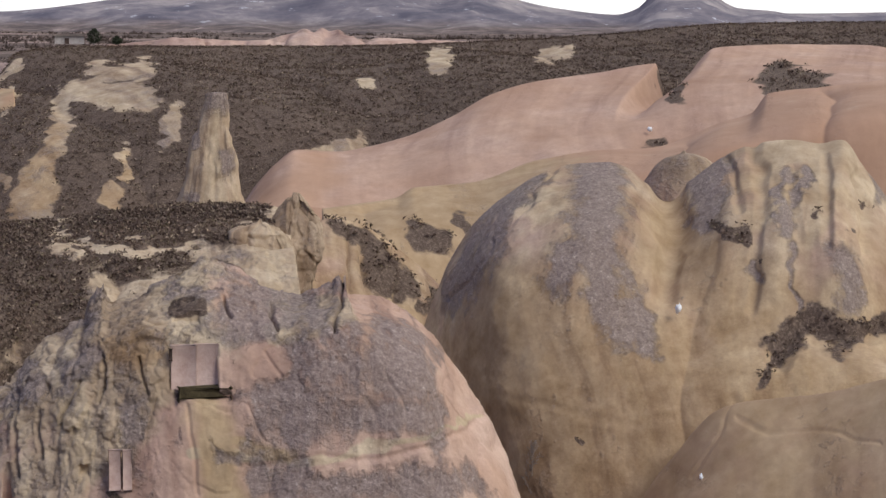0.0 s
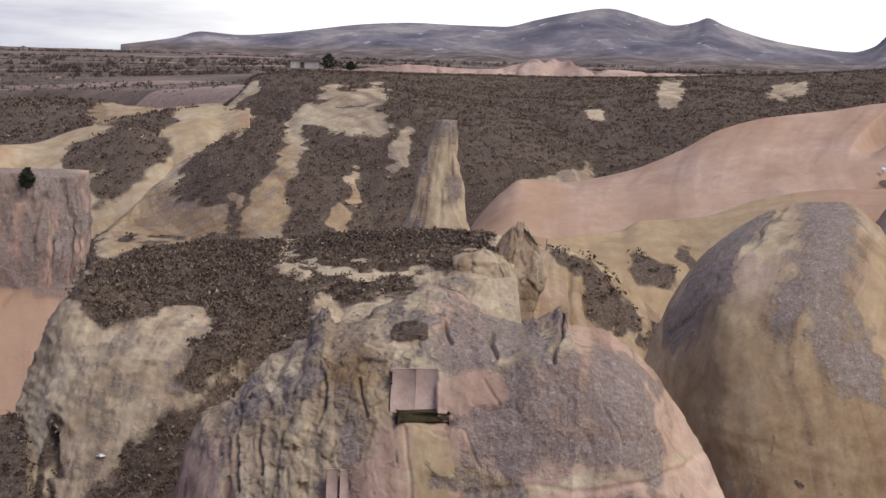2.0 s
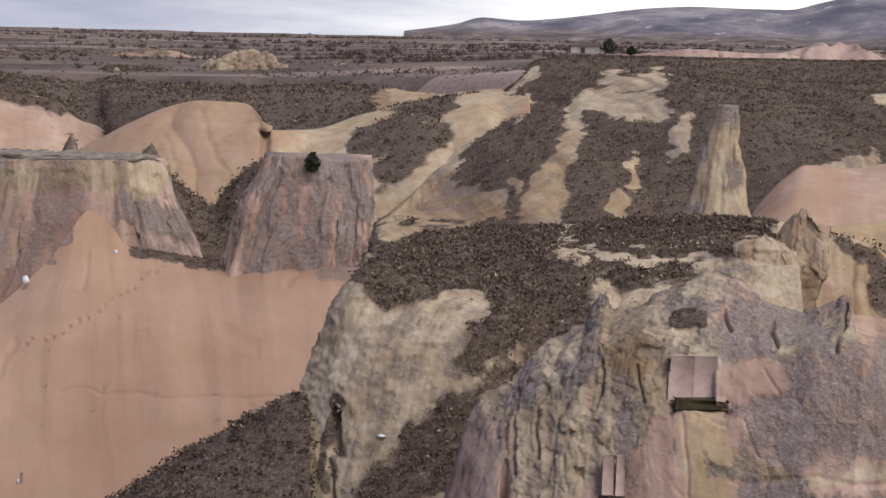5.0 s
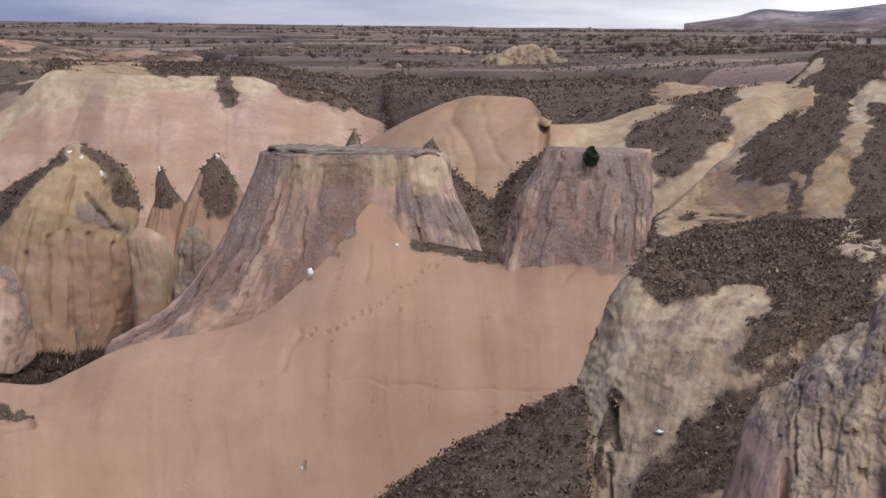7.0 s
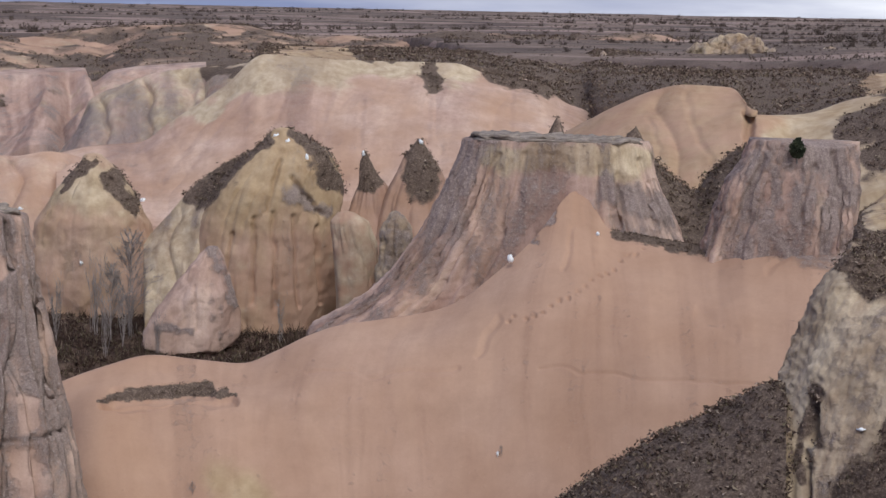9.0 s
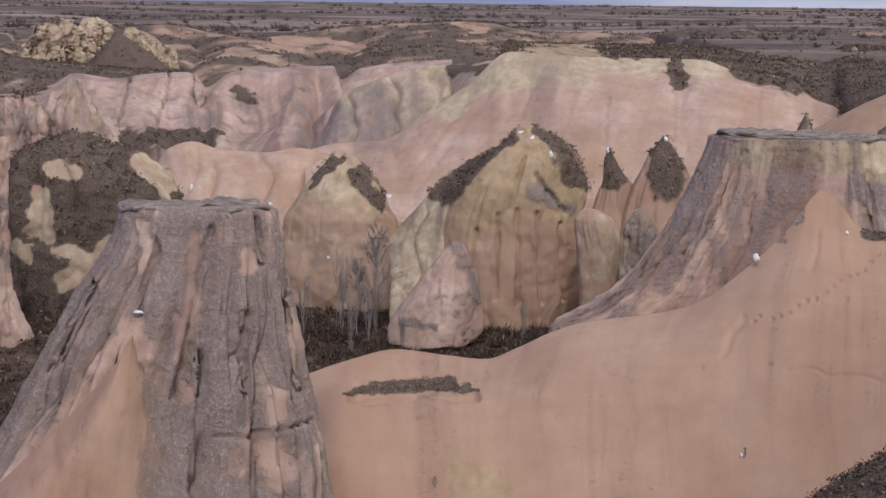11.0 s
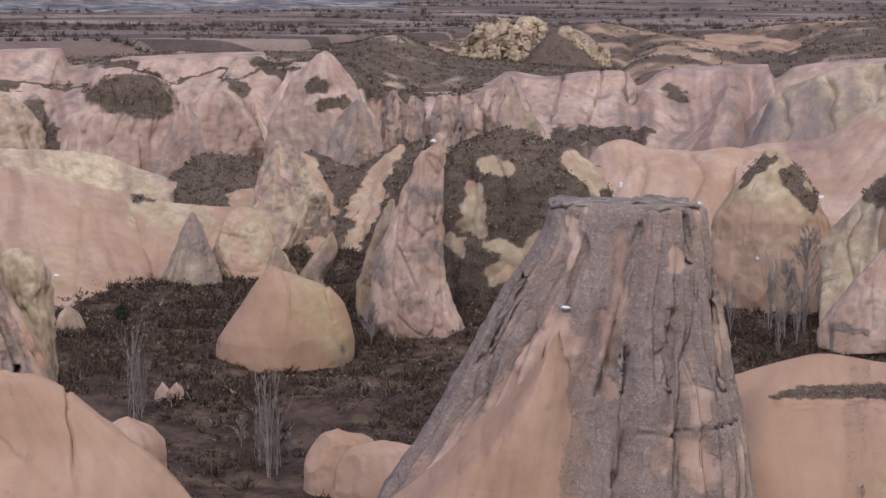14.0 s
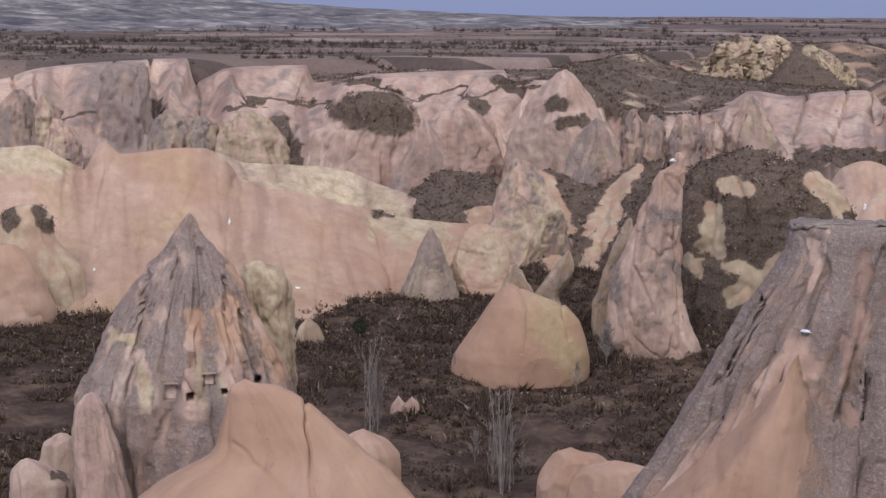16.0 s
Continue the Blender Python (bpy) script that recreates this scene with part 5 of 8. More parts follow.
rock("tuff_cone", [(-61.6, 303.82, 39.55, 1.25), (-60.73, 303.99, 38.23, 3.45), (-59.67, 304.2, 36.44, 6.24), (-60.39, 304.06, 34.04, 8.3), (-61.79, 303.78, 29.22, 10.84), (-63.15, 303.5, 24.38, 11.61), (-63.79, 303.37, 16.63, 12.28), (-64.16, 303.29, 8.83, 12.67), (-64.01, 303.32, 2.95, 12.86)],
     depth=0.8, sharp=True, nth=260, nz=150, flute=(11, 0.05), rough=((6.0, 0.6), (1.6, 0.12)), chops=2, grooves=[(0.95, [(-63.72, 293.15, 25.47, -64.1, 293.07, 11.36, 0.5), (-60.86, 293.76, 26.0, -60.19, 293.9, 10.54, 0.55), (-57.43, 294.45, 25.63, -56.57, 294.62, 10.66, 0.55), (-53.78, 295.14, 23.87, -52.87, 295.31, 10.79, 0.5), (-67.26, 292.36, 22.57, -68.83, 292.0, 12.17, 0.4), (-59.92, 293.96, 34.85, -61.95, 293.53, 26.44, 0.6), (-58.05, 294.33, 32.11, -52.94, 295.29, 25.75, 0.5)])], cap=0.3, floor=0,
     cover=dict(b=patch(-0.4, 0.5, 3.0, 1, [(-60.03, 293.93, 39.0, -60.87, 293.76, 37.14, 1.0), (-56.38, 294.66, 36.31, -55.44, 294.83, 34.95, 0.6), (-63.88, 293.12, 31.98, -59.4, 294.06, 32.08, 1.5)]), o=patch(-0.3, 0.5, 4.0, 0.3, [], (24.0, 8.0, 0.9)), a=patch(0.4, 0.5, 6, 0.3), r=patch(-0.8, 0.7, 2.4, 0.6, [(-58.11, 294.32, 29.9, -55.32, 294.86, 27.61, 1.21), (-55.77, 294.77, 27.13, -52.54, 295.36, 25.79, 0.84)]),
        g=patch(-1, 0.5, 2.4, 1, [(-61.78, 293.57, 37.77, -67.49, 292.31, 32.84, 1.3), (-67.49, 292.31, 32.84, -72.76, 291.04, 27.13, 1.6), (-56.73, 294.59, 39.53, -53.72, 295.15, 37.29, 2.0), (-54.16, 295.07, 36.82, -51.78, 295.5, 31.8, 1.9), (-51.3, 295.58, 30.89, -47.2, 296.26, 28.51, 1.5)])),
     label="large yellow tuff cone with scrub along its crest", category="tuff cone", group="tuff cones", scrub=1.0, size=0.6)
landform("cone_flank", [[(-85.22, 303.25, 19.68), (-81.47, 304.28, 24.17), (-76.78, 305.5, 29.64), (-71.13, 306.86, 33.64), (-66.39, 307.92, 35.66)], [(-83.29, 296.53, 15.72), (-77.75, 298.02, 19.66), (-68.52, 300.28, 27.51)], [(-81.06, 288.84, 8.32), (-74.7, 290.55, 8.37), (-66.49, 292.54, 10.39)]], 90, 80, back=12, flute=(5.0, 0.8), rough=((4.0, 0.5),),
    cover=dict(b=patch(0.6, 0.5, 4), r=patch(-0.4, 0.7, 3), g=patch(-1, 0.5, 2.5, 1, [(-75.53, 300.66, 27.21, -66.26, 302.84, 34.59, 2.11)])), label="pale yellow flank beside the large cone", category="ridge", scrub=1.0, size=0.6)
rock("tuff_cone", [(-68.03, 281.91, 22.08, 0.81), (-68.23, 281.85, 20.71, 1.95), (-69.32, 281.56, 16.58, 4.4), (-70.27, 281.28, 11.98, 6.73), (-71.19, 281.02, 8.28, 7.74), (-71.96, 280.84, 6.04, 7.11), (-72.05, 280.85, 5.3, 5.56), (-71.46, 281.03, 2.7, 4.34)],
     depth=0.8, sharp=True, power=2.0, flute=(5, 0.04), rough=((4.0, 0.3), (1.2, 0.1)), crags=[((5.0, 7.0), 0.2, ())], chops=4, cap=0.2, floor=0, grooves=[(0.4, [(-69.97, 277.31, 16.25, -69.28, 277.48, 9.44, 0.44)])], cover=dict(b=patch(-0.7, 0.6, 3), a=patch(-0.4, 0.5, 4), r=patch(-0.6, 0.9, 1.4, 1, [(-66.09, 272.09, 22.8, -65.18, 272.31, 19.74, 1.2), (-63.43, 272.72, 17.15, -62.51, 272.93, 13.64, 0.8), (-73.42, 270.2, 9.8, -69.18, 271.32, 9.02, 0.8)])), label="small pink tuff cone on a narrow foot", category="tuff cone", group="tuff cones")
rock("tuff_cone", [(-48.97, 314.21, 35.34, 0.29), (-48.31, 314.31, 31.81, 1.47), (-47.41, 314.43, 28.86, 2.79), (-47.35, 314.4, 19.94, 5.9), (-47.55, 314.34, 7.93, 7.41)], depth=0.8, flute=(8, 0.15), floor=0, cover=dict(a=patch(0.2, 0.5, 4), g=patch(-1, 0.5, 2, 1, [(-47.71, 308.33, 33.78, -47.17, 308.41, 30.89, 2.12)])), scrub=1.0, size=0.6, label="slim tuff cone with scrub on one side", category="tuff cone", group="tuff cones")
rock("tuff_cone", [(-39.22, 313.56, 37.63, 0.39), (-39.49, 313.52, 35.1, 2.17), (-39.17, 313.54, 32.18, 3.87), (-39.52, 313.47, 27.28, 5.81), (-38.78, 313.5, 17.45, 8.26)], depth=0.8, flute=(8, 0.12), floor=0, cover=dict(a=patch(0.2, 0.5, 4), g=patch(-1, 0.5, 2, 1, [(-38.5, 307.6, 35.57, -37.9, 307.67, 30.8, 3.45)])), scrub=1.0, size=0.6, label="scrub-covered tuff cone behind the table rock", category="tuff cone", group="tuff cones")
rock("scrub_hummock", [(-9.96, 203.76, 48.43, 0.2), (-10.08, 203.75, 47.76, 0.49), (-10.15, 203.75, 46.43, 0.88), (-10.15, 203.75, 42.66, 1.41)], depth=0.7, nth=70, nz=50, flute=(5, 0.08), rough=((2.0, 0.2),), floor=10, cover=dict(b=patch(-0.2, 0.5, 3), g=patch(0.2, 0.5, 0.8)), scrub=2.5, size=0.35, label="small scrub-covered tuff hummock behind the table rock", category="hummock", group="hummocks")
rock("scrub_hummock", [(-1.33, 204.0, 47.57, 0.2), (-1.45, 203.99, 47.11, 0.63), (-1.51, 203.99, 46.18, 1.14), (-1.49, 203.99, 42.4, 1.82)], depth=0.7, nth=70, nz=50, flute=(5, 0.08), rough=((2.0, 0.2),), floor=10, cover=dict(b=patch(-0.2, 0.5, 3), g=patch(0.2, 0.5, 0.8)), scrub=2.5, size=0.35, label="low scrub-covered tuff hummock behind the table rock", category="hummock", group="hummocks")
rock("tuff_lump", [(-48.24, 292.04, 27.06, 1.37), (-47.75, 292.11, 25.4, 3.21), (-46.83, 292.25, 20.79, 3.58), (-46.35, 292.33, 13.34, 3.45)], depth=0.8, flute=(8, 0.14), floor=0, cover=dict(a=patch(0.3, 0.4, 4), b=patch(0, 0.4, 3)), label="rounded ochre tuff lump beside the cone", category="tuff lump", group="tuff lumps")
rock("tuff_lump", [(-39.79, 289.27, 27.68, 0.67), (-39.52, 289.3, 25.59, 2.25), (-39.55, 289.3, 21.48, 2.84), (-39.92, 289.24, 15.05, 2.94)], depth=0.8, flute=(8, 0.2), rough=((3.0, 0.5), (1.0, 0.3)), floor=0, cover=dict(b=patch(0.5, 0.4, 3), r=patch(-0.2, 0.8, 2)), label="cracked cream tuff lump beside the cone", category="tuff lump", group="tuff lumps")
rock("tuff_hill", [(-94.14, 303.75, 34.29, 1.38), (-93.84, 303.84, 33.01, 2.66), (-93.72, 303.88, 30.83, 4.53), (-93.96, 303.8, 27.85, 6.99), (-94.41, 303.66, 22.87, 9.89), (-94.29, 303.7, 16.88, 10.83), (-93.94, 303.81, 8.84, 11.27), (-93.62, 303.91, 2.78, 11.52)], depth=0.6, sharp=True, nth=200, flute=(9, 0.05), rough=((6.0, 0.8), (1.5, 0.15)), floor=0,
     cover=dict(o=patch(-0.2, 0.5, 5.0, 0.4), b=patch(-0.4, 0.6, 6, 1, [(-98.99, 304.31, 28.97, -89.51, 307.23, 29.04, 3.96)]), a=patch(0.1, 0.5, 6), r=patch(-0.7, 0.6, 4, 0.4), g=patch(-1, 0.5, 2.2, 1, [(-89.72, 298.82, 30.93, -85.92, 299.94, 25.14, 1.5), (-92.99, 297.82, 33.31, -97.09, 296.51, 28.88, 0.6)])), scrub=1.0, size=0.6, label="ochre tuff hill above the bare trees", category="tuff hill")
landform("low_ridge", [[(-148.37, 347.67, 25.65), (-145.23, 349.16, 30.04), (-141.04, 351.11, 31.43), (-134.72, 353.93, 29.55), (-130.45, 355.76, 29.31), (-127.22, 357.09, 29.08), (-120.71, 359.69, 30.02), (-115.23, 361.77, 28.86), (-108.57, 364.16, 25.58)], [(-144.21, 340.74, 24.09), (-131.64, 345.79, 25.22), (-118.79, 350.41, 25.25), (-105.69, 354.58, 21.87)], [(-138.46, 326.89, 14.56), (-121.22, 333.66, 14.47), (-101.35, 340.22, 14.52)]], 170, 80, back=18, flute=(9.0, 1.0), rough=((6.0, 0.5),),
    cover=dict(a=patch(0.1, 0.5, 6), b=patch(-0.3, 0.5, 5), r=patch(-0.6, 0.6, 3)), label="low rounded pink tuff ridge", category="ridge")

# ---- dark table rock on its salmon spur ----
dark_table = rock("dark_table_rock", [(-55.9, 139.09, 43.59, 5.45), (-55.41, 139.24, 42.94, 6.42), (-55.43, 139.22, 41.58, 6.76), (-55.77, 139.04, 39, 7.61), (-56.5, 138.67, 35.68, 8.87), (-57.24, 138.26, 31.88, 10.36), (-57.7, 137.96, 28.05, 11.69), (-58.33, 137.57, 24.21, 13.16), (-59.07, 137.11, 20.83, 14.57), (-59.68, 136.7, 17.44, 15.84)],
     depth=0.5, power=2.6, nth=340, nz=200, flute=(30, 0.2), rough=((4.0, 0.3), (0.9, 0.1)), crags=[((1.7, 9.0), 0.06, ())], grooves=[(1.2, [(-49.42, 136.32, 43.03, -49.05, 136.45, 39.09, 0.36)]), (0.7, [(-52.8, 135.05, 41.97, -55.2, 134.08, 28.57, 0.4), (-56.82, 133.4, 40.99, -58.01, 132.89, 35.47, 0.36), (-49.62, 134.12, 35.06, -49.88, 134.02, 26.37, 0.35), (-46.64, 135.18, 40.09, -45.55, 135.55, 28.82, 0.31), (-52.82, 132.89, 32.25, -53.49, 132.62, 21.62, 0.35), (-61.13, 131.49, 37.27, -64.37, 129.93, 30.77, 0.36)]), (0.4, [(-51.51, 132.33, 25.54, -43.99, 135.01, 26.13, 0.18)])], cap=0.2, floor=0,
          cover=dict(r=patch(0.35, 1.0, 0.8, 0.10), a=patch(-0.3, 0.6, 5), bare=([(-57.18, 131.07, 33.53, -64.26, 127.75, 23.77, 1.77), (-58.58, 130.45, 29.39, -61.38, 129.16, 21, 3.32), (-64.26, 127.75, 23.77, -66.67, 126.51, 20.03, 1.99), (-52.96, 132.83, 41.3, -53.28, 132.71, 34.97, 0.58), (-49.42, 134.19, 40.03, -49.28, 134.24, 38.91, 0.71), (-47.53, 134.87, 28.75, -47.28, 134.96, 26.92, 0.89), (-54.1, 132.37, 34.96, -54.09, 132.37, 28.55, 0.4), (-47.64, 134.83, 24.14, -46.76, 135.14, 22.33, 1.33), (-56.67, 131.29, 42.14, -57.04, 131.13, 38.99, 0.44)], 0.5, 1.6, "r")),
     label="dark grey fluted table rock above a salmon spur", category="table rock", group="table rocks")

# ---- left: valley, cone with openings, ridges and far cliffs ----
cave_cone = rock("cave_cone", [(-139.62, 150.1, 37.85, 0.63), (-139.72, 150, 36.57, 1.38), (-139.64, 150.06, 34.02, 3.01), (-139.78, 149.84, 30.2, 5.81), (-139.98, 149.55, 26.36, 8.03), (-139.82, 149.58, 22.5, 10.09), (-139.72, 149.52, 17.98, 12.08), (-139.61, 149.57, 13.42, 12.78), (-139.33, 149.81, 7.51, 13.02), (-139.17, 149.95, 1.55, 13.1)],
     depth=0.8, sharp=True, nth=440, nz=260, flute=(15, 0.09), rough=((5.0, 0.5), (1.2, 0.1)), crags=[((2.0, 6.0), 0.14, ())], grooves=[(0.6, [(-138.17, 141.82, 31.28, -139.9, 140.12, 19.52, 0.49), (-136.06, 143.85, 33.08, -137.27, 142.69, 21.3, 0.49), (-134.18, 145.6, 34.28, -134.38, 145.42, 22.46, 0.49), (-132.27, 147.34, 31.15, -131.65, 147.89, 22.39, 0.43), (-130.7, 148.74, 27.38, -129.81, 149.51, 21.72, 0.43)])], cap=0.4, floor=0,
     openings=[(-135.94, 145.82, 19.02, 0.39, 0.42), (-133.60, 148.78, 19.55, 0.27, 0.26), (-132.30, 152.90, 20.13, 0.34, 0.39), (-130.96, 149.43, 21.75, 0.24, 0.48), (-135.37, 142.15, 19.55, 0.59, 0.83), (-132.59, 145.29, 20.65, 0.57, 0.61), (-134.75, 144.8, 22.76, 0.32, 0.88)],
     cover=dict(r=patch(0.2, 1.0, 1.2, 0.14), a=patch(-0.8, 0.5, 2.0, 0.4, [(-130.7, 146.06, 33.9, -128.93, 147.63, 27.71, 1.8), (-132.99, 143.98, 26.56, -127.11, 149.19, 22.71, 1.8), (-127.56, 148.81, 25.21, -125.95, 150.17, 20.19, 1.4)]), b=patch(-0.9, 0.6, 1.5, 0.6, [(-139.69, 137.49, 24.93, -137.8, 139.39, 24.55, 0.6), (-137.4, 139.78, 21.75, -137.01, 140.16, 18.64, 1.0), (-135.26, 141.85, 19.81, -135.05, 142.05, 19.18, 1.0), (-132.36, 144.56, 22.2, -131.94, 144.94, 19.08, 1.2)]), bare=([(-133.21, 143.78, 27.18, -133.3, 143.69, 17.25, 1.2), (-130.74, 146.02, 27.74, -130.35, 146.38, 20.28, 1.6), (-128.01, 148.43, 27.69, -126.19, 149.97, 20.19, 1.4), (-130.91, 145.87, 35.13, -129.37, 147.24, 30.19, 1.0), (-137.39, 139.79, 22.99, -137.1, 140.07, 18.02, 0.8), (-139.48, 137.7, 25.04, -137.79, 139.39, 24.73, 0.5)], 0.5, 1.0, "r")), label="tall grey and pink tuff cone with carved openings", category="tuff cone", group="tuff cones")
rock("tuff_spur", [(-141.21, 135.92, 19.45, 0.6), (-140.51, 135.21, 18.43, 1.5), (-139.59, 134.73, 15.56, 2.2), (-138.5, 134.41, 12.09, 2.6), (-137.43, 134.08, 8.02, 2.9)], depth=0.8, nth=110, nz=90, flute=(9, 0.12), rough=((3.0, 0.25), (0.8, 0.06)), crags=[((0.9, 7.0), 0.12, ())], floor=0, cover=dict(r=patch(-0.5, 0.7, 1.2, 0.15)), label="pale pink furrowed tuff spur leaning on the cone", category="tuff spur")
rock("tuff_block", [(-139.59, 162.2, 31.25, 0.83), (-139.49, 162.28, 30.65, 2.02), (-139.19, 162.52, 28.76, 2.82), (-138.76, 162.89, 24.71, 2.63), (-138.16, 163.41, 19.27, 2.14), (-137.83, 163.69, 13.79, 1.94)], depth=0.7, power=2.8, flute=(7, 0.15), rough=((3.0, 0.5), (1.0, 0.2)), floor=0, crags=[((3.0, 4.0), 0.3, ())], cover=dict(b=patch(0.9, 0.4, 3.0), r=patch(-0.9, 0.6, 2)), label="pale yellow tuff block leaning on the cone", category="rock block")
rock("tuff_hump", [(-104.22, 118.75, 28.36, 0.74), (-103.54, 119.32, 27.74, 2.41), (-102.9, 119.85, 26.42, 3.55), (-102.17, 120.42, 24.39, 4.9), (-101.41, 120.98, 21.85, 6.65), (-101.87, 120.32, 19.37, 10.41), (-101.99, 119.99, 16.86, 12.83), (-102.29, 119.36, 12.86, 15.89)], depth=0.6, nth=300, nz=160, flute=(6, 0.06), rough=((7.0, 0.5), (1.6, 0.06)), chops=3, grooves=[(0.5, [(-96.48, 117.46, 26.42, -96.12, 117.75, 23.24, 0.19), (-96.12, 117.75, 23.24, -95.99, 117.86, 18.8, 0.19)]), (0.25, [(-101.12, 113.48, 23.36, -97.17, 116.88, 19.32, 0.19)])], floor=0, cover=dict(a=patch(0.4, 0.4, 6), g=patch(-1, 0.3, 1, 1, [(-104.35, 114.61, 25.9, -104.56, 114.43, 22.68, 0.34)])), label="smooth salmon tuff hump with a long crack", category="tuff hump")
rock("tuff_hump", [(-107.18, 139.6, 19.37, 0.69), (-107.06, 139.67, 18.52, 2.5), (-106.83, 139.83, 16.82, 3.34), (-106.9, 139.77, 13.97, 3.54), (-106.94, 139.74, 9.95, 3.77)], depth=0.7, flute=(6, 0.08), rough=((5.0, 0.4),), floor=0, cover=dict(a=patch(0, 0.5, 5)), label="small smooth salmon tuff hump", category="tuff hump")
rock("tuff_boulder", [(-150.1, 232.8, 19.06, 0.6), (-149.37, 233.28, 17.85, 3.17), (-148.11, 234.08, 16.11, 6.0), (-147.9, 234.21, 13.48, 7.93), (-148.32, 233.95, 10.83, 9.3), (-148.85, 233.61, 8.18, 10.29), (-149.04, 233.48, 5.52, 10.63), (-149.24, 233.36, 3.3, 10.37)], depth=0.75, power=1.7, sharp=True, nth=220, nz=130, flute=(4, 0.02), rough=((7.0, 0.35), (1.5, 0.06)), chops=1, floor=-1, grooves=[(0.3, [(-137.98, 214.45, 21.84, -136.59, 215.33, 16.36, 0.4), (-136.59, 215.33, 16.36, -136.73, 215.24, 9.86, 0.35), (-132.76, 217.72, 19.25, -130.97, 218.8, 11.59, 0.4)])], cover=dict(a=patch(0.7, 0.3, 5), o=patch(-0.7, 0.4, 3.0, 1, [(-140.58, 228.17, 15.88, -137.64, 229.95, 9.12, 3.0)]), r=patch(-1, 0.5, 1.5, 1, [(-145.09, 209.7, 10.57, -144.94, 209.8, 7.31, 0.5)])), label="large smooth salmon boulder on the valley floor", category="boulder", group="boulders")
rock("tuff_pillar", [(-135.83, 259.62, 38.45, 0.54), (-135.73, 259.66, 37.73, 1.0), (-135.95, 259.55, 36.65, 0.91), (-136.69, 259.16, 35.73, 2.04), (-137.76, 258.6, 31.36, 2.99), (-138.63, 258.13, 26.79, 3.9), (-139.46, 257.68, 22.2, 5.12), (-140.26, 257.25, 17.59, 5.94), (-140.15, 257.31, 12.99, 6.8), (-138.87, 258.0, 8.39, 7.16), (-137.62, 258.67, 5.09, 6.71)], depth=0.7, power=1.8, sharp=True, nth=200, nz=160, flute=(5, 0.07), rough=((6.0, 0.5), (1.4, 0.1)), crags=[((5.0, 8.0), 0.3, ())], chops=3, floor=-1, grooves=[(0.5, [(-135.53, 249.57, 33.96, -137.02, 248.76, 21.54, 0.53), (-131.84, 251.54, 25.2, -130.79, 252.09, 10.09, 0.62), (-137.62, 248.43, 20.63, -134.42, 250.17, 13.56, 0.44)])], cover=dict(r=patch(-0.6, 0.9, 2.0, 0.6, [(-134.69, 250.03, 29.12, -131.59, 251.67, 28.3, 1.05), (-140.29, 246.93, 19.68, -139.46, 247.4, 15.23, 1.23), (-131.84, 251.54, 20.77, -131.4, 251.77, 18.11, 0.7)]), b=patch(-0.6, 0.6, 4), a=patch(-0.4, 0.5, 5)), label="tall pink tuff pillar with a knobbed head", category="rock pillar")
rock("scrub_mound", [(-139.8, 293.39, 36.28, 2.45), (-139.76, 293.33, 35.1, 6.86), (-138.58, 293.73, 32.54, 12), (-137.59, 294.08, 28.58, 14.45), (-137.02, 294.3, 23.6, 15.44), (-136.6, 294.45, 15.57, 16.22), (-136.18, 294.6, 7.5, 17), (-136.25, 294.55, 1.4, 17.29)], depth=0.6, nth=220, flute=(11, 0.12), rough=((7.0, 0.9), (2.0, 0.3)), floor=0,
     cover=but(dict(g=patch(0.9, 0.3, 4), b=patch(0.15, 0.5, 4), a=patch(0.2, 0.5, 3)), [(-139.65, 282.35, 30.83, -136.22, 284.02, 30.91, 1.46), (-140.67, 281.84, 26.43, -141.15, 281.6, 20.55, 1.95), (-144.1, 280.11, 17.53, -142.79, 280.78, 16.58, 1.37), (-138.08, 283.13, 17.69, -132.85, 285.62, 15.89, 1.37), (-125.48, 288.93, 32.13, -121.05, 290.81, 27.92, 1.76), (-137.08, 283.61, 11.83, -130.3, 286.79, 17.93, 1.95)]), scrub=1.1, size=0.7, label="dark scrub-covered mound with cream scars", category="mound")
ridge_crest = [(-281.97, 227.02, 30.49), (-276.51, 234.86, 34.41), (-272.75, 240.01, 34.29), (-268.86, 245.14, 34.62), (-264.89, 250.2, 31.63), (-262.99, 252.55, 29.8), (-261.77, 254.03, 32.88), (-260.34, 255.74, 35.08), (-258.24, 258.23, 32.8), (-254.99, 262, 33.18), (-252.03, 265.33, 33.8), (-247.51, 270.27, 33.73), (-244.44, 273.51, 31.08), (-242.12, 275.92, 27.3), (-234.89, 283.12, 26.28), (-228.26, 289.39, 22.52), (-224.87, 292.48, 21.33), (-217.94, 298.55, 19.31), (-212.62, 303, 18.46), (-206.3, 308.08, 17.74), (-201.68, 311.64, 12.85), (-196.99, 315.15, 7), (-193.19, 317.9, 3.49)]
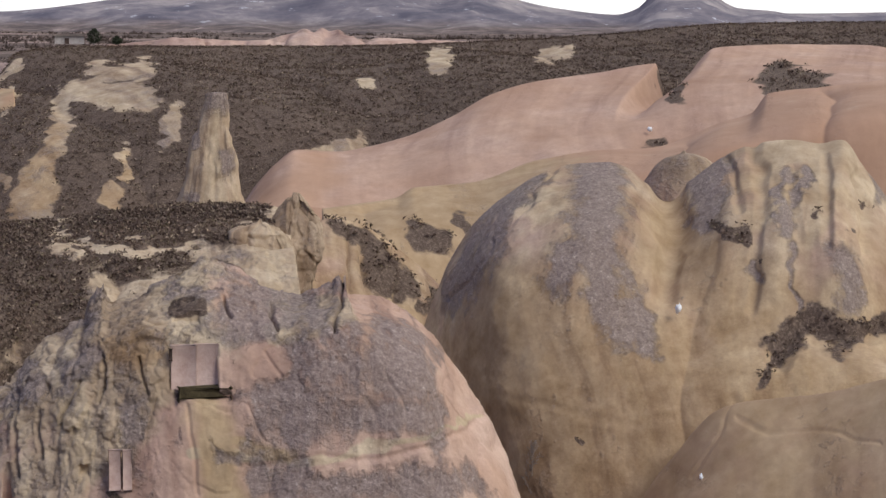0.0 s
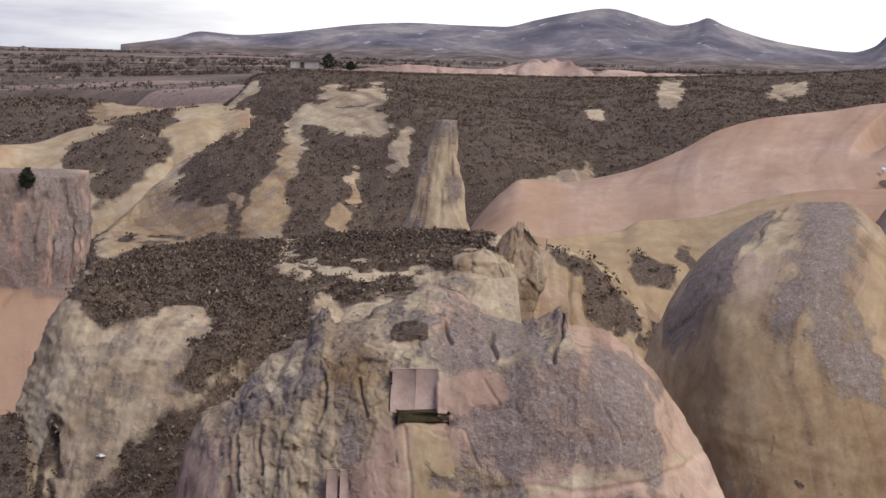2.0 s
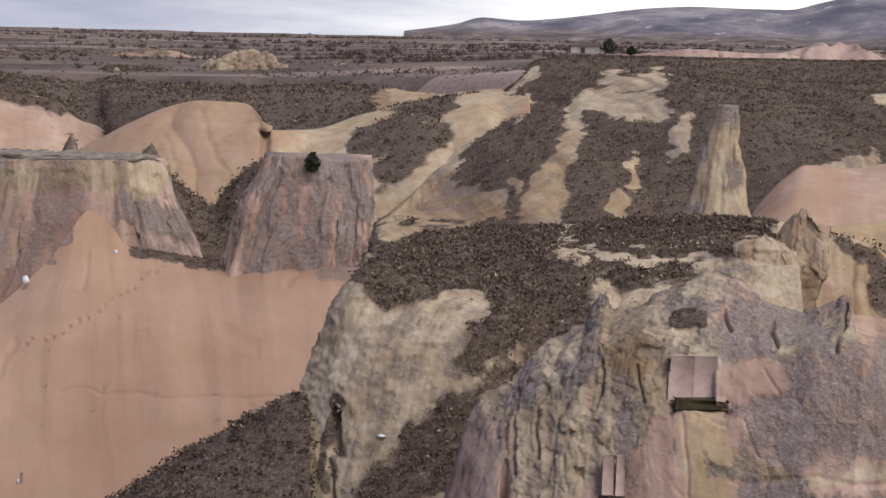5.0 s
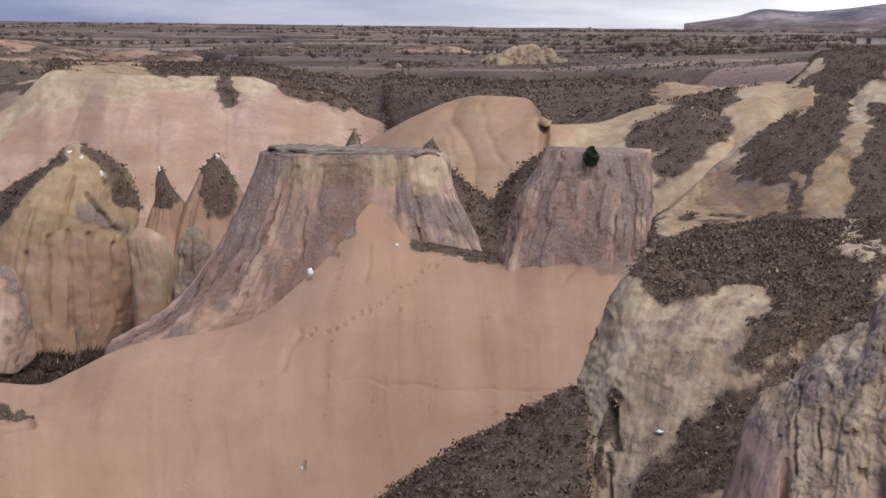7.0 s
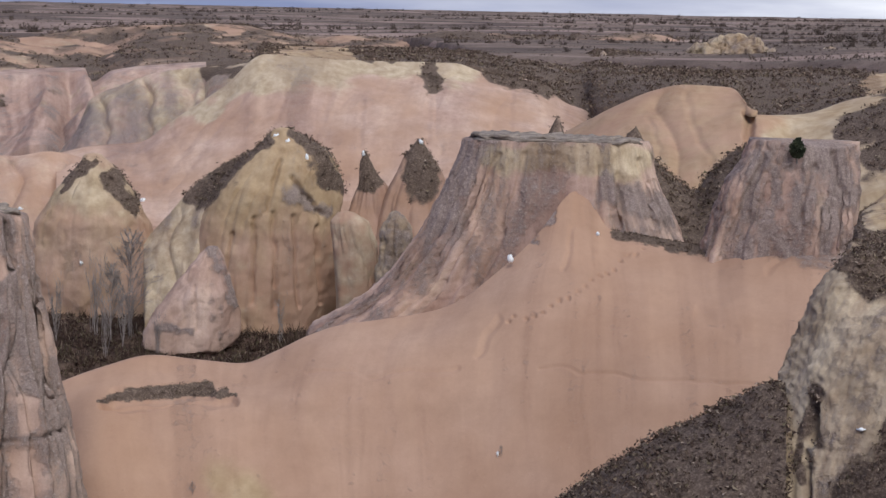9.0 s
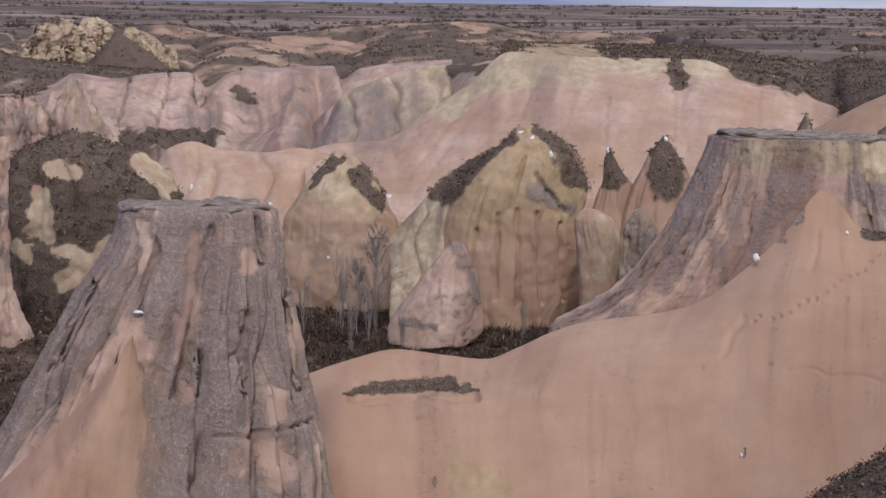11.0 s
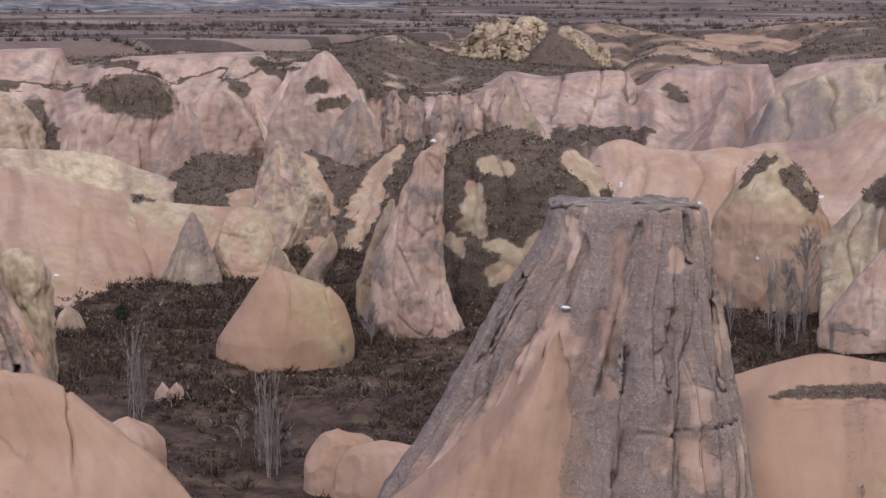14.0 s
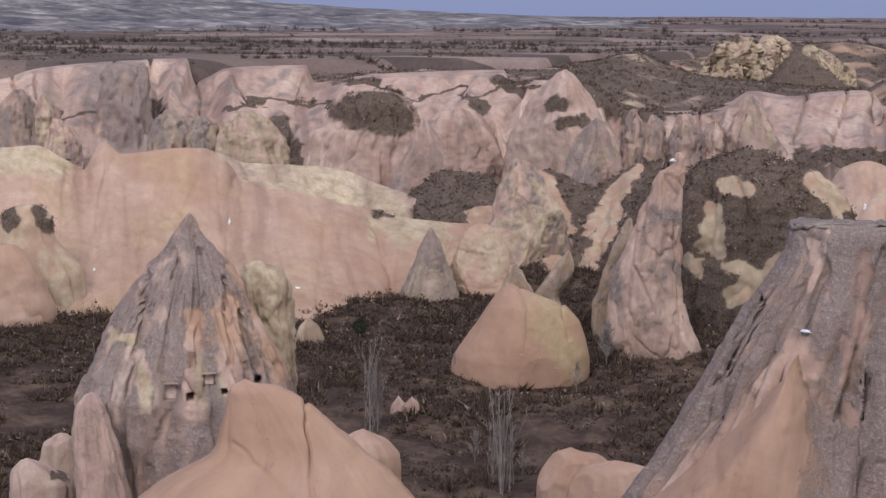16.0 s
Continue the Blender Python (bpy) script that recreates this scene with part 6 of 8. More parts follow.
landform("long_ridge", [ridge_crest, [(-265.11, 212.88, 18.01), (-256.29, 224.93, 18.5), (-246.73, 236.83, 18.04), (-236.42, 248.51, 17.45), (-227.78, 257.78, 16.53), (-218.07, 266.05, 14.61), (-210.91, 274.28, 13.55), (-204.01, 283.17, 12.49), (-197.13, 296.44, 12.29), (-190.93, 307.55, 8.4)], [(-238.45, 190.85, 3.32), (-234.33, 197.88, 3.41), (-227.35, 206.28, 3.41), (-226.06, 215.27, 3.73), (-212.15, 222.69, 3.46), (-199.3, 229.6, 3.25), (-194.11, 236.71, 3.37), (-191.09, 245.3, 3.66), (-188.48, 254.86, 4.02), (-187.33, 263.53, 4.4), (-185.45, 282.78, 5.29), (-184.06, 296.52, 5.94)]], 520, 170, back=22, flute=(14.0, 1.1), rough=((8.0, 0.8), (2.0, 0.15)),
    grooves=[(0.35, [(-216.44, 285.16, 6.27, -222.63, 280.36, 1.31, 0.66), (-254.31, 251.97, 31.38, -257.52, 248.69, 16.05, 1.11), (-246.59, 259.53, 31.29, -251.46, 254.81, 13.68, 1.11), (-241.82, 263.98, 30.15, -246.74, 259.39, 16.91, 1), (-237.36, 268, 27.9, -239.07, 266.48, 19.02, 1), (-260.28, 245.8, 30.38, -261.17, 244.85, 19.46, 1.11), (-222.02, 277.01, 19.25, -223.35, 275.93, 3.62, 1.1), (-209.3, 283.01, 15.17, -210.17, 282.37, 1.82, 0.98)])],
    cover=dict(a=patch(0.1, 0.4, 12, 0.3), o=patch(-0.3, 0.7, 8.0, 0.4), b=patch(-0.9, 0.55, 4, 0.7, [(-272.22, 232.51, 32.79, -261, 245.04, 31.49, 2.88), (-236.13, 269.09, 27.67, -219.96, 282.45, 23.37, 0.78), (-216.44, 285.16, 19.46, -205.63, 293.06, 16.68, 1.99)]), r=patch(-0.95, 0.5, 6.0, 0.3), g=patch(-1, 0.4, 2, 1, [(-211.6, 278.79, 7.47, -217.66, 274.09, 2.73, 0.54), (-213.75, 283.44, 20.91, -211.98, 284.76, 21.47, 1.54)])), scrub=1.0, size=0.6,
    label="long furrowed tan tuff ridge above the valley", category="ridge")
landform("pale_ledge", [[(-268.35, 296.63, 30.58), (-263.05, 301.69, 28.06), (-255.78, 308.34, 27.5), (-248.31, 314.84, 26.47), (-240.65, 321.18, 22.7), (-232.79, 327.35, 20.19), (-225.8, 332.59, 22.71)], [(-262.13, 291.47, 27.29), (-250.3, 301.69, 23.58), (-238.93, 310.77, 21.12), (-220.17, 324.33, 19.97)], [(-254.2, 282.46, 16.51), (-235.35, 298.35, 13.99), (-213.37, 314.44, 11.66)]], 150, 60, back=25, flute=(8.0, 0.8), rough=((6.0, 0.6), (2.0, 0.25)), cover=dict(b=patch(0.2, 0.6, 4), r=patch(-0.6, 0.6, 3)), label="pale pink tuff ledge behind the ridge", category="ledge")
landform("brush_gully", [[(-234.67, 321.45, 21.16), (-227.64, 326.47, 26.53), (-221.52, 330.65, 25.83), (-217.38, 333.39, 23.14), (-210.13, 338.01, 26.92), (-200.61, 343.74, 23.33), (-192.16, 348.54, 28.39), (-187.89, 350.86, 29.08)], [(-219.21, 304.26, 16.96), (-208.66, 311.58, 18.2), (-198.84, 317.94, 14.78), (-188.88, 323.96, 14.93), (-179.92, 329.02, 22.1)], [(-201.63, 279.95, 2.98), (-186.33, 288.09, 5.59), (-171.74, 294.95, 6.1), (-161, 299.46, 8.69)]], 170, 100, back=25, flute=(8.0, 1.0), rough=((6.0, 0.8), (2.0, 0.3)),
    cover=but(dict(g=patch(0.75, 0.4, 3.0), b=patch(-0.1, 0.5, 3), a=patch(0.4, 0.4, 4)), [(-183.44, 332.79, 28.06, -192.43, 327.67, 16.09, 1.5), (-179.49, 317.82, 19.63, -188.09, 312.8, 4.58, 1.69), (-186.83, 307.72, 11.9, -190.98, 305.17, 6.39, 1.23), (-206.99, 309.09, 17.95, -193.79, 317.53, 14.02, 2.8), (-203.24, 326.98, 25.61, -199.07, 329.54, 16.06, 1.8)]), scrub=0.9, size=0.7, label="brushy gully slope with cream ribs", category="slope", kind="structure")
rock("tuff_lump", [(-197.4, 310.58, 31.56, 1.14), (-197.19, 310.69, 30.3, 3.65), (-197.23, 310.63, 25.96, 5.59), (-196.78, 310.88, 20.22, 7.2), (-196.51, 310.99, 14.47, 9.73), (-197.14, 310.47, 8.68, 12.9)], sharp=True, depth=0.8, flute=(7, 0.08), rough=((5.0, 0.8), (1.5, 0.3)), crags=[((5.0, 6.0), 0.3, ())], chops=-4, floor=0, cover=dict(b=patch(0.0, 0.7, 3), r=patch(-0.35, 1.1, 1.8)), label="pitted pale tuff lump above the gully", category="tuff lump", group="tuff lumps")
rock("tuff_lump", [(-190.27, 285.38, 20.7, 1.23), (-190.75, 285.05, 19.4, 3.31), (-190.62, 285.11, 15.31, 5.35), (-190.71, 285.01, 10.99, 7.02), (-190.7, 284.95, 6.66, 9.12), (-190.64, 284.9, 3.41, 11.82)], sharp=True, depth=0.8, flute=(6, 0.06), rough=((4.0, 0.6), (1.5, 0.2)), crags=[((5.0, 6.0), 0.3, ())], chops=-4, floor=0, cover=dict(b=patch(-0.1, 0.6, 4), a=patch(0.2, 0.5, 4)), label="rounded pale tuff lump above the valley floor", category="tuff lump", group="tuff lumps")
rock("tuff_lump", [(-194.54, 273.96, 20.92, 0.63), (-194.43, 274.02, 17.22, 2.2), (-194.61, 273.86, 10.87, 4.78), (-194.83, 273.66, 4.49, 7.11)], sharp=True, depth=0.8, flute=(6, 0.08), rough=((4.0, 0.5), (1.2, 0.3)), floor=0, cover=dict(b=patch(0.1, 0.6, 3), r=patch(0, 0.7, 2, 0.5)), label="pointed grey-streaked tuff lump", category="tuff lump", group="tuff lumps")
rock("tuff_lump", [(-154.53, 257.14, 21.54, 0.46), (-154.98, 256.87, 19.18, 1.58), (-156.39, 256.01, 16.32, 2.14), (-157.6, 255.27, 13.94, 2.09)], depth=0.8, sharp=True, nth=80, nz=70, flute=(6, 0.1), rough=((3.0, 0.4), (1.0, 0.2)), chops=3, floor=0, cover=dict(b=patch(0.3, 0.6, 2), r=patch(-0.5, 0.9, 1.5)), label="leaning pale tuff fin in the brush", category="tuff lump", group="tuff lumps")
rock("tuff_lump", [(-148.52, 266.39, 26.49, 0.47), (-149.2, 266.01, 22.48, 1.51), (-150.61, 265.22, 17.67, 1.7), (-151.94, 264.46, 12.84, 1.79)], depth=0.8, sharp=True, nth=80, nz=70, flute=(6, 0.1), rough=((3.0, 0.4), (1.0, 0.2)), chops=3, floor=0, cover=dict(b=patch(0.3, 0.6, 2), r=patch(-0.5, 0.9, 1.5)), label="narrow cream tuff rib in the brush", category="tuff lump", group="tuff lumps")
rock("tuff_lump", [(-160.04, 249.01, 19.62, 0.46), (-159.83, 249.14, 17.76, 1.6), (-159.61, 249.28, 14.96, 2.75)], depth=0.8, sharp=True, nth=80, nz=70, flute=(6, 0.1), rough=((3.0, 0.4), (1.0, 0.2)), chops=3, floor=0, cover=dict(b=patch(0.3, 0.6, 2), r=patch(-0.5, 0.9, 1.5)), label="low pale tuff rib above the valley floor", category="tuff lump", group="tuff lumps")
rock("grey_cone", [(-248.93, 350.62, 36.62, 0.66), (-249.25, 350.38, 34.49, 2.39), (-249.99, 349.84, 29.43, 4.13), (-250.88, 349.18, 24.08, 5.27), (-251.88, 348.43, 18.05, 7.35)], depth=0.8, sharp=True, flute=(7, 0.08), rough=((5.0, 0.6), (1.5, 0.2)), chops=-3, floor=10, cover=dict(r=patch(-0.2, 1.1, 2.2, 0.25)), label="grey tuff cone before the far cliffs", category="tuff cone", group="tuff cones")
rock("scrub_hump", [(-292.54, 380.54, 41.82, 2.96), (-291.33, 381.4, 39.91, 8.13), (-290.4, 382.02, 36.22, 11.47), (-290.26, 382.08, 31.04, 12.82), (-290.77, 381.65, 30, 13.94), (-291.98, 380.68, 24.35, 15.07), (-292.39, 380.35, 19.14, 15.61)], depth=0.7, nth=200, flute=(17, 0.10), rough=((6.0, 0.7), (2.0, 0.3)), floor=10, cover=dict(g=patch(-1, 0.4, 4, 1, [(-289.89, 369.95, 35.24, -278.33, 378.72, 34.56, 4.36), (-288.74, 370.85, 38.14, -280.67, 376.99, 37.45, 3.2)])), scrub=0.5, size=0.9, label="scrub-capped pink tuff hump with eroded columns", category="tuff hump")
rock("tuff_peak", [(-240.85, 394.25, 46.72, 1.77), (-240.81, 394.25, 44.45, 4.61), (-240.43, 394.42, 38.78, 8.53), (-240.01, 394.57, 31.67, 12.45), (-239.88, 394.55, 23.1, 15.33)], depth=0.8, sharp=True, flute=(9, 0.08), rough=((8.0, 1.0), (2.0, 0.3)), chops=-5, floor=10, cover=dict(b=patch(-0.4, 0.6, 5), r=patch(-0.6, 0.9, 3), g=patch(-1, 0.5, 3, 1, [(-237.4, 388.15, 38.39, -235.6, 389.25, 37.71, 1.97), (-235.56, 389.28, 33.79, -231.95, 391.44, 33.26, 1.69)])), scrub=0.5, size=0.9, label="pale pink pointed tuff peak", category="tuff peak")
rock("cave_rock", [(-203.26, 350.3, 37.73, 1.24), (-203.66, 350.05, 35.86, 3.24), (-204.42, 349.58, 33.35, 5.42), (-204.18, 349.71, 27.72, 6.24), (-204.22, 349.68, 22.06, 6.37), (-204.85, 349.31, 17.01, 6.57)], depth=0.7, flute=(11, 0.14), rough=((5.0, 0.8), (1.5, 0.3)), chops=-3, floor=10, cover=dict(r=patch(-0.1, 1.1, 2.4, 0.4), b=patch(0, 0.5, 3)), label="grey tuff knob with a dark cave mouth", category="rock")
cliff_crest = [(-436.72, 342.49, 39.54), (-417, 367.61, 40.67), (-410.64, 375.11, 43.3), (-400.8, 386.19, 44.94), (-389.4, 398.32, 45.94), (-379.94, 407.85, 46.28), (-378.2, 409.55, 39.16), (-375.14, 412.51, 40.85), (-371.44, 416.03, 43.23), (-353.72, 432.01, 44.11), (-351.4, 434.01, 39.15), (-340.57, 443.03, 41.24), (-327.03, 453.67, 41.97), (-306.08, 468.87, 42.77), (-303.92, 470.35, 39)] + [(-287.99, 462.69, 39.95), (-277.55, 471.36, 39.64), (-269.47, 477.74, 32.44), (-255.9, 487.97, 30.8), (-243.55, 496.76, 33.39), (-238.06, 500.52, 36.8), (-228.2, 507.01, 35.19), (-219.76, 512.36, 36.6), (-209.82, 518.4, 37.19), (-205.4, 520.97, 32.87)] + [(-207.84, 520, 36.91), (-204.87, 521.65, 32.29), (-198.04, 525.34, 37.26), (-187.29, 530.9, 38.67), (-170.02, 539.22, 39.44), (-168.09, 540.1, 34.94), (-162.02, 542.82, 38.79), (-149.07, 548.34, 40.62), (-135.94, 553.55, 41.77)]
cliff_mid = [(-417.27, 326.78, 29.52), (-398.16, 350.69, 32.34), (-377.11, 374.05, 33.73), (-354.22, 396.58, 33.61), (-329.61, 417.99, 31.96), (-290.01, 447.41, 33.76), (-262.12, 464.96, 25.79), (-229.31, 482.72, 27.87), (-200.45, 496.03, 29.18)] + [(-196.66, 502.92, 27.52), (-163.11, 517.46, 29.27), (-129.86, 529.3, 32.85)]
cliff_foot = [(-393.95, 307.91, 16.41), (-375.89, 330.57, 18.83), (-345.39, 363.49, 18.25), (-311.05, 394.37, 16.44), (-273.53, 422.28, 18.11), (-240.5, 442.73, 16.92), (-206.61, 460.3, 19.08), (-184.72, 470, 19.57)] + [(-186.51, 476.82, 19.45), (-154.35, 489.79, 19.8), (-122.54, 500.21, 20.01)]
landform("far_cliffs", [cliff_crest, cliff_mid, cliff_foot], 900, 150, back=40, flute=(11.0, 4.0, 1), rough=((12.0, 0.7), (3.0, 0.25)), drop=0.0, floor=5,
    grooves=[(2.2, [(-333.72, 345.01, 46.44, -335.19, 343.58, 34.78, 0.8), (-335.19, 343.58, 34.78, -336.04, 342.75, 24.23, 0.8), (-340.17, 338.65, 46.44, -341.79, 337.01, 37.73, 0.6), (-325.65, 352.63, 42.06, -324.97, 353.26, 34.73, 0.5), (-319.18, 358.51, 42.06, -315.38, 361.85, 34.71, 0.5), (-306.44, 369.45, 29.53, -307.38, 368.67, 22.56, 1.2), (-292.56, 380.53, 37.69, -290.21, 382.33, 34.74, 0.5), (-264.78, 400.36, 30.43, -261.61, 402.44, 21.53, 0.9), (-354.46, 323.66, 42.14, -354.1, 324.06, 34.92, 0.6), (-358.23, 319.49, 42.16, -357.48, 320.32, 30.62, 0.5), (-235.83, 418.07, 35.15, -236.32, 417.79, 24.79, 0.7), (-231.97, 420.23, 33.72, -232.06, 420.18, 23.37, 0.5), (-228.09, 422.34, 33.03, -227.93, 422.43, 23.43, 0.5), (-217.79, 427.75, 35.37, -218.63, 427.32, 25.06, 0.6), (-191.88, 439.98, 40.84, -196.7, 437.85, 25.47, 0.6), (-183.95, 443.36, 37.34, -187.53, 441.85, 25.66, 0.5)]), (1.2, [(-350.74, 327.69, 34.02, -327.33, 351.08, 34.3, 0.45), (-316.48, 360.89, 35.3, -299.55, 375.06, 36.34, 0.45), (-270.99, 396.19, 39.43, -253.65, 407.51, 40.44, 0.45), (-196.69, 437.85, 25.18, -186.2, 442.41, 24.82, 0.4)])],
    cover=dict(r=patch(-0.5, 1.2, 3.5, 0.25, [(-370.16, 365.21, 43.73, -364.85, 370.52, 27.92, 8.05)]), b=patch(-0.6, 1.0, 5), g=patch(-0.7, 0.85, 6, 1, [(-272.55, 466.17, 38.59, -258.06, 474.34, 32.12, 5.01), (-258.2, 474.27, 40.38, -243.56, 481.95, 33.95, 4.35), (-335.64, 397.17, 26.19, -332, 400.22, 19.75, 3.86), (-363.11, 372.22, 32.66, -360.29, 374.95, 33.44, 1.61), (-206.1, 466.5, 20.25, -186.59, 474.64, 20.4, 2.53), (-387.82, 353.87, 31.93, -373.87, 368.57, 31.81, 0.57), (-353.06, 395.28, 33.54, -330.73, 414.15, 34.69, 0.57), (-312.55, 428.03, 35.73, -281.42, 449.11, 38.05, 0.57), (-334.36, 424.03, 39.86, -321.14, 434.13, 38.25, 1.67), (-297.83, 438.4, 34.67, -295.11, 440.24, 33.87, 1.97), (-204.51, 483.53, 22.76, -189.74, 489.51, 22.31, 1.46), (-185.21, 491.24, 32.48, -179.2, 493.47, 30.91, 1.46), (-299.3, 455.46, 39.87, -293.65, 459.12, 38.24, 2.02)])), scrub=0.2, size=1.0,
    label="pale pink furrowed cliffs below the plateau rim", category="cliffs", kind="structure")

landform("salmon_spur", [[(-72.74, 124.28, 16.02), (-71.07, 125.05, 18.65), (-67.29, 126.69, 22.25), (-62.64, 128.54, 27.13), (-59.69, 129.61, 30.58), (-58.22, 130.12, 32.6), (-58.28, 132.77, 33.85), (-58.37, 134.91, 34.07), (-57.44, 137.48, 33.17), (-55.89, 138.12, 30.12), (-55.02, 137.39, 26.53), (-54.38, 136.57, 22.96), (-53.89, 135.69, 15.58)], [(-69.84, 120.18, 16.17), (-64.67, 122.72, 21.23), (-60.66, 124.51, 24.92), (-57.33, 127.72, 28.22), (-56.51, 131.36, 28.96), (-54.77, 133.18, 25.54), (-52.62, 131.89, 16.79)], [(-67.46, 116.93, 14.74), (-59.71, 122.71, 16.48), (-51.1, 128.19, 15.28)]], 200, 130, back=5, flute=(9.0, 0.3), rough=((6.0, 0.3), (1.2, 0.05)),
    cover=dict(a=patch(0.35, 0.4, 6.0), r=patch(-1, 0.6, 1.6, 0.3, [(-54.73, 131.03, 33.3, -53.5, 131.54, 19.56, 1.76)])), label="smooth salmon spur at the dark table rock's foot", category="spur")
landform("scrub_bank", [[(-5.62, 111.86, 28.45), (-3.49, 111.66, 30.57), (-1.38, 111.42, 32.25), (0.72, 111.14, 33.78), (2.45, 110.88, 34.94), (4.17, 110.59, 35.92), (5.89, 110.27, 36.89), (7.58, 109.93, 38.04), (8.94, 109.64, 38.12)], [(-4.63, 105.9, 28.76), (0.71, 105.6, 32.7), (8.61, 104.65, 35.41)], [(-4.04, 99.92, 28.23), (0.73, 100, 29.91), (8.34, 99.65, 30.11)]], 140, 70, back=6, rough=((4.0, 0.3), (1.0, 0.15)), cover=dict(g=patch(0.8, 0.3, 2.0)), label="scrub-covered bank at the bluff's foot", category="bank", kind="structure", scrub=5.0, size=0.4)
rock("tuff_boulder", [(-108.75, 181.98, 9.14, 0.67), (-108.1, 182.35, 8.48, 2.74), (-107.85, 182.47, 7.19, 4.01), (-108.05, 182.34, 5.47, 4.61), (-108.38, 182.15, 3.4, 4.35)], depth=0.7, flute=(5, 0.05), chops=4, rough=((4.0, 0.3),), floor=0, cover=dict(a=patch(0.1, 0.4, 4)), label="rounded salmon boulder on the valley floor", category="boulder", group="boulders")
rock("tuff_boulder", [(-101.17, 179.44, 9.25, 1.29), (-101.15, 179.42, 8.46, 3.88), (-101.11, 179.4, 6.81, 5.18), (-101.07, 179.4, 4.48, 5.83)], depth=0.6, flute=(5, 0.05), chops=4, rough=((4.0, 0.3),), floor=0, cover=dict(a=patch(0.2, 0.4, 4)), label="low salmon boulder against the spur", category="boulder", group="boulders")
rock("tuff_boulder", [(-163.9, 152.68, 8.85, 0.85), (-164, 152.56, 7.79, 2.07), (-163.93, 152.63, 6.02, 2.54), (-164.08, 152.46, 3.19, 3.06)], depth=0.8, flute=(5, 0.1), chops=3, floor=0, cover=dict(b=patch(-0.3, 0.5, 3)), label="ribbed pink boulder beside the cone", category="boulder", group="boulders")
rock("tuff_boulder", [(-160.73, 144.29, 7.79, 0.81), (-160.37, 144.68, 6.75, 2.21), (-159.59, 145.52, 4.98, 3.65), (-159.57, 145.52, 2.58, 3.92)], depth=0.8, flute=(7, 0.14), floor=0, cover=dict(b=patch(-0.3, 0.5, 3), g=patch(-1, 0.4, 1.5, 1, [(-157.43, 144.95, 6.11, -155.67, 146.85, 5.64, 0.53)])), label="low ribbed pink boulder with moss", category="boulder", group="boulders")
rock("tuff_boulder", [(-152.46, 206.89, 5.79, 0.24), (-152.4, 206.94, 4.96, 0.81), (-152.46, 206.89, 4.22, 1.05), (-152.52, 206.84, 3.64, 1.05)], depth=0.8, power=2.0, sharp=True, nth=60, nz=40, flute=(4, 0.0), rough=((1.5, 0.2),), chops=4, floor=1, cover=dict(b=patch(-0.1, 0.4, 2)), label="small pale boulder lying in the scrub", category="boulder", group="boulders")
rock("tuff_boulder", [(-150.27, 207.25, 5.75, 0.28), (-150.27, 207.25, 5.18, 0.93), (-150.3, 207.23, 4.68, 1.21), (-150.4, 207.16, 4.02, 1.17)], depth=0.8, power=2.0, sharp=True, nth=60, nz=40, flute=(4, 0.0), rough=((1.5, 0.2),), chops=4, floor=1, cover=dict(b=patch(-0.1, 0.4, 2)), label="small pale boulder lying in the scrub", category="boulder", group="boulders")
rock("tuff_lump", [(-189.85, 232.29, 9.9, 0.47), (-189.7, 232.4, 8.56, 1.78), (-189.64, 232.45, 6.18, 2.44), (-189.86, 232.27, 4.28, 2.34)], depth=0.8, nth=80, nz=60, flute=(5, 0.1), chops=4, floor=3, cover=dict(b=patch(0.2, 0.4, 2)), label="pale broken tuff lump at the ridge foot", category="tuff lump", group="tuff lumps")
rock("tuff_lump", [(-185.05, 225.88, 6.04, 0.59), (-184.95, 225.96, 4.83, 1.37), (-185.13, 225.81, 2.97, 1.42)], depth=0.8, nth=70, nz=40, flute=(5, 0.1), chops=4, floor=3, cover=dict(b=patch(0.2, 0.4, 2)), label="small broken tuff lump at the ridge foot", category="tuff lump", group="tuff lumps")
rock("tuff_hump", [(-238.54, 210.28, 20.69, 1.64), (-238.55, 210.23, 18.36, 4.46), (-238.68, 210.02, 13.5, 7.14), (-238.41, 210.27, 8.6, 8.57), (-238.78, 209.86, 5.47, 8.1)], depth=0.6, flute=(5, 0.1), rough=((5.0, 0.5),), floor=3, cover=dict(a=patch(0.2, 0.4, 5)), label="smooth tan tuff hump beside the ridge", category="tuff hump")
rock("tuff_hump", [(-244.67, 221.43, 26.37, 1.95), (-244.77, 221.29, 24.76, 4.25), (-245.2, 220.78, 20.75, 5.62), (-244.08, 221.92, 14.64, 8.83), (-244.17, 221.77, 6.5, 9.84)], depth=0.6, flute=(7, 0.12), rough=((5.0, 0.5),), floor=3, cover=dict(a=patch(0.3, 0.4, 5), b=patch(0, 0.4, 4), g=patch(-1, 0.4, 2, 1, [(-237.35, 217.6, 26.07, -236.36, 218.67, 22.59, 1.4), (-241.3, 213.21, 25.69, -241.04, 213.51, 22.74, 1.4)])), scrub=1.0, size=0.6, label="ochre tuff hump with scrub tufts", category="tuff hump")
rock("far_rock", [(30.47, 559.17, 55.41, 0.6), (25.69, 559.41, 53.45, 7.0), (23.31, 559.51, 50.84, 11.5), (23.17, 559.52, 47.92, 14.5), (23.37, 559.51, 44.49, 16.5)], depth=0.5, sharp=True, nth=220, flute=(13, 0.22), rough=((6.0, 1.2), (2.0, 0.5)), crags=[((4.0, 7.0), 1.2, ())], floor=30, cover=dict(b=patch(0.5, 0.6, 6), o=patch(-0.3, 0.5, 5), r=patch(-0.2, 0.8, 3)), label="jagged yellow tuff rock standing on the plateau", category="rock")
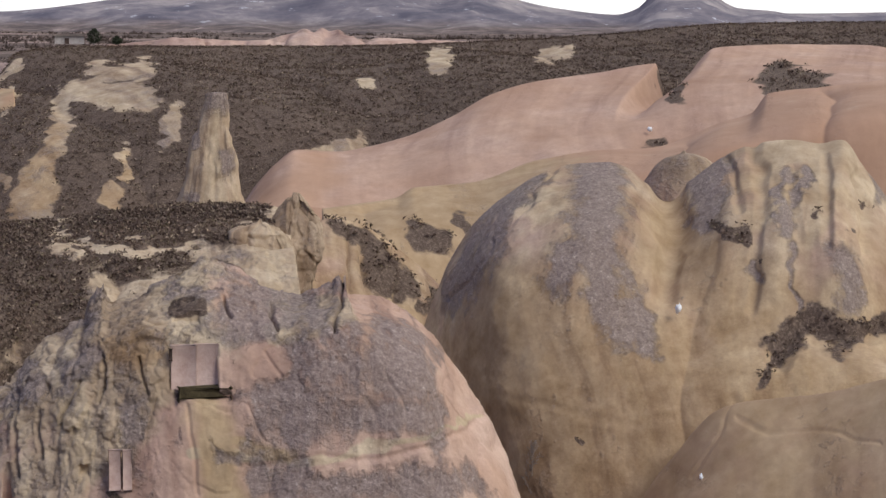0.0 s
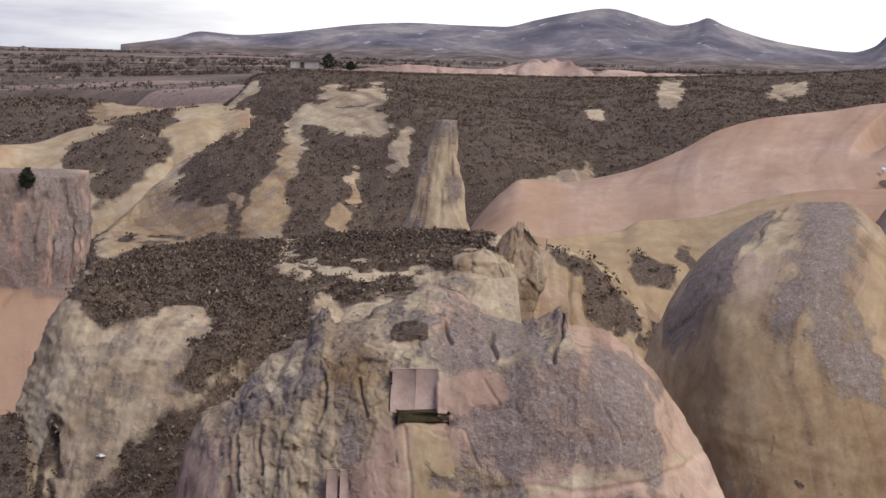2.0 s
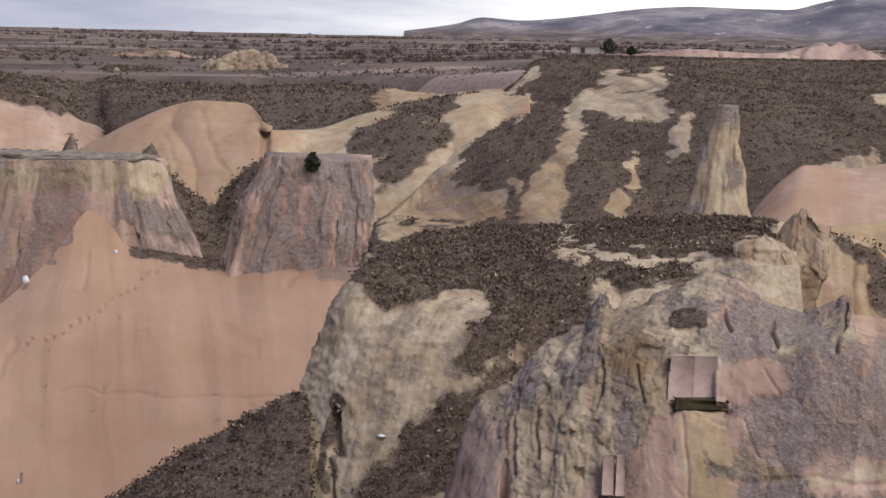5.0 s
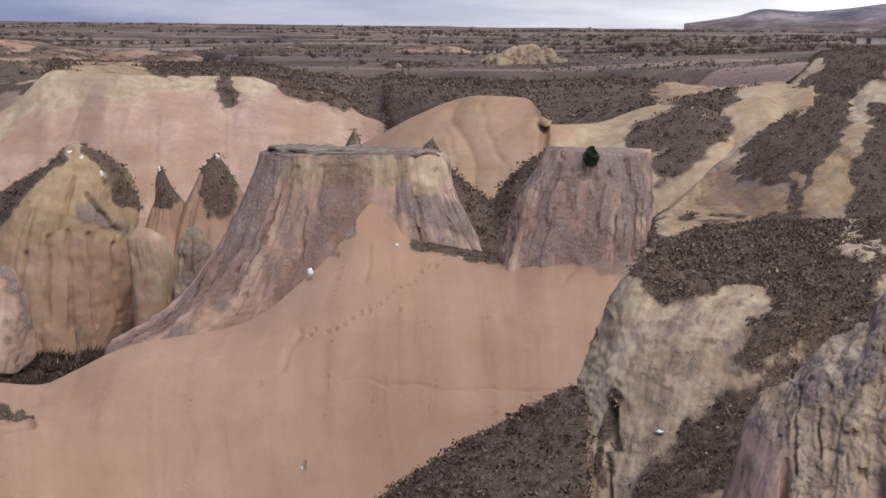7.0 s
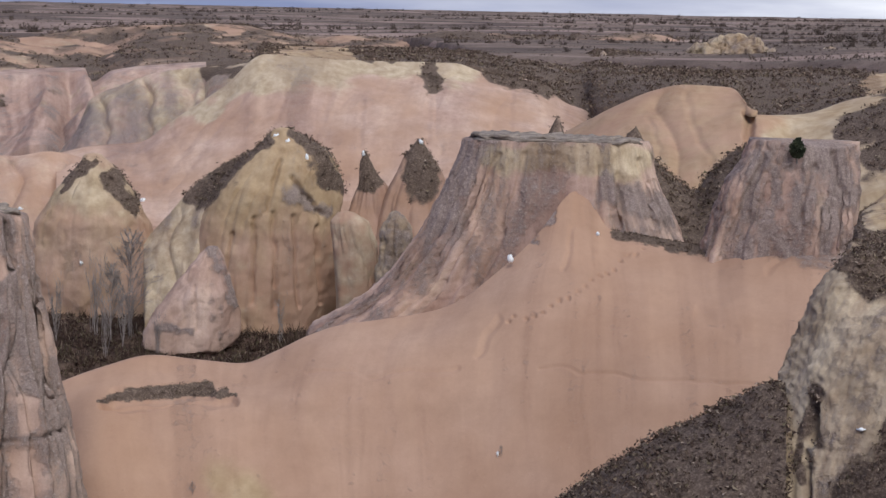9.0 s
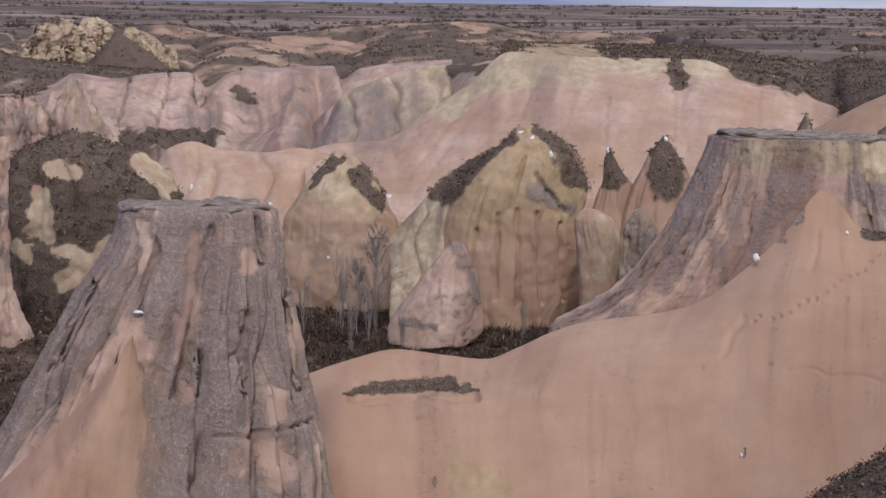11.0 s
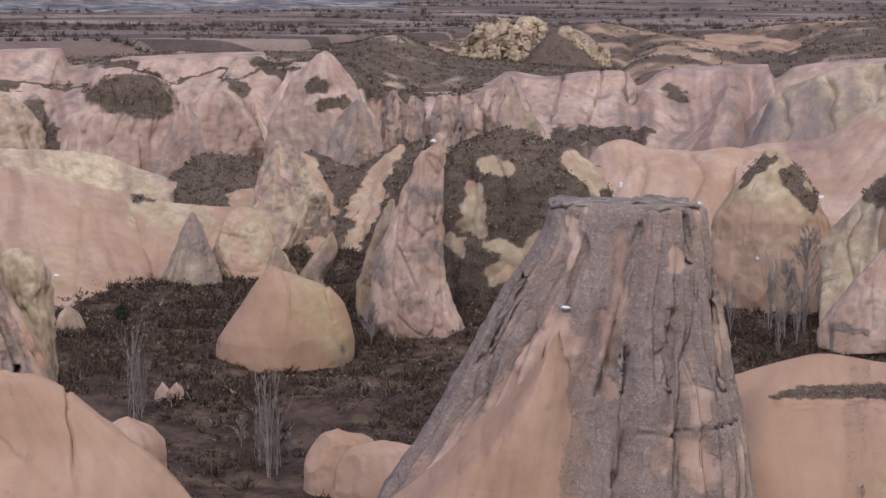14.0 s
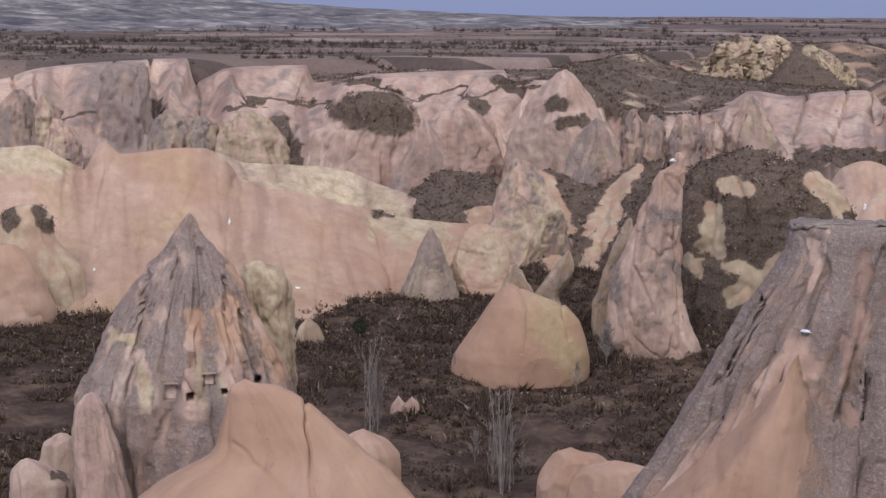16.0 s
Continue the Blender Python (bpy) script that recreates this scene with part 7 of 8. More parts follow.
rock("far_knoll", [(-13.28, 519.83, 49.54, 0.5), (-13.28, 519.83, 48.11, 1.8), (-13.27, 519.83, 45.73, 3.4)], depth=0.8, nth=60, nz=30, flute=(5, 0.05), floor=30, cover=dict(r=patch(-0.1, 0.6, 3), b=patch(0.2, 0.5, 5)), label="small pointed grey tuff knoll on the plateau", category="knoll")
rock("far_knoll", [(54.65, 572.39, 51.31, 1.42), (54.76, 572.38, 50.25, 3.1), (54.8, 572.36, 47.43, 4.87)], depth=0.8, nth=60, nz=30, flute=(5, 0.05), floor=30, cover=dict(b=patch(0.5, 0.5, 5)), label="small round cream tuff knoll", category="knoll")
for levels, grey, cream, label in (
        ([(-379.88, 340.27, 39.81, 1.12), (-379.37, 340.83, 37.21, 3.74), (-379.51, 340.65, 30.31, 5.61), (-379.65, 340.46, 20.3, 7.13)], 0.1, -0.2, "grey tuff pinnacle below the far cliffs"),
        ([(-371.2, 342.4, 38.46, 1.12), (-370.9, 342.71, 34.35, 3.13), (-370.74, 342.87, 27.48, 4.26), (-370.68, 342.92, 20.59, 5.24)], -0.2, 0.0, "cream tuff pinnacle below the far cliffs"),
        ([(-361.35, 338.3, 32.29, 1.25), (-360.89, 338.78, 28.84, 3.45), (-360.58, 339.08, 21.33, 5.52)], -0.5, -0.2, "small pink tuff pinnacle"),
        ([(-366.54, 368.81, 46.56, 5.05), (-366.63, 368.69, 42.15, 6.85), (-367.07, 368.24, 32.69, 7.64), (-367.26, 368.04, 20.8, 8.37)], 0.25, -0.3, "grey fluted tuff buttress of the far cliffs"),
        ([(-337.36, 355.36, 34.82, 1.48), (-337.27, 355.43, 32.42, 4.3), (-337.29, 355.39, 28.23, 5.79), (-337.3, 355.37, 21.46, 6.47)], 0.1, 0.1, "grey mottled tuff knob below the far cliffs"),
        ([(-329.89, 359.61, 33.7, 1.71), (-329.68, 359.78, 31.31, 3.93), (-329.75, 359.7, 22.32, 4.98)], -0.1, 0.1, "mottled tuff knob below the far cliffs"),
        ([(-320.42, 365.4, 34.69, 2.97), (-319.74, 365.95, 32.15, 6.54), (-318.9, 366.63, 26.92, 9.15), (-318.59, 366.87, 20.17, 10.22)], -0.8, 0.1, "rounded cream and pink tuff dome"),
        ([(-271.04, 393.72, 36.4, 2.95), (-270.57, 393.99, 32.72, 7.17), (-270.22, 394.18, 27.54, 9.47), (-269.86, 394.39, 20.13, 10.9)], -0.7, -0.5, "rounded brown-pink tuff dome"),
        ([(-233.26, 419.51, 36.05, 1.17), (-233.21, 419.53, 32.96, 2.64), (-232.98, 419.65, 22.61, 3.61)], -0.1, -0.3, "upright pink tuff fin"),
        ([(-226.32, 418.75, 35, 1.31), (-226.14, 418.84, 31.79, 2.62), (-225.98, 418.92, 22.55, 3.5)], -0.2, -0.3, "upright pink tuff fin"),
        ([(-218.74, 420.51, 35.04, 1.58), (-218.3, 420.73, 32, 3.46), (-218.12, 420.81, 22.83, 4.62)], 0.0, -0.3, "upright grey and pink tuff fin"),
        ([(-211.09, 422.16, 33.8, 1.21), (-210.58, 422.41, 30.77, 3), (-210.3, 422.54, 23.54, 4.01)], -0.1, -0.3, "upright pink tuff fin"),
        ([(-202, 424.38, 40.32, 0.99), (-201.98, 424.37, 36.75, 3.32), (-201.67, 424.5, 31.75, 5.66), (-200.71, 424.91, 23.86, 7.93)], -0.1, 0.0, "orange and grey pointed tuff peak")):
    rock("tuff_pinnacle", levels, depth=0.7, nth=90, nz=60, flute=(9, 0.16), rough=((5.0, 0.8), (1.6, 0.25)), crags=[((2.5, 6.0), 0.5, ())], chops=4, floor=12,
         cover=dict(r=patch(grey, 1.1, 2.4, 0.22), b=patch(cream, 0.7, 3.0)), label=label, category="rock pinnacle", group="far pinnacles")
landform("scrub_rim", [[(-437.68, 466.95, 42.3), (-429.1, 474.84, 44.65), (-418.9, 483.86, 44.29), (-402.4, 497.67, 43.95), (-393.17, 505, 42.62), (-380.62, 514.52, 44.44), (-367.84, 523.73, 46.67), (-354.83, 532.63, 46.55), (-343.26, 540.16, 43.88), (-331.56, 547.42, 43.57), (-321.46, 553.41, 44.82), (-314.71, 557.28, 47.02), (-309.61, 560.13, 47.45), (-302.72, 563.88, 44.2), (-288.87, 571.1, 39.27), (-271.52, 579.55, 37.52), (-259.33, 585.11, 36.32), (-241.91, 592.52, 35.6)], [(-409.03, 438.97, 40.31), (-392.73, 453.61, 43.44), (-377.26, 466.56, 42.2), (-356.83, 482.36, 42.29), (-326.44, 503.42, 41.91), (-302.89, 517.93, 40.81), (-278.8, 531.29, 35.54), (-246.3, 547.12, 34.67), (-225.11, 556.17, 35.71)], [(-384.58, 413.91, 37.15), (-355.27, 439.33, 37.18), (-307.35, 474.09, 36.55), (-285.12, 487.78, 34.13), (-262.36, 500.39, 27.46), (-231.81, 515.26, 31.36), (-211.82, 523.79, 31.7)]], 300, 60, back=40, rough=((14.0, 0.8), (4.0, 0.3)), floor=20, drop=0.03, cover=dict(g=patch(0.3, 0.55, 9.0), b=patch(0, 0.5, 8)), scrub=0.22, size=0.9, label="dark scrub along the plateau rim", category="rim", kind="structure")
landform("brown_rise", [[(-395.77, 729.57, 40.92), (-372.77, 742.99, 42.31), (-353.34, 753.56, 44.95), (-335.64, 762.61, 48.12), (-319.87, 770.22, 49.28), (-301.54, 778.56, 45.94), (-280.49, 787.48, 44.11), (-259.07, 795.87, 47.13), (-239.76, 802.85, 49.64), (-210.38, 812.46, 51), (-185.58, 819.65, 51.81), (-162.99, 825.49, 46.96), (-125.22, 833.79, 46.92), (-74.86, 842.11, 49.37), (-24.83, 847.35, 49.3), (24.28, 849.65, 49.52)], [(-352.98, 650.39, 36.41), (-305.43, 677.16, 38.84), (-264.93, 696.45, 39.12), (-222.59, 713.51, 39.48), (-178.89, 728.06, 43.37), (-134.24, 739.92, 42.75), (-66.7, 752.48, 44.8), (21.97, 759.68, 45.04)], [(-310.22, 571.2, 30.58), (-269.7, 597.68, 32.41), (-234.79, 617.13, 33.45), (-197.97, 634.7, 34.62), (-159.62, 650.12, 35.92), (-120.21, 663.19, 39.39), (-59.98, 678.21, 42.19), (20.14, 689.71, 42.36)]], 420, 70, back=60, flute=(40.0, 4.0), rough=((30.0, 2.2), (8.0, 0.7)), floor=20, drop=0.03,
    cover=dict(g=patch(0.12, 0.6, 20.0), a=patch(0.5, 0.5, 20), b=patch(-0.3, 0.6, 18), bare=([(-239.52, 678.99, 43.71, -205.97, 689.91, 40.99, 2.01), (-174.44, 719.15, 49.95, -163.35, 721.74, 48.73, 2.06), (-244.69, 677.15, 46.28, -237.45, 679.72, 44.17, 1.56), (-321.06, 622.03, 53.37, -317.43, 623.89, 52.99, 1.3)], 0.4, 8.0)), scrub=0.05, size=1.3, label="dark brown eroded rises beyond the rim", category="rise", kind="structure")
rock("far_badland", [(-303.72, 630.67, 52.45, 3.22), (-306.1, 629.47, 49.23, 8.07), (-307.31, 628.85, 43.88, 10.55), (-307.75, 628.6, 37.45, 12.18)], depth=0.6, sharp=True, flute=(15, 0.3), rough=((7.0, 1.4), (2.5, 0.5)), crags=[((4.0, 7.0), 1.6, ())], floor=30, cover=dict(b=patch(0.3, 0.6, 6), g=patch(-0.25, 0.8, 4)), label="pale eroded tuff knoll on the far rise", category="knoll")
rock("far_badland", [(-301.91, 653.64, 52.75, 2.76), (-301.79, 653.68, 50.99, 5.52), (-302.16, 653.5, 47.92, 6.41)], depth=0.6, flute=(11, 0.2), rough=((7.0, 1.0),), crags=[((3.5, 6.0), 1.2, ())], floor=30, cover=dict(b=patch(0.2, 0.6, 6), g=patch(-0.4, 0.7, 4)), label="pale eroded tuff knoll on the far rise", category="knoll")
rock("far_badland", [(-277.24, 631.85, 50.19, 2.12), (-274.77, 632.91, 46.42, 5.82), (-269.82, 635.01, 39.72, 7.94)], depth=0.5, flute=(11, 0.2), rough=((7.0, 1.0),), crags=[((3.5, 6.0), 1.0, ())], floor=30, cover=dict(b=patch(0.2, 0.6, 6), r=patch(-0.4, 0.5, 6)), label="pale tuff scar on the far rise", category="knoll")
rock("scrub_cone", [(-277.97, 620.59, 48.23, 1.04), (-276.96, 621.01, 43.46, 6.27), (-275.43, 621.59, 37.23, 13.07), (-273.88, 622.12, 31, 18.83)], depth=0.8, flute=(9, 0.08), rough=((8.0, 0.8),), floor=30, cover=dict(g=patch(0.6, 0.4, 8), b=patch(0, 0.5, 8)), scrub=0.2, size=1.0, label="scrub-covered cone hill on the far rise", category="hill")
landform("badland_strip", [[(127.36, 504.16, 56.3), (136.63, 501.73, 57.51), (147.38, 498.68, 58.45), (158.09, 495.38, 58.12), (167.21, 492.38, 57.74), (174.67, 489.79, 59.55), (177.64, 488.72, 60.26), (179.84, 487.91, 61.28), (182.11, 487.07, 60.24), (184.28, 486.25, 61.72), (186.53, 485.39, 60.84), (188.73, 484.54, 61.22), (191.02, 483.64, 59.07), (202.73, 478.85, 58.15), (225.47, 468.58, 58.22)], [(123.72, 489.61, 55.17), (162.42, 478.17, 56.57), (176.92, 472.99, 58.23), (219, 455.04, 57.36)], [(120.11, 475.05, 52.76), (157.69, 463.93, 53.83), (212.61, 441.47, 54.78)]], 220, 40, back=20, flute=(6.0, 1.2), rough=((6.0, 0.8),), floor=40, cover=dict(g=patch(-0.3, 0.6, 8)), label="strip of pink badland beyond the hill", category="badland", kind="structure")

# ---- mountains and far rises ----
def far_range(name, crest, back, material, label, rough):
    c = curve_through(crest, 400)
    out = c / np.linalg.norm(c[:, :2], axis=1, keepdims=True)
    out[:, 2] = 0
    t = np.linspace(0, 1, 40)[:, None, None]
    g = c[None] - out[None] * back * (1 - t) * 1.0
    g = np.concatenate([g, c[None] + out[None] * back * 0.3], 0)
    base = 40.0
    prof = np.concatenate([np.linspace(0, 1, 40) ** 1.4, [0.0]])[:, None]
    g[..., 2] = base + (c[None, :, 2] - base) * prof
    d = fbm(g / rough, 5, 0.6)
    g[..., 2] += d * rough * 0.10 * np.sin(np.pi * np.clip(prof, 0, 1)) * (prof < 1)
    v = g.reshape(-1, 3)
    ob = mesh_from(name, v, grid_faces(*g.shape[:2]), material)
    tagged(ob, label, "mountain", kind="structure")


far_range("backdrop_badland", [(-1882.52, 1321.41, 121.14), (-1807.01, 1422.92, 116.24), (-1723.2, 1523.35, 105.57), (-1654.87, 1597.32, 98.28), (-1582.07, 1669.45, 86.64), (-1520.71, 1725.53, 80.22), (-1467.6, 1770.91, 75.03), (-1401.7, 1823.52, 69.87), (-1310.54, 1890.1, 64.82), (-1192.22, 1966.88, 59.88), (-1101.08, 2019.31, 56.2)], 1000, BADLAND, "distant grey eroded badland slopes", 60)
far_range("backdrop_mountain", [(591.27, 4561.84, 74.72), (719.42, 4543.39, 95.66), (787.03, 4532.17, 113.25), (875.56, 4515.9, 107.97), (970.85, 4496.38, 115.43), (1038.85, 4481.16, 124.76), (1188.22, 4443.89, 145.32), (1296.63, 4413.47, 151.85), (1431.65, 4371.54, 149.44), (1512.08, 4344.38, 149.35), (1591.35, 4315.97, 168.88), (1669.96, 4286.17, 188.33), (1754.55, 4252.24, 202.32), (1839.43, 4216.22, 182.7), (1904.2, 4187.37, 165.24), (1954.65, 4164.05, 175.27), (1979.5, 4152.3, 185.85), (2017.86, 4133.79, 168.96), (2068.46, 4108.71, 151.11), (2106.03, 4089.58, 139.83)] + [(2171.17, 4055.37, 126.25), (2293.18, 3987.65, 112.63), (2338.05, 3961.5, 127.7), (2365.4, 3945.24, 158.9), (2385.79, 3932.94, 181.53), (2406.54, 3920.28, 190.3), (2455.41, 3889.85, 185.88), (2492.88, 3865.95, 164.7), (2548.54, 3829.48, 130.28), (2615.62, 3783.98, 123.76)] + [(2654.39, 3756.89, 117.79), (2869.64, 3595.16, 121.8), (3069.59, 3426.02, 117.46)], 900, MOUNTAIN, "distant mountains with snow flecks, purple-blue haze in their colour", 300)

# ---- low scrub on the beds ----
def scrub_mesh(v, f, c, density, size, rng):
    p = v[f]
    n = np.cross(p[:, 2] - p[:, 0], p[:, 3] - p[:, 1]) / 2
    area = np.linalg.norm(n, axis=1)
    g = c[f, 1].mean(1)
    want = area * density * smooth(0.3, 0.85, g)
    cnt = rng.poisson(np.minimum(want, 20))
    idx = np.repeat(np.arange(len(f)), cnt)
    if len(idx) == 0:
        return None
    a, b = rng.random((2, len(idx), 1))
    q = (p[idx, 0] * (1 - a) + p[idx, 1] * a) * (1 - b) + (p[idx, 3] * (1 - a) + p[idx, 2] * a) * b
    return clump_mesh(q, size * (0.55 + 0.9 * rng.random(len(q)) ** 1.5), rng)


def clump_mesh(q, sizes, rng, k=11):
    m = len(q)
    s = sizes[:, None, None]
    th, ph = rng.random((m, k)) * 2 * np.pi, rng.random((m, k)) * 1.3
    rad = 0.35 + 0.5 * rng.random((m, k))
    cen = np.stack([np.cos(th) * np.sin(ph) * rad * 1.9, np.sin(th) * np.sin(ph) * rad * 1.9, np.cos(ph) * rad * 0.8], -1)
    tri = cen[:, :, None] + (rng.random((m, k, 3, 3)) - 0.5) * 0.72
    tri = q[:, None, None] + tri * s[..., None]
    w = tri.reshape(-1, 3)
    return w, np.arange(len(w)).reshape(-1, 3)


rng = np.random.default_rng(5)
for sv, sf, sc, dens, ssize, owner in SCRUB_BEDS:
    made = scrub_mesh(sv, sf, sc, dens, ssize, rng)
    if made:
        ob = mesh_from("scrub", made[0], made[1], SCRUB, origin=made[0].mean(0))
        tagged(ob, "dense leafless dark brown scrub bushes", kind="stuff")
        if owner.get("kind") == "structure":
            tagged(ob, category="scrub")
        else:
            ob.parent = owner
            ob.location = ob.location - owner.location


# ---- parts ----
def part(name, v, f, material, parent, label=""):
    ob = mesh_from(name, np.asarray(v, float), f, material, origin=np.asarray(v, float).mean(0))
    ob.parent = parent
    ob.location = ob.location - parent.location
    return tagged(ob, label)


def slab_mesh(x, y, z, hw, hd, thick, seed, n=72):
    """A ragged flat slab: x, y, middle; z, its top."""
    r = np.random.default_rng(seed)
    a0 = math.atan2(x, y)
    th = np.linspace(0, 2 * np.pi, n, endpoint=False)
    e = 2 / 3.2
    jag = 1 + 0.05 * (r.random(n) - 0.5) + 0.05 * np.sin(th * 7 + seed)
    px, py = np.sign(np.cos(th)) * np.abs(np.cos(th)) ** e * hw * jag, np.sign(np.sin(th)) * np.abs(np.sin(th)) ** e * hd * jag
    tan, near = np.array((math.cos(a0), -math.sin(a0))), np.array((-math.sin(a0), -math.cos(a0)))
    rings = []
    for s, dz in ((0.0, 0.12), (0.93, 0.06), (1.0, -0.25 * thick), (0.985, -0.7 * thick), (0.94, -thick)):
        w = np.zeros((n, 3))
        w[:, :2] = np.array((x, y)) + tan * (px * s)[:, None] + near * (py * s)[:, None]
        w[:, 2] = z + dz + 0.05 * (r.random(n) - 0.5) * thick * (s > 0) + 0.10 * np.sin(th * 3 + seed) * (s > 0)
        rings.append(w)
    g = np.array(rings)
    return g.reshape(-1, 3), grid_faces(len(rings), n, True)


def box_mesh(c, hw, hh, hd, bevel=0.03):
    """A box facing the open side of its wall: c its middle, half width, half height, half depth."""
    a0 = math.atan2(c[0], c[1])
    tan, near = np.array((math.cos(a0), -math.sin(a0), 0)), np.array((-math.sin(a0), -math.cos(a0), 0))
    bm = bmesh.new()
    bmesh.ops.create_cube(bm, size=2.0)
    for q in bm.verts:
        p = np.array(c) + tan * q.co.x * hw + near * q.co.y * hd + np.array((0, 0, 1)) * q.co.z * hh
        q.co = p
    bmesh.ops.bevel(bm, geom=bm.edges[:], offset=bevel, segments=1, affect="EDGES")
    bmesh.ops.triangulate(bm, faces=bm.faces)
    bmesh.ops.recalc_face_normals(bm, faces=bm.faces)
    v = np.array([q.co[:] for q in bm.verts])
    f = np.array([[q.index for q in k.verts] for k in bm.faces])
    bm.free()
    return v, f


LEDGE = plain_material("lichened_ledge", (0.125, 0.102, 0.088), (0.36, 0.305, 0.265), 2.2, squash=(0.4, 0.4, 3.0), relief=0.6)
MOSS = plain_material("dark_moss", (0.045, 0.036, 0.022), (0.11, 0.09, 0.05), 3.0)
CARVED = plain_material("carved_pink_tuff", (0.45, 0.315, 0.27), (0.60, 0.46, 0.41), 2.0)
for owner, (x, y, z, hw), depth, n in ((table_one, (-9.95, 195.5, 46.78, 9.83), 0.36, 7), (dark_table, (-55.49, 139.22, 43.5, 6.3), 0.46, 6)):
    a0 = math.atan2(x, y)
    for k in range(n):
        o = hw * (0.62 * math.sin(k * 2.4 + hw) if k else 0.0)
        w = hw * (0.91 if k == 0 else 0.25 + 0.2 * ((k * 7) % 5) / 5)
        v, f = slab_mesh(x + o * math.cos(a0), y - o * math.sin(a0), z + 0.22 - 0.3 * (k == 0) - 0.11 * (k % 3), w, min(w, hw * depth) * 0.97, 0.32, k + int(hw))
        v = v + 0.34 * np.stack([fbm(v * 1.3 + 5 * j, 3) for j in range(3)], 1)
        part("cap_slab", v, f, LEDGE, owner, "flat lichened grey cap slab")

# the carved niche: door slab, panel and a dark strip for shade; a smaller door further down
v, f = box_mesh((22.72, 77.14, 45.3), 0.56, 1.0, 0.12, 0.03)
part("door_slab", v, f, CARVED, niche_rock, "pale carved stone door slab")
v, f = box_mesh((23.71, 76.89, 45.33), 0.54, 1.0, 0.08, 0.01)
part("panel", v, f, CARVED, niche_rock, "plain carved stone panel")
# solid dark box that stands in for shade along the recess's left edge
v, f = box_mesh((22.15, 77.18, 45.89), 0.07, 0.26, 0.06, 0.03)
part("slot_shade", v, f, CAVE, niche_rock, "narrow dark box painted as recess shade")
v, f = box_mesh((19.41, 76.53, 41.1), 0.26, 0.9, 0.1, 0.03)
part("door_slab", v, f, WASH, niche_rock, "whitewashed carved door slab")
v, f = box_mesh((19.94, 76.44, 41.07), 0.2, 0.9, 0.06, 0.03)
part("panel", v, f, CARVED, niche_rock)
v, f = box_mesh((23.43, 76.44, 44.23), 1.08, 0.25, 0.22, 0.1)
v = v + 0.22 * np.stack([fbm(v * 2.1 + 5 * k, 3) for k in range(3)], 1)
part("sill", v, f, MOSS, niche_rock, "dark mossy sill under the niche")

# whitewashed dovecote panels and lintels on the cone
for c, hw, hh, mat, nm, lb in (((-135.31, 142.08, 19.57), 0.62, 0.75, WASH, "panel", "worn whitewashed panel"), ((-132.55, 145.2, 20.7), 0.5, 0.5, WASH, "panel", "worn whitewashed panel"),
        ((-134.81, 141.58, 20.58), 0.8, 0.07, CARVED, "lintel", ""), ((-132.14, 144.76, 21.51), 0.75, 0.07, CARVED, "lintel", ""), ((-134.22, 144.2, 23.78), 0.5, 0.06, CARVED, "lintel", "")):
    v, f = box_mesh(c, hw, hh, 0.12)
    part(nm, v, f, mat, cave_cone, lb)


# ---- trees and shrubs ----
def prism_path(points, radii, sides=4):
    p = np.array(points, float)
    d = np.gradient(p, axis=0)
    d /= np.linalg.norm(d, axis=1, keepdims=True) + 1e-9
    a = np.cross(d, np.array((0.31, 0.77, 0.2)))
    a /= np.linalg.norm(a, axis=1, keepdims=True) + 1e-9
    b = np.cross(d, a)
    th = np.linspace(0, 2 * np.pi, sides, endpoint=False)
    g = p[:, None] + np.array(radii)[:, None, None] * (np.cos(th)[None, :, None] * a[:, None] + np.sin(th)[None, :, None] * b[:, None])
    return g.reshape(-1, 3), grid_faces(len(p), sides, True)


def joined(pieces):
    v, f, o = [], [], 0
    for a, b in pieces:
        v.append(a)
        f.append(b + o)
        o += len(a)
    return np.concatenate(v), np.concatenate(f)


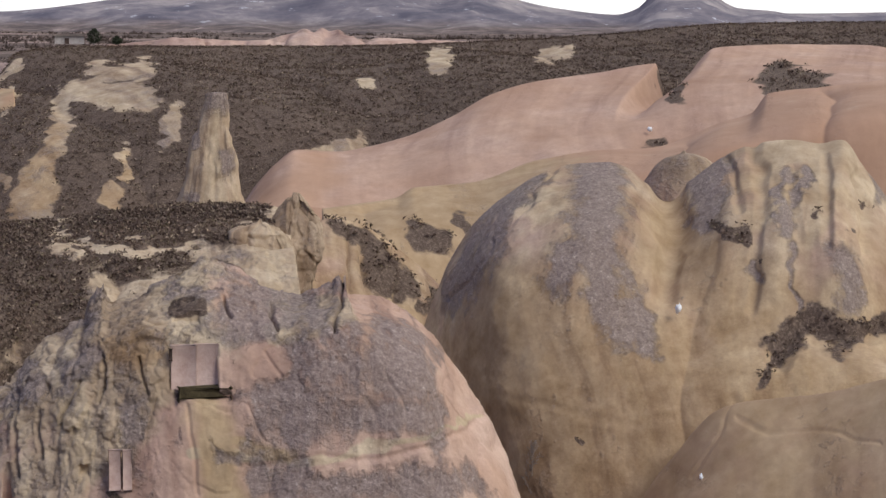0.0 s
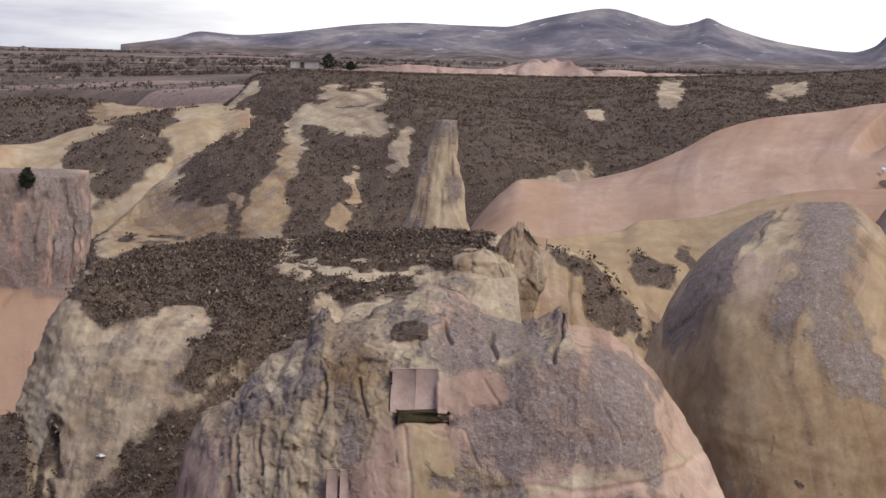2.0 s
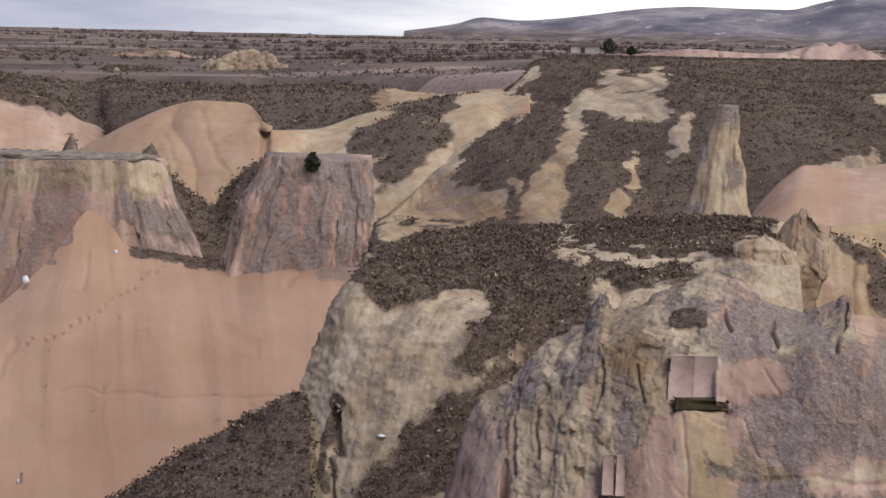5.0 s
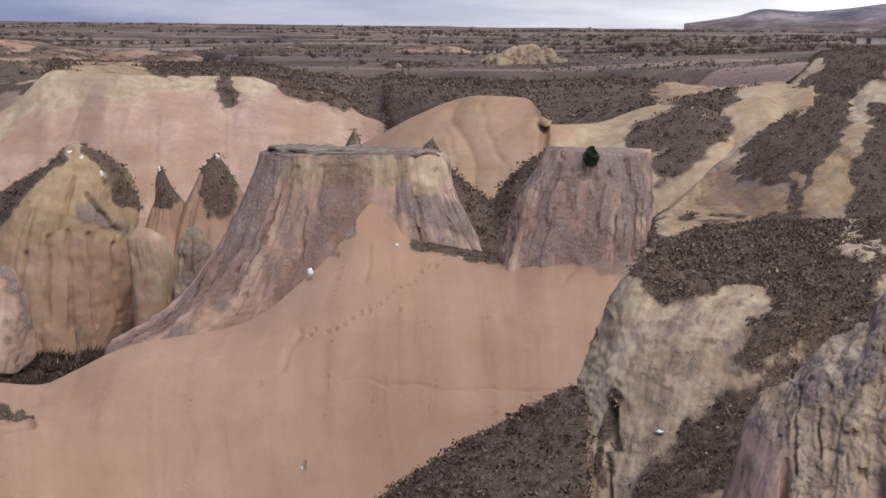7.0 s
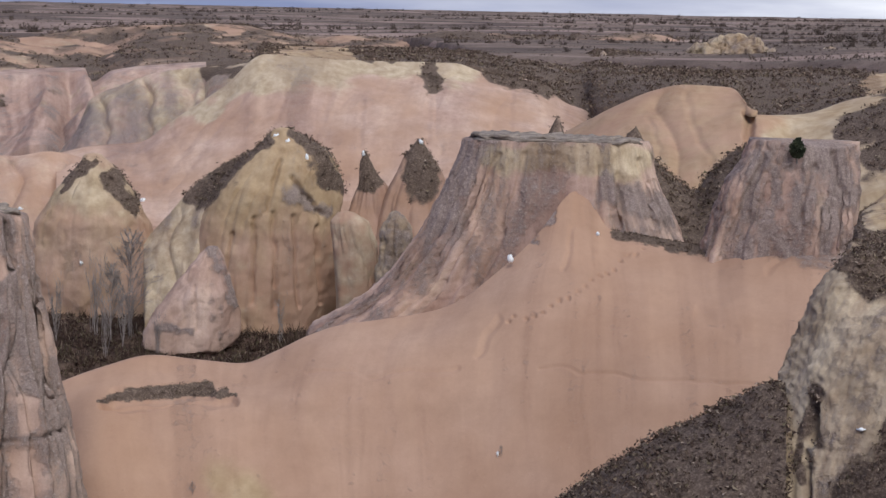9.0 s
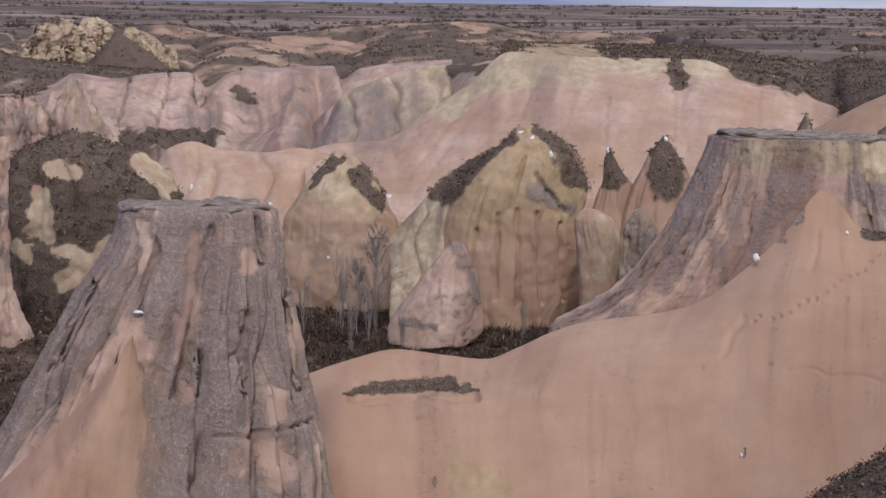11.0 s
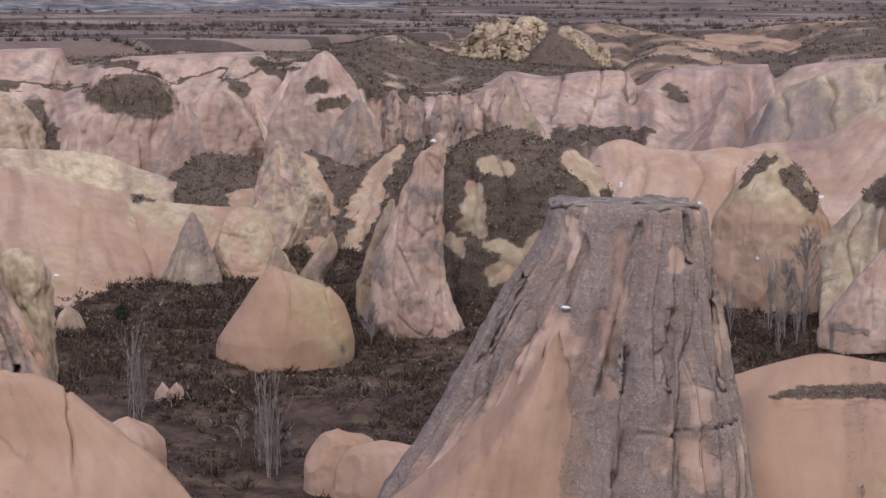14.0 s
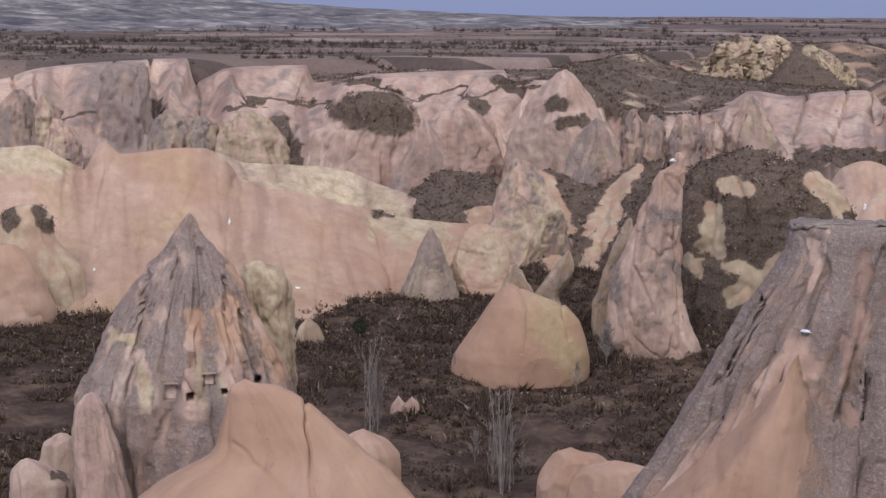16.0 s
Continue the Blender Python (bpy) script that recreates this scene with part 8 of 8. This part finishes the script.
def bare_tree(height, spread, seed, upright, label, at=(0, 0, 0)):
    r = np.random.default_rng(seed)
    h = np.linspace(0, 1, 7)
    trunk = np.stack([0.03 * height * np.sin(h * 3 + seed) * h, 0.02 * height * np.cos(h * 4 + seed) * h, h * height], 1)
    root = new("bare_tree")
    root.location = at
    tv, tf = prism_path(trunk, height * 0.007 * (1.05 - h) + 0.015, 6)
    limbs, twigs = [], []
    for k in range(14 if upright > 2 else 46):
        s = 0.03 + 0.7 * r.random() ** 1.5 if upright > 2 else 0.22 + 0.75 * r.random()
        p0 = np.array([np.interp(s, h, trunk[:, c]) for c in range(3)])
        a = r.random() * 2 * np.pi
        ln = height * (1.0 - s) * (0.35 + 0.55 * r.random()) if upright > 2 else spread * height * (1.15 - s) * (0.5 + 0.6 * r.random())
        d = np.array((math.cos(a), math.sin(a), upright * (0.8 + 0.5 * r.random())))
        d /= np.linalg.norm(d)
        w = np.linspace(0, 1, 5)[:, None]
        q = p0 + d * ln * w + np.array((0, 0, 1)) * (w ** 2) * ln * 0.25 + 0.05 * ln * np.sin(w * 6 + a)
        limbs.append(prism_path(q, 0.0022 * height * (1.1 - w[:, 0]) + 0.016, 3))
        for _ in range(9):
            u = 0.3 + 0.7 * r.random()
            b0 = np.array([np.interp(u, w[:, 0], q[:, c]) for c in range(3)])
            e = d + (r.random(3) - 0.5) * 1.3
            e[2] = abs(e[2]) * (0.6 + upright * 0.5)
            e /= np.linalg.norm(e)
            b1 = b0 + e * min(ln, 0.3 * height) * (0.25 + 0.3 * r.random())
            twigs.append(prism_path([b0, (b0 + b1) / 2 + (r.random(3) - 0.5) * 0.06 * ln, b1], [0.03, 0.024, 0.016], 3))
    for nm, (v, f) in (("trunk", (tv, tf)), ("branchwork", joined(limbs)), ("twigwork", joined(twigs))):
        ob = mesh_from(nm, v, f, BARK)
        ob.parent = root
        if nm != "trunk":
            tagged(ob, kind="stuff")
    return tagged(root, label, "tree", "bare trees")


def floor_z(x, y):
    return 1.8 + 0.06 * min(max(math.hypot(x, y) - 230, 0), 150)


poplar_a = bare_tree(11.5, 0.16, 3, 5.5, "slim leafless poplar on the scrubby valley floor")
poplar_b = bare_tree(10.0, 0.17, 8, 4.5, "slim leafless poplar on the scrubby valley floor")
spread_a = bare_tree(9.5, 0.42, 5, 1.1, "leafless spreading tree below the tuff hill")
spots = [(-149.04, 195.71, 2.65), (-149.44, 197.92, 2.74), (-119.03, 182.64, 3.17), (-118.65, 184.08, 3.35), (-122.04, 185.45, 2.69), (-92.73, 278.82, 5.63), (-87.7, 282.85, 5.77), (-58.05, 286.52, 5.55), (-82.83, 272.7, 5.1), (-81.89, 278.94, 5.45), (-75.28, 275.57, 5.14), (-81.68, 283.09, 5.68)]
for k, (x, y, z) in enumerate(spots):
    src = poplar_a if k % 2 == 0 else poplar_b
    scale = (1.1, 0.98, 1.15, 0.95, 0.7, 1.1, 1.2, 0.8, 0.8, 1.0, 0.6, 0.9)[k]
    m = Matrix.Translation((x, y, floor_z(x, y))) @ pose(0, 0, 0, 0, 0, 47 * k) @ Matrix.Diagonal((scale, scale, scale, 1))
    if k < 2:
        src.matrix_basis = m
    else:
        c = copy_thing(src, Matrix.Translation((x, y, floor_z(x, y))) @ pose(0, 0, 0, 0, 0, 47 * k))
        c.scale = (scale, scale, scale)
spread_spots = [((-82.26, 284.09, 5.75), 1.9), ((-84.15, 280.12, 5.54), 1.4), ((-136.86, 230.42, 4.85), 0.5), ((-141.41, 247.44, 9.62), 0.8), ((-140.56, 245.63, 7.47), 0.7), ((-129.51, 192.49, 2.34), 0.5), ((47.99, 92.27, 32.62), 0.28), ((-121.07, 190.83, 4.28), 0.4), ((-12.3, 162.6, 19.4), 0.14), ((-39.7, 157.1, 15.9), 0.16), ((47.9, 92.0, 34.6), 0.22)]
for k, ((x, y, z), scale) in enumerate(spread_spots):
    base = z if k in (6, 8, 9, 10) else floor_z(x, y)
    if k == 0:
        spread_a.location, spread_a.scale = (x, y, base), (scale, scale, scale)
        continue
    c = copy_thing(spread_a, Matrix.Translation((x, y, base)) @ pose(0, 0, 0, 0, 0, 70 * k))
    c.scale = (scale, scale, scale)


def shrub_mesh(spots, sizes, rng, blades=26, width=0.1):
    """Leafless shrubs: bundles of thin upright twigs."""
    m = len(spots)
    th, ph = rng.random((m, blades)) * 2 * np.pi, rng.random((m, blades)) ** 0.7 * 1.25
    ln = sizes[:, None] * (0.6 + 0.6 * rng.random((m, blades)))
    d = np.stack([np.cos(th) * np.sin(ph), np.sin(th) * np.sin(ph), np.cos(ph)], -1)
    off = (rng.random((m, blades, 3)) - 0.5) * sizes[:, None, None] * np.array((0.9, 0.9, 0.1))
    a = spots[:, None] + off
    side = np.cross(d, rng.random((m, blades, 3)) - 0.5)
    side /= np.linalg.norm(side, axis=2, keepdims=True) + 1e-9
    tri = np.stack([a - side * ln[..., None] * width, a + side * ln[..., None] * width, a + d * ln[..., None]], 2)
    w = tri.reshape(-1, 3)
    return w, np.arange(len(w)).reshape(-1, 3)


THICKET = scrub_material()
THICKET.name = "thicket_twigs"
for stop, tone in zip(THICKET.node_tree.nodes["Color Ramp"].color_ramp.elements, ((0.030, 0.020, 0.018), (0.082, 0.053, 0.045), (0.135, 0.094, 0.076), (0.10, 0.090, 0.050), (0.34, 0.27, 0.225))):
    stop.color = (*tone, 1)
n = 70000
a = np.radians(-50 + 44 * rng.random(n))
r = 205 + 165 * rng.random(n) ** 0.8
p = np.stack([r * np.sin(a), r * np.cos(a), np.zeros(n)], 1)
thick = fbm(p / 16.0, 3) + 0.55 + 0.5 * smooth(260, 320, r)
p = p[thick > rng.random(n) * 0.9]
p[:, 2] = 1.7 + 0.06 * np.clip(np.hypot(p[:, 0], p[:, 1]) - 230, 0, 150) + valley_bumps(p)
bushy = p[fbm(p / 7.0 + 2.0, 3) > 0.12]
bushy = bushy[:: max(1, len(bushy) // 2600)]


def bush_mesh(q, sizes, rng, k=70):
    """Rounded leafless bushes: a haze of small twig scraps over a dome."""
    m = len(q)
    th, u = rng.random((m, k)) * 2 * np.pi, rng.random((m, k))
    rad = 0.55 + 0.45 * rng.random((m, k)) ** 0.5
    cen = np.stack([np.cos(th) * np.sqrt(1 - u * u) * rad, np.sin(th) * np.sqrt(1 - u * u) * rad, u * rad * 0.85], -1)
    tri = cen[:, :, None] + (rng.random((m, k, 3, 3)) - 0.5) * np.array((0.34, 0.34, 0.5))
    w = (q[:, None, None] + tri * sizes[:, None, None, None]).reshape(-1, 3)
    return w, np.arange(len(w)).reshape(-1, 3)


clustered = p[fbm(p / 11.0 + 9.0, 3) > 0.05]
clustered = clustered[:: max(1, len(clustered) // 1700)]
v, f = joined([bush_mesh(clustered, 0.6 + 1.3 * rng.random(len(clustered)) ** 1.6, rng), shrub_mesh(bushy, 1.0 + 1.5 * rng.random(len(bushy)) ** 2, rng, 44, 0.035), shrub_mesh(p[::8], 0.5 + 1.4 * rng.random(len(p[::8])) ** 2.2, rng), clump_mesh(p + rng.normal(0, 0.8, p.shape) * np.array((1, 1, 0)), 0.25 + 0.9 * rng.random(len(p)) ** 3, rng, 7)])
ob = mesh_from("thicket", v, f, THICKET, origin=(*v.mean(0)[:2], 2.0))
tagged(ob, "leafless brown thicket covering the valley floor", "thicket", kind="stuff")

# hedges and lone trees of the plateau
lines = []
for k in range(150):
    a0, r0 = math.radians(-52 + 94 * rng.random()), 600 * (5.5 ** rng.random())
    ln, turn = 30 + 0.12 * r0 * rng.random() + 40 * rng.random(), rng.random() * 0.7 - 0.35
    m = int(ln / (1.2 + r0 / 700))
    s = np.linspace(-0.5, 0.5, max(m, 3))[:, None] * ln
    d = np.array((math.cos(a0 + turn), -math.sin(a0 + turn)))
    q = np.array((r0 * math.sin(a0), r0 * math.cos(a0))) + s * d + rng.normal(0, 1.2, (len(s), 2))
    lines.append(q[rng.random(len(q)) > 0.25])
lone = np.stack([np.radians(-52 + 94 * rng.random(700)), 560 * (6.5 ** rng.random(700))], 1)
lines.append(np.stack([lone[:, 1] * np.sin(lone[:, 0]), lone[:, 1] * np.cos(lone[:, 0])], 1))
pa, pr = np.radians(-52 + 94 * rng.random(24000)), 330 * (4.7 ** rng.random(24000))
pq = np.stack([pr * np.sin(pa), pr * np.cos(pa)], 1)
q = np.concatenate(lines)


def ground_z(q):
    r, d = np.hypot(q[:, 0], q[:, 1]), np.degrees(np.arctan2(q[:, 0], q[:, 1]))
    g3 = np.concatenate([q, np.zeros((len(q), 1))], 1)
    pl = np.interp(d, PLAT[0], PLAT[1])
    z = pl + (59.0 - pl) * smooth(500, 4200, r) + fbm(g3 / 260.0, 4) * 3.0 * smooth(400, 1200, r) + fbm(g3 / 60.0, 3) * 0.8
    low = 1.8 + 0.06 * np.clip(r - 230, 0, 150) + valley_bumps(g3)
    return low + (z - low) * smooth(-30, 30, r - np.interp(d, RIM[0], RIM[1]))


q = np.concatenate([q, ground_z(q)[:, None]], 1)
v, f = shrub_mesh(q, (1.2 + 2.2 * rng.random(len(q)) ** 2) * (0.7 + np.hypot(q[:, 0], q[:, 1]) / 2200), rng, 16)
pq = pq[fbm(np.concatenate([pq, np.zeros((len(pq), 1))], 1) / 45.0, 3) > 0.0]
pz = ground_z(pq)
pq = np.concatenate([pq, pz[:, None]], 1)[pz > 30]
v, f = joined([(v, f), clump_mesh(pq, 0.5 + 1.0 * rng.random(len(pq)) ** 2, rng, 7)])
ob = mesh_from("hedge", v, f, DARKTWIG, origin=v.mean(0))
tagged(ob, "rows of leafless hedge bushes on the plateau fields", "hedge", kind="stuff")

# ---- shed and evergreens on the hill ----
shed = new("shed")
sx, sy, sz = (79.47, 342.91, 57.74)
shed.location = (sx, sy, sz)
for nm, c, hw, hh, hd, mat in (("wall", (sx, sy, sz + 0.75), 2.7, 0.75, 1.8, PLASTER), ("roof", (sx, sy, sz + 1.6), 3.0, 0.12, 2.1, LEDGE),
                               ("door", (sx - 0.9, sy - 1.85, sz + 0.55), 0.4, 0.55, 0.06, CAVE), ("window", (sx + 0.9, sy - 1.85, sz + 0.8), 0.35, 0.3, 0.06, CAVE)):
    v, f = box_mesh(c, hw, hh, hd, 0.02)
    part(nm, v, f, mat, shed)
tagged(shed, "small pale flat-roofed shed on the hilltop", "shed")


def evergreen(x, y, z, h, w, seed):
    r = np.random.default_rng(seed)
    root = new("evergreen_tree")
    root.location = (x, y, z)
    v, f = prism_path([(x, y, z - 0.4), (x, y, z + h * 0.8)], [0.12, 0.05], 6)
    part("trunk", v, f, BARK, root)
    m = 900
    u = r.random(m)
    th, rad = r.random(m) * 2 * np.pi, w * (0.35 + 0.65 * r.random(m)) * np.sin(np.pi * (0.15 + 0.8 * u))
    c = np.stack([x + np.cos(th) * rad, y + np.sin(th) * rad, z + h * (0.12 + 0.88 * u)], 1)
    tri = c[:, None] + (r.random((m, 3, 3)) - 0.5) * 0.45
    part("crown", tri.reshape(-1, 3), np.arange(m * 3).reshape(-1, 3), EVERGREEN, root)
    return tagged(root, "dark green evergreen bush on open ground", "tree", "evergreens")


evergreen(*(83.42, 339.91, 57.66), 2.9, 1.5, 1)
evergreen(*(87.5, 338.89, 57.56), 1.6, 1.0, 2)
evergreen(*(14.84, 183.9, 46.03), 2.1, 0.8, 3)
evergreen(*(-183.09, 237.65, 7.37), 2.6, 1.5, 4)


# ---- old snow and pale scraps ----
def snow_patch(x, y, z, hw, hh, seed):
    r = np.random.default_rng(seed)
    a0 = math.atan2(x, y)
    tan, near = np.array((math.cos(a0), -math.sin(a0), 0)), np.array((-math.sin(a0), -math.cos(a0), 0))
    n = 14
    th = np.linspace(0, 2 * np.pi, n, endpoint=False)
    rings = []
    for s, o in ((0.0, 0.16), (0.6, 0.13), (1.0, 0.0), (0.9, -0.3)):
        k = s * (0.4 + 0.9 * r.random(n))
        rings.append(np.array((x, y, z)) + tan * (np.cos(th) * hw * k)[:, None] + np.array((0, 0, 1)) * (np.sin(th) * hh * k)[:, None] + near * o)
    ob = mesh_from("snow_patch", np.concatenate(rings), grid_faces(4, n, True), SNOW, origin=(x, y, z))
    tagged(ob, "small patch of old white snow on the rock", "snow", "snow patches")


E_SNOW = [((57.07, 91.22, 44.04), 0.2, 0.3), ((116.46, 193.68, 48.62), 0.3, 0.35), ((-13.33, 182.01, 35.35), 0.35, 0.4), ((-4.59, 181.44, 38.22), 0.2, 0.2), ((-57.84, 132.64, 35.48), 0.42, 0.14), ((-133.24, 252.5, 37.93), 0.5, 0.35), ((-61.98, 302.0, 38.5), 0.7, 0.45), ((-59.9, 301.0, 37.5), 0.45, 0.9), ((-56.33, 299.3, 35.31), 0.35, 0.7), ((-49.03, 313.7, 35.06), 0.3, 0.6), ((-38.9, 312.9, 37.4), 0.5, 0.5), ((-94.24, 296.6, 16.48), 0.35, 0.5), ((-137.13, 340.8, 22.8), 0.35, 0.9), ((-120.36, 340.7, 20.23), 0.5, 0.4), ((-96.34, 342.0, 22.42), 0.6, 0.5), ((-12.62, 162.85, 19.85), 0.15, 0.35), ((12.6, 103.05, 37.01), 0.25, 0.09), ((-234.11, 262.7, 20.25), 0.25, 0.9), ((-241.04, 233.6, 13.79), 0.3, 0.4), ((-209.71, 253.7, 10.86), 0.5, 0.3), ((49.97, 77.3, 37.66), 0.12, 0.2)]
for k, ((x, y, z), hw, hh) in enumerate(E_SNOW):
    snow_patch(x, y, z, hw, hh, k)
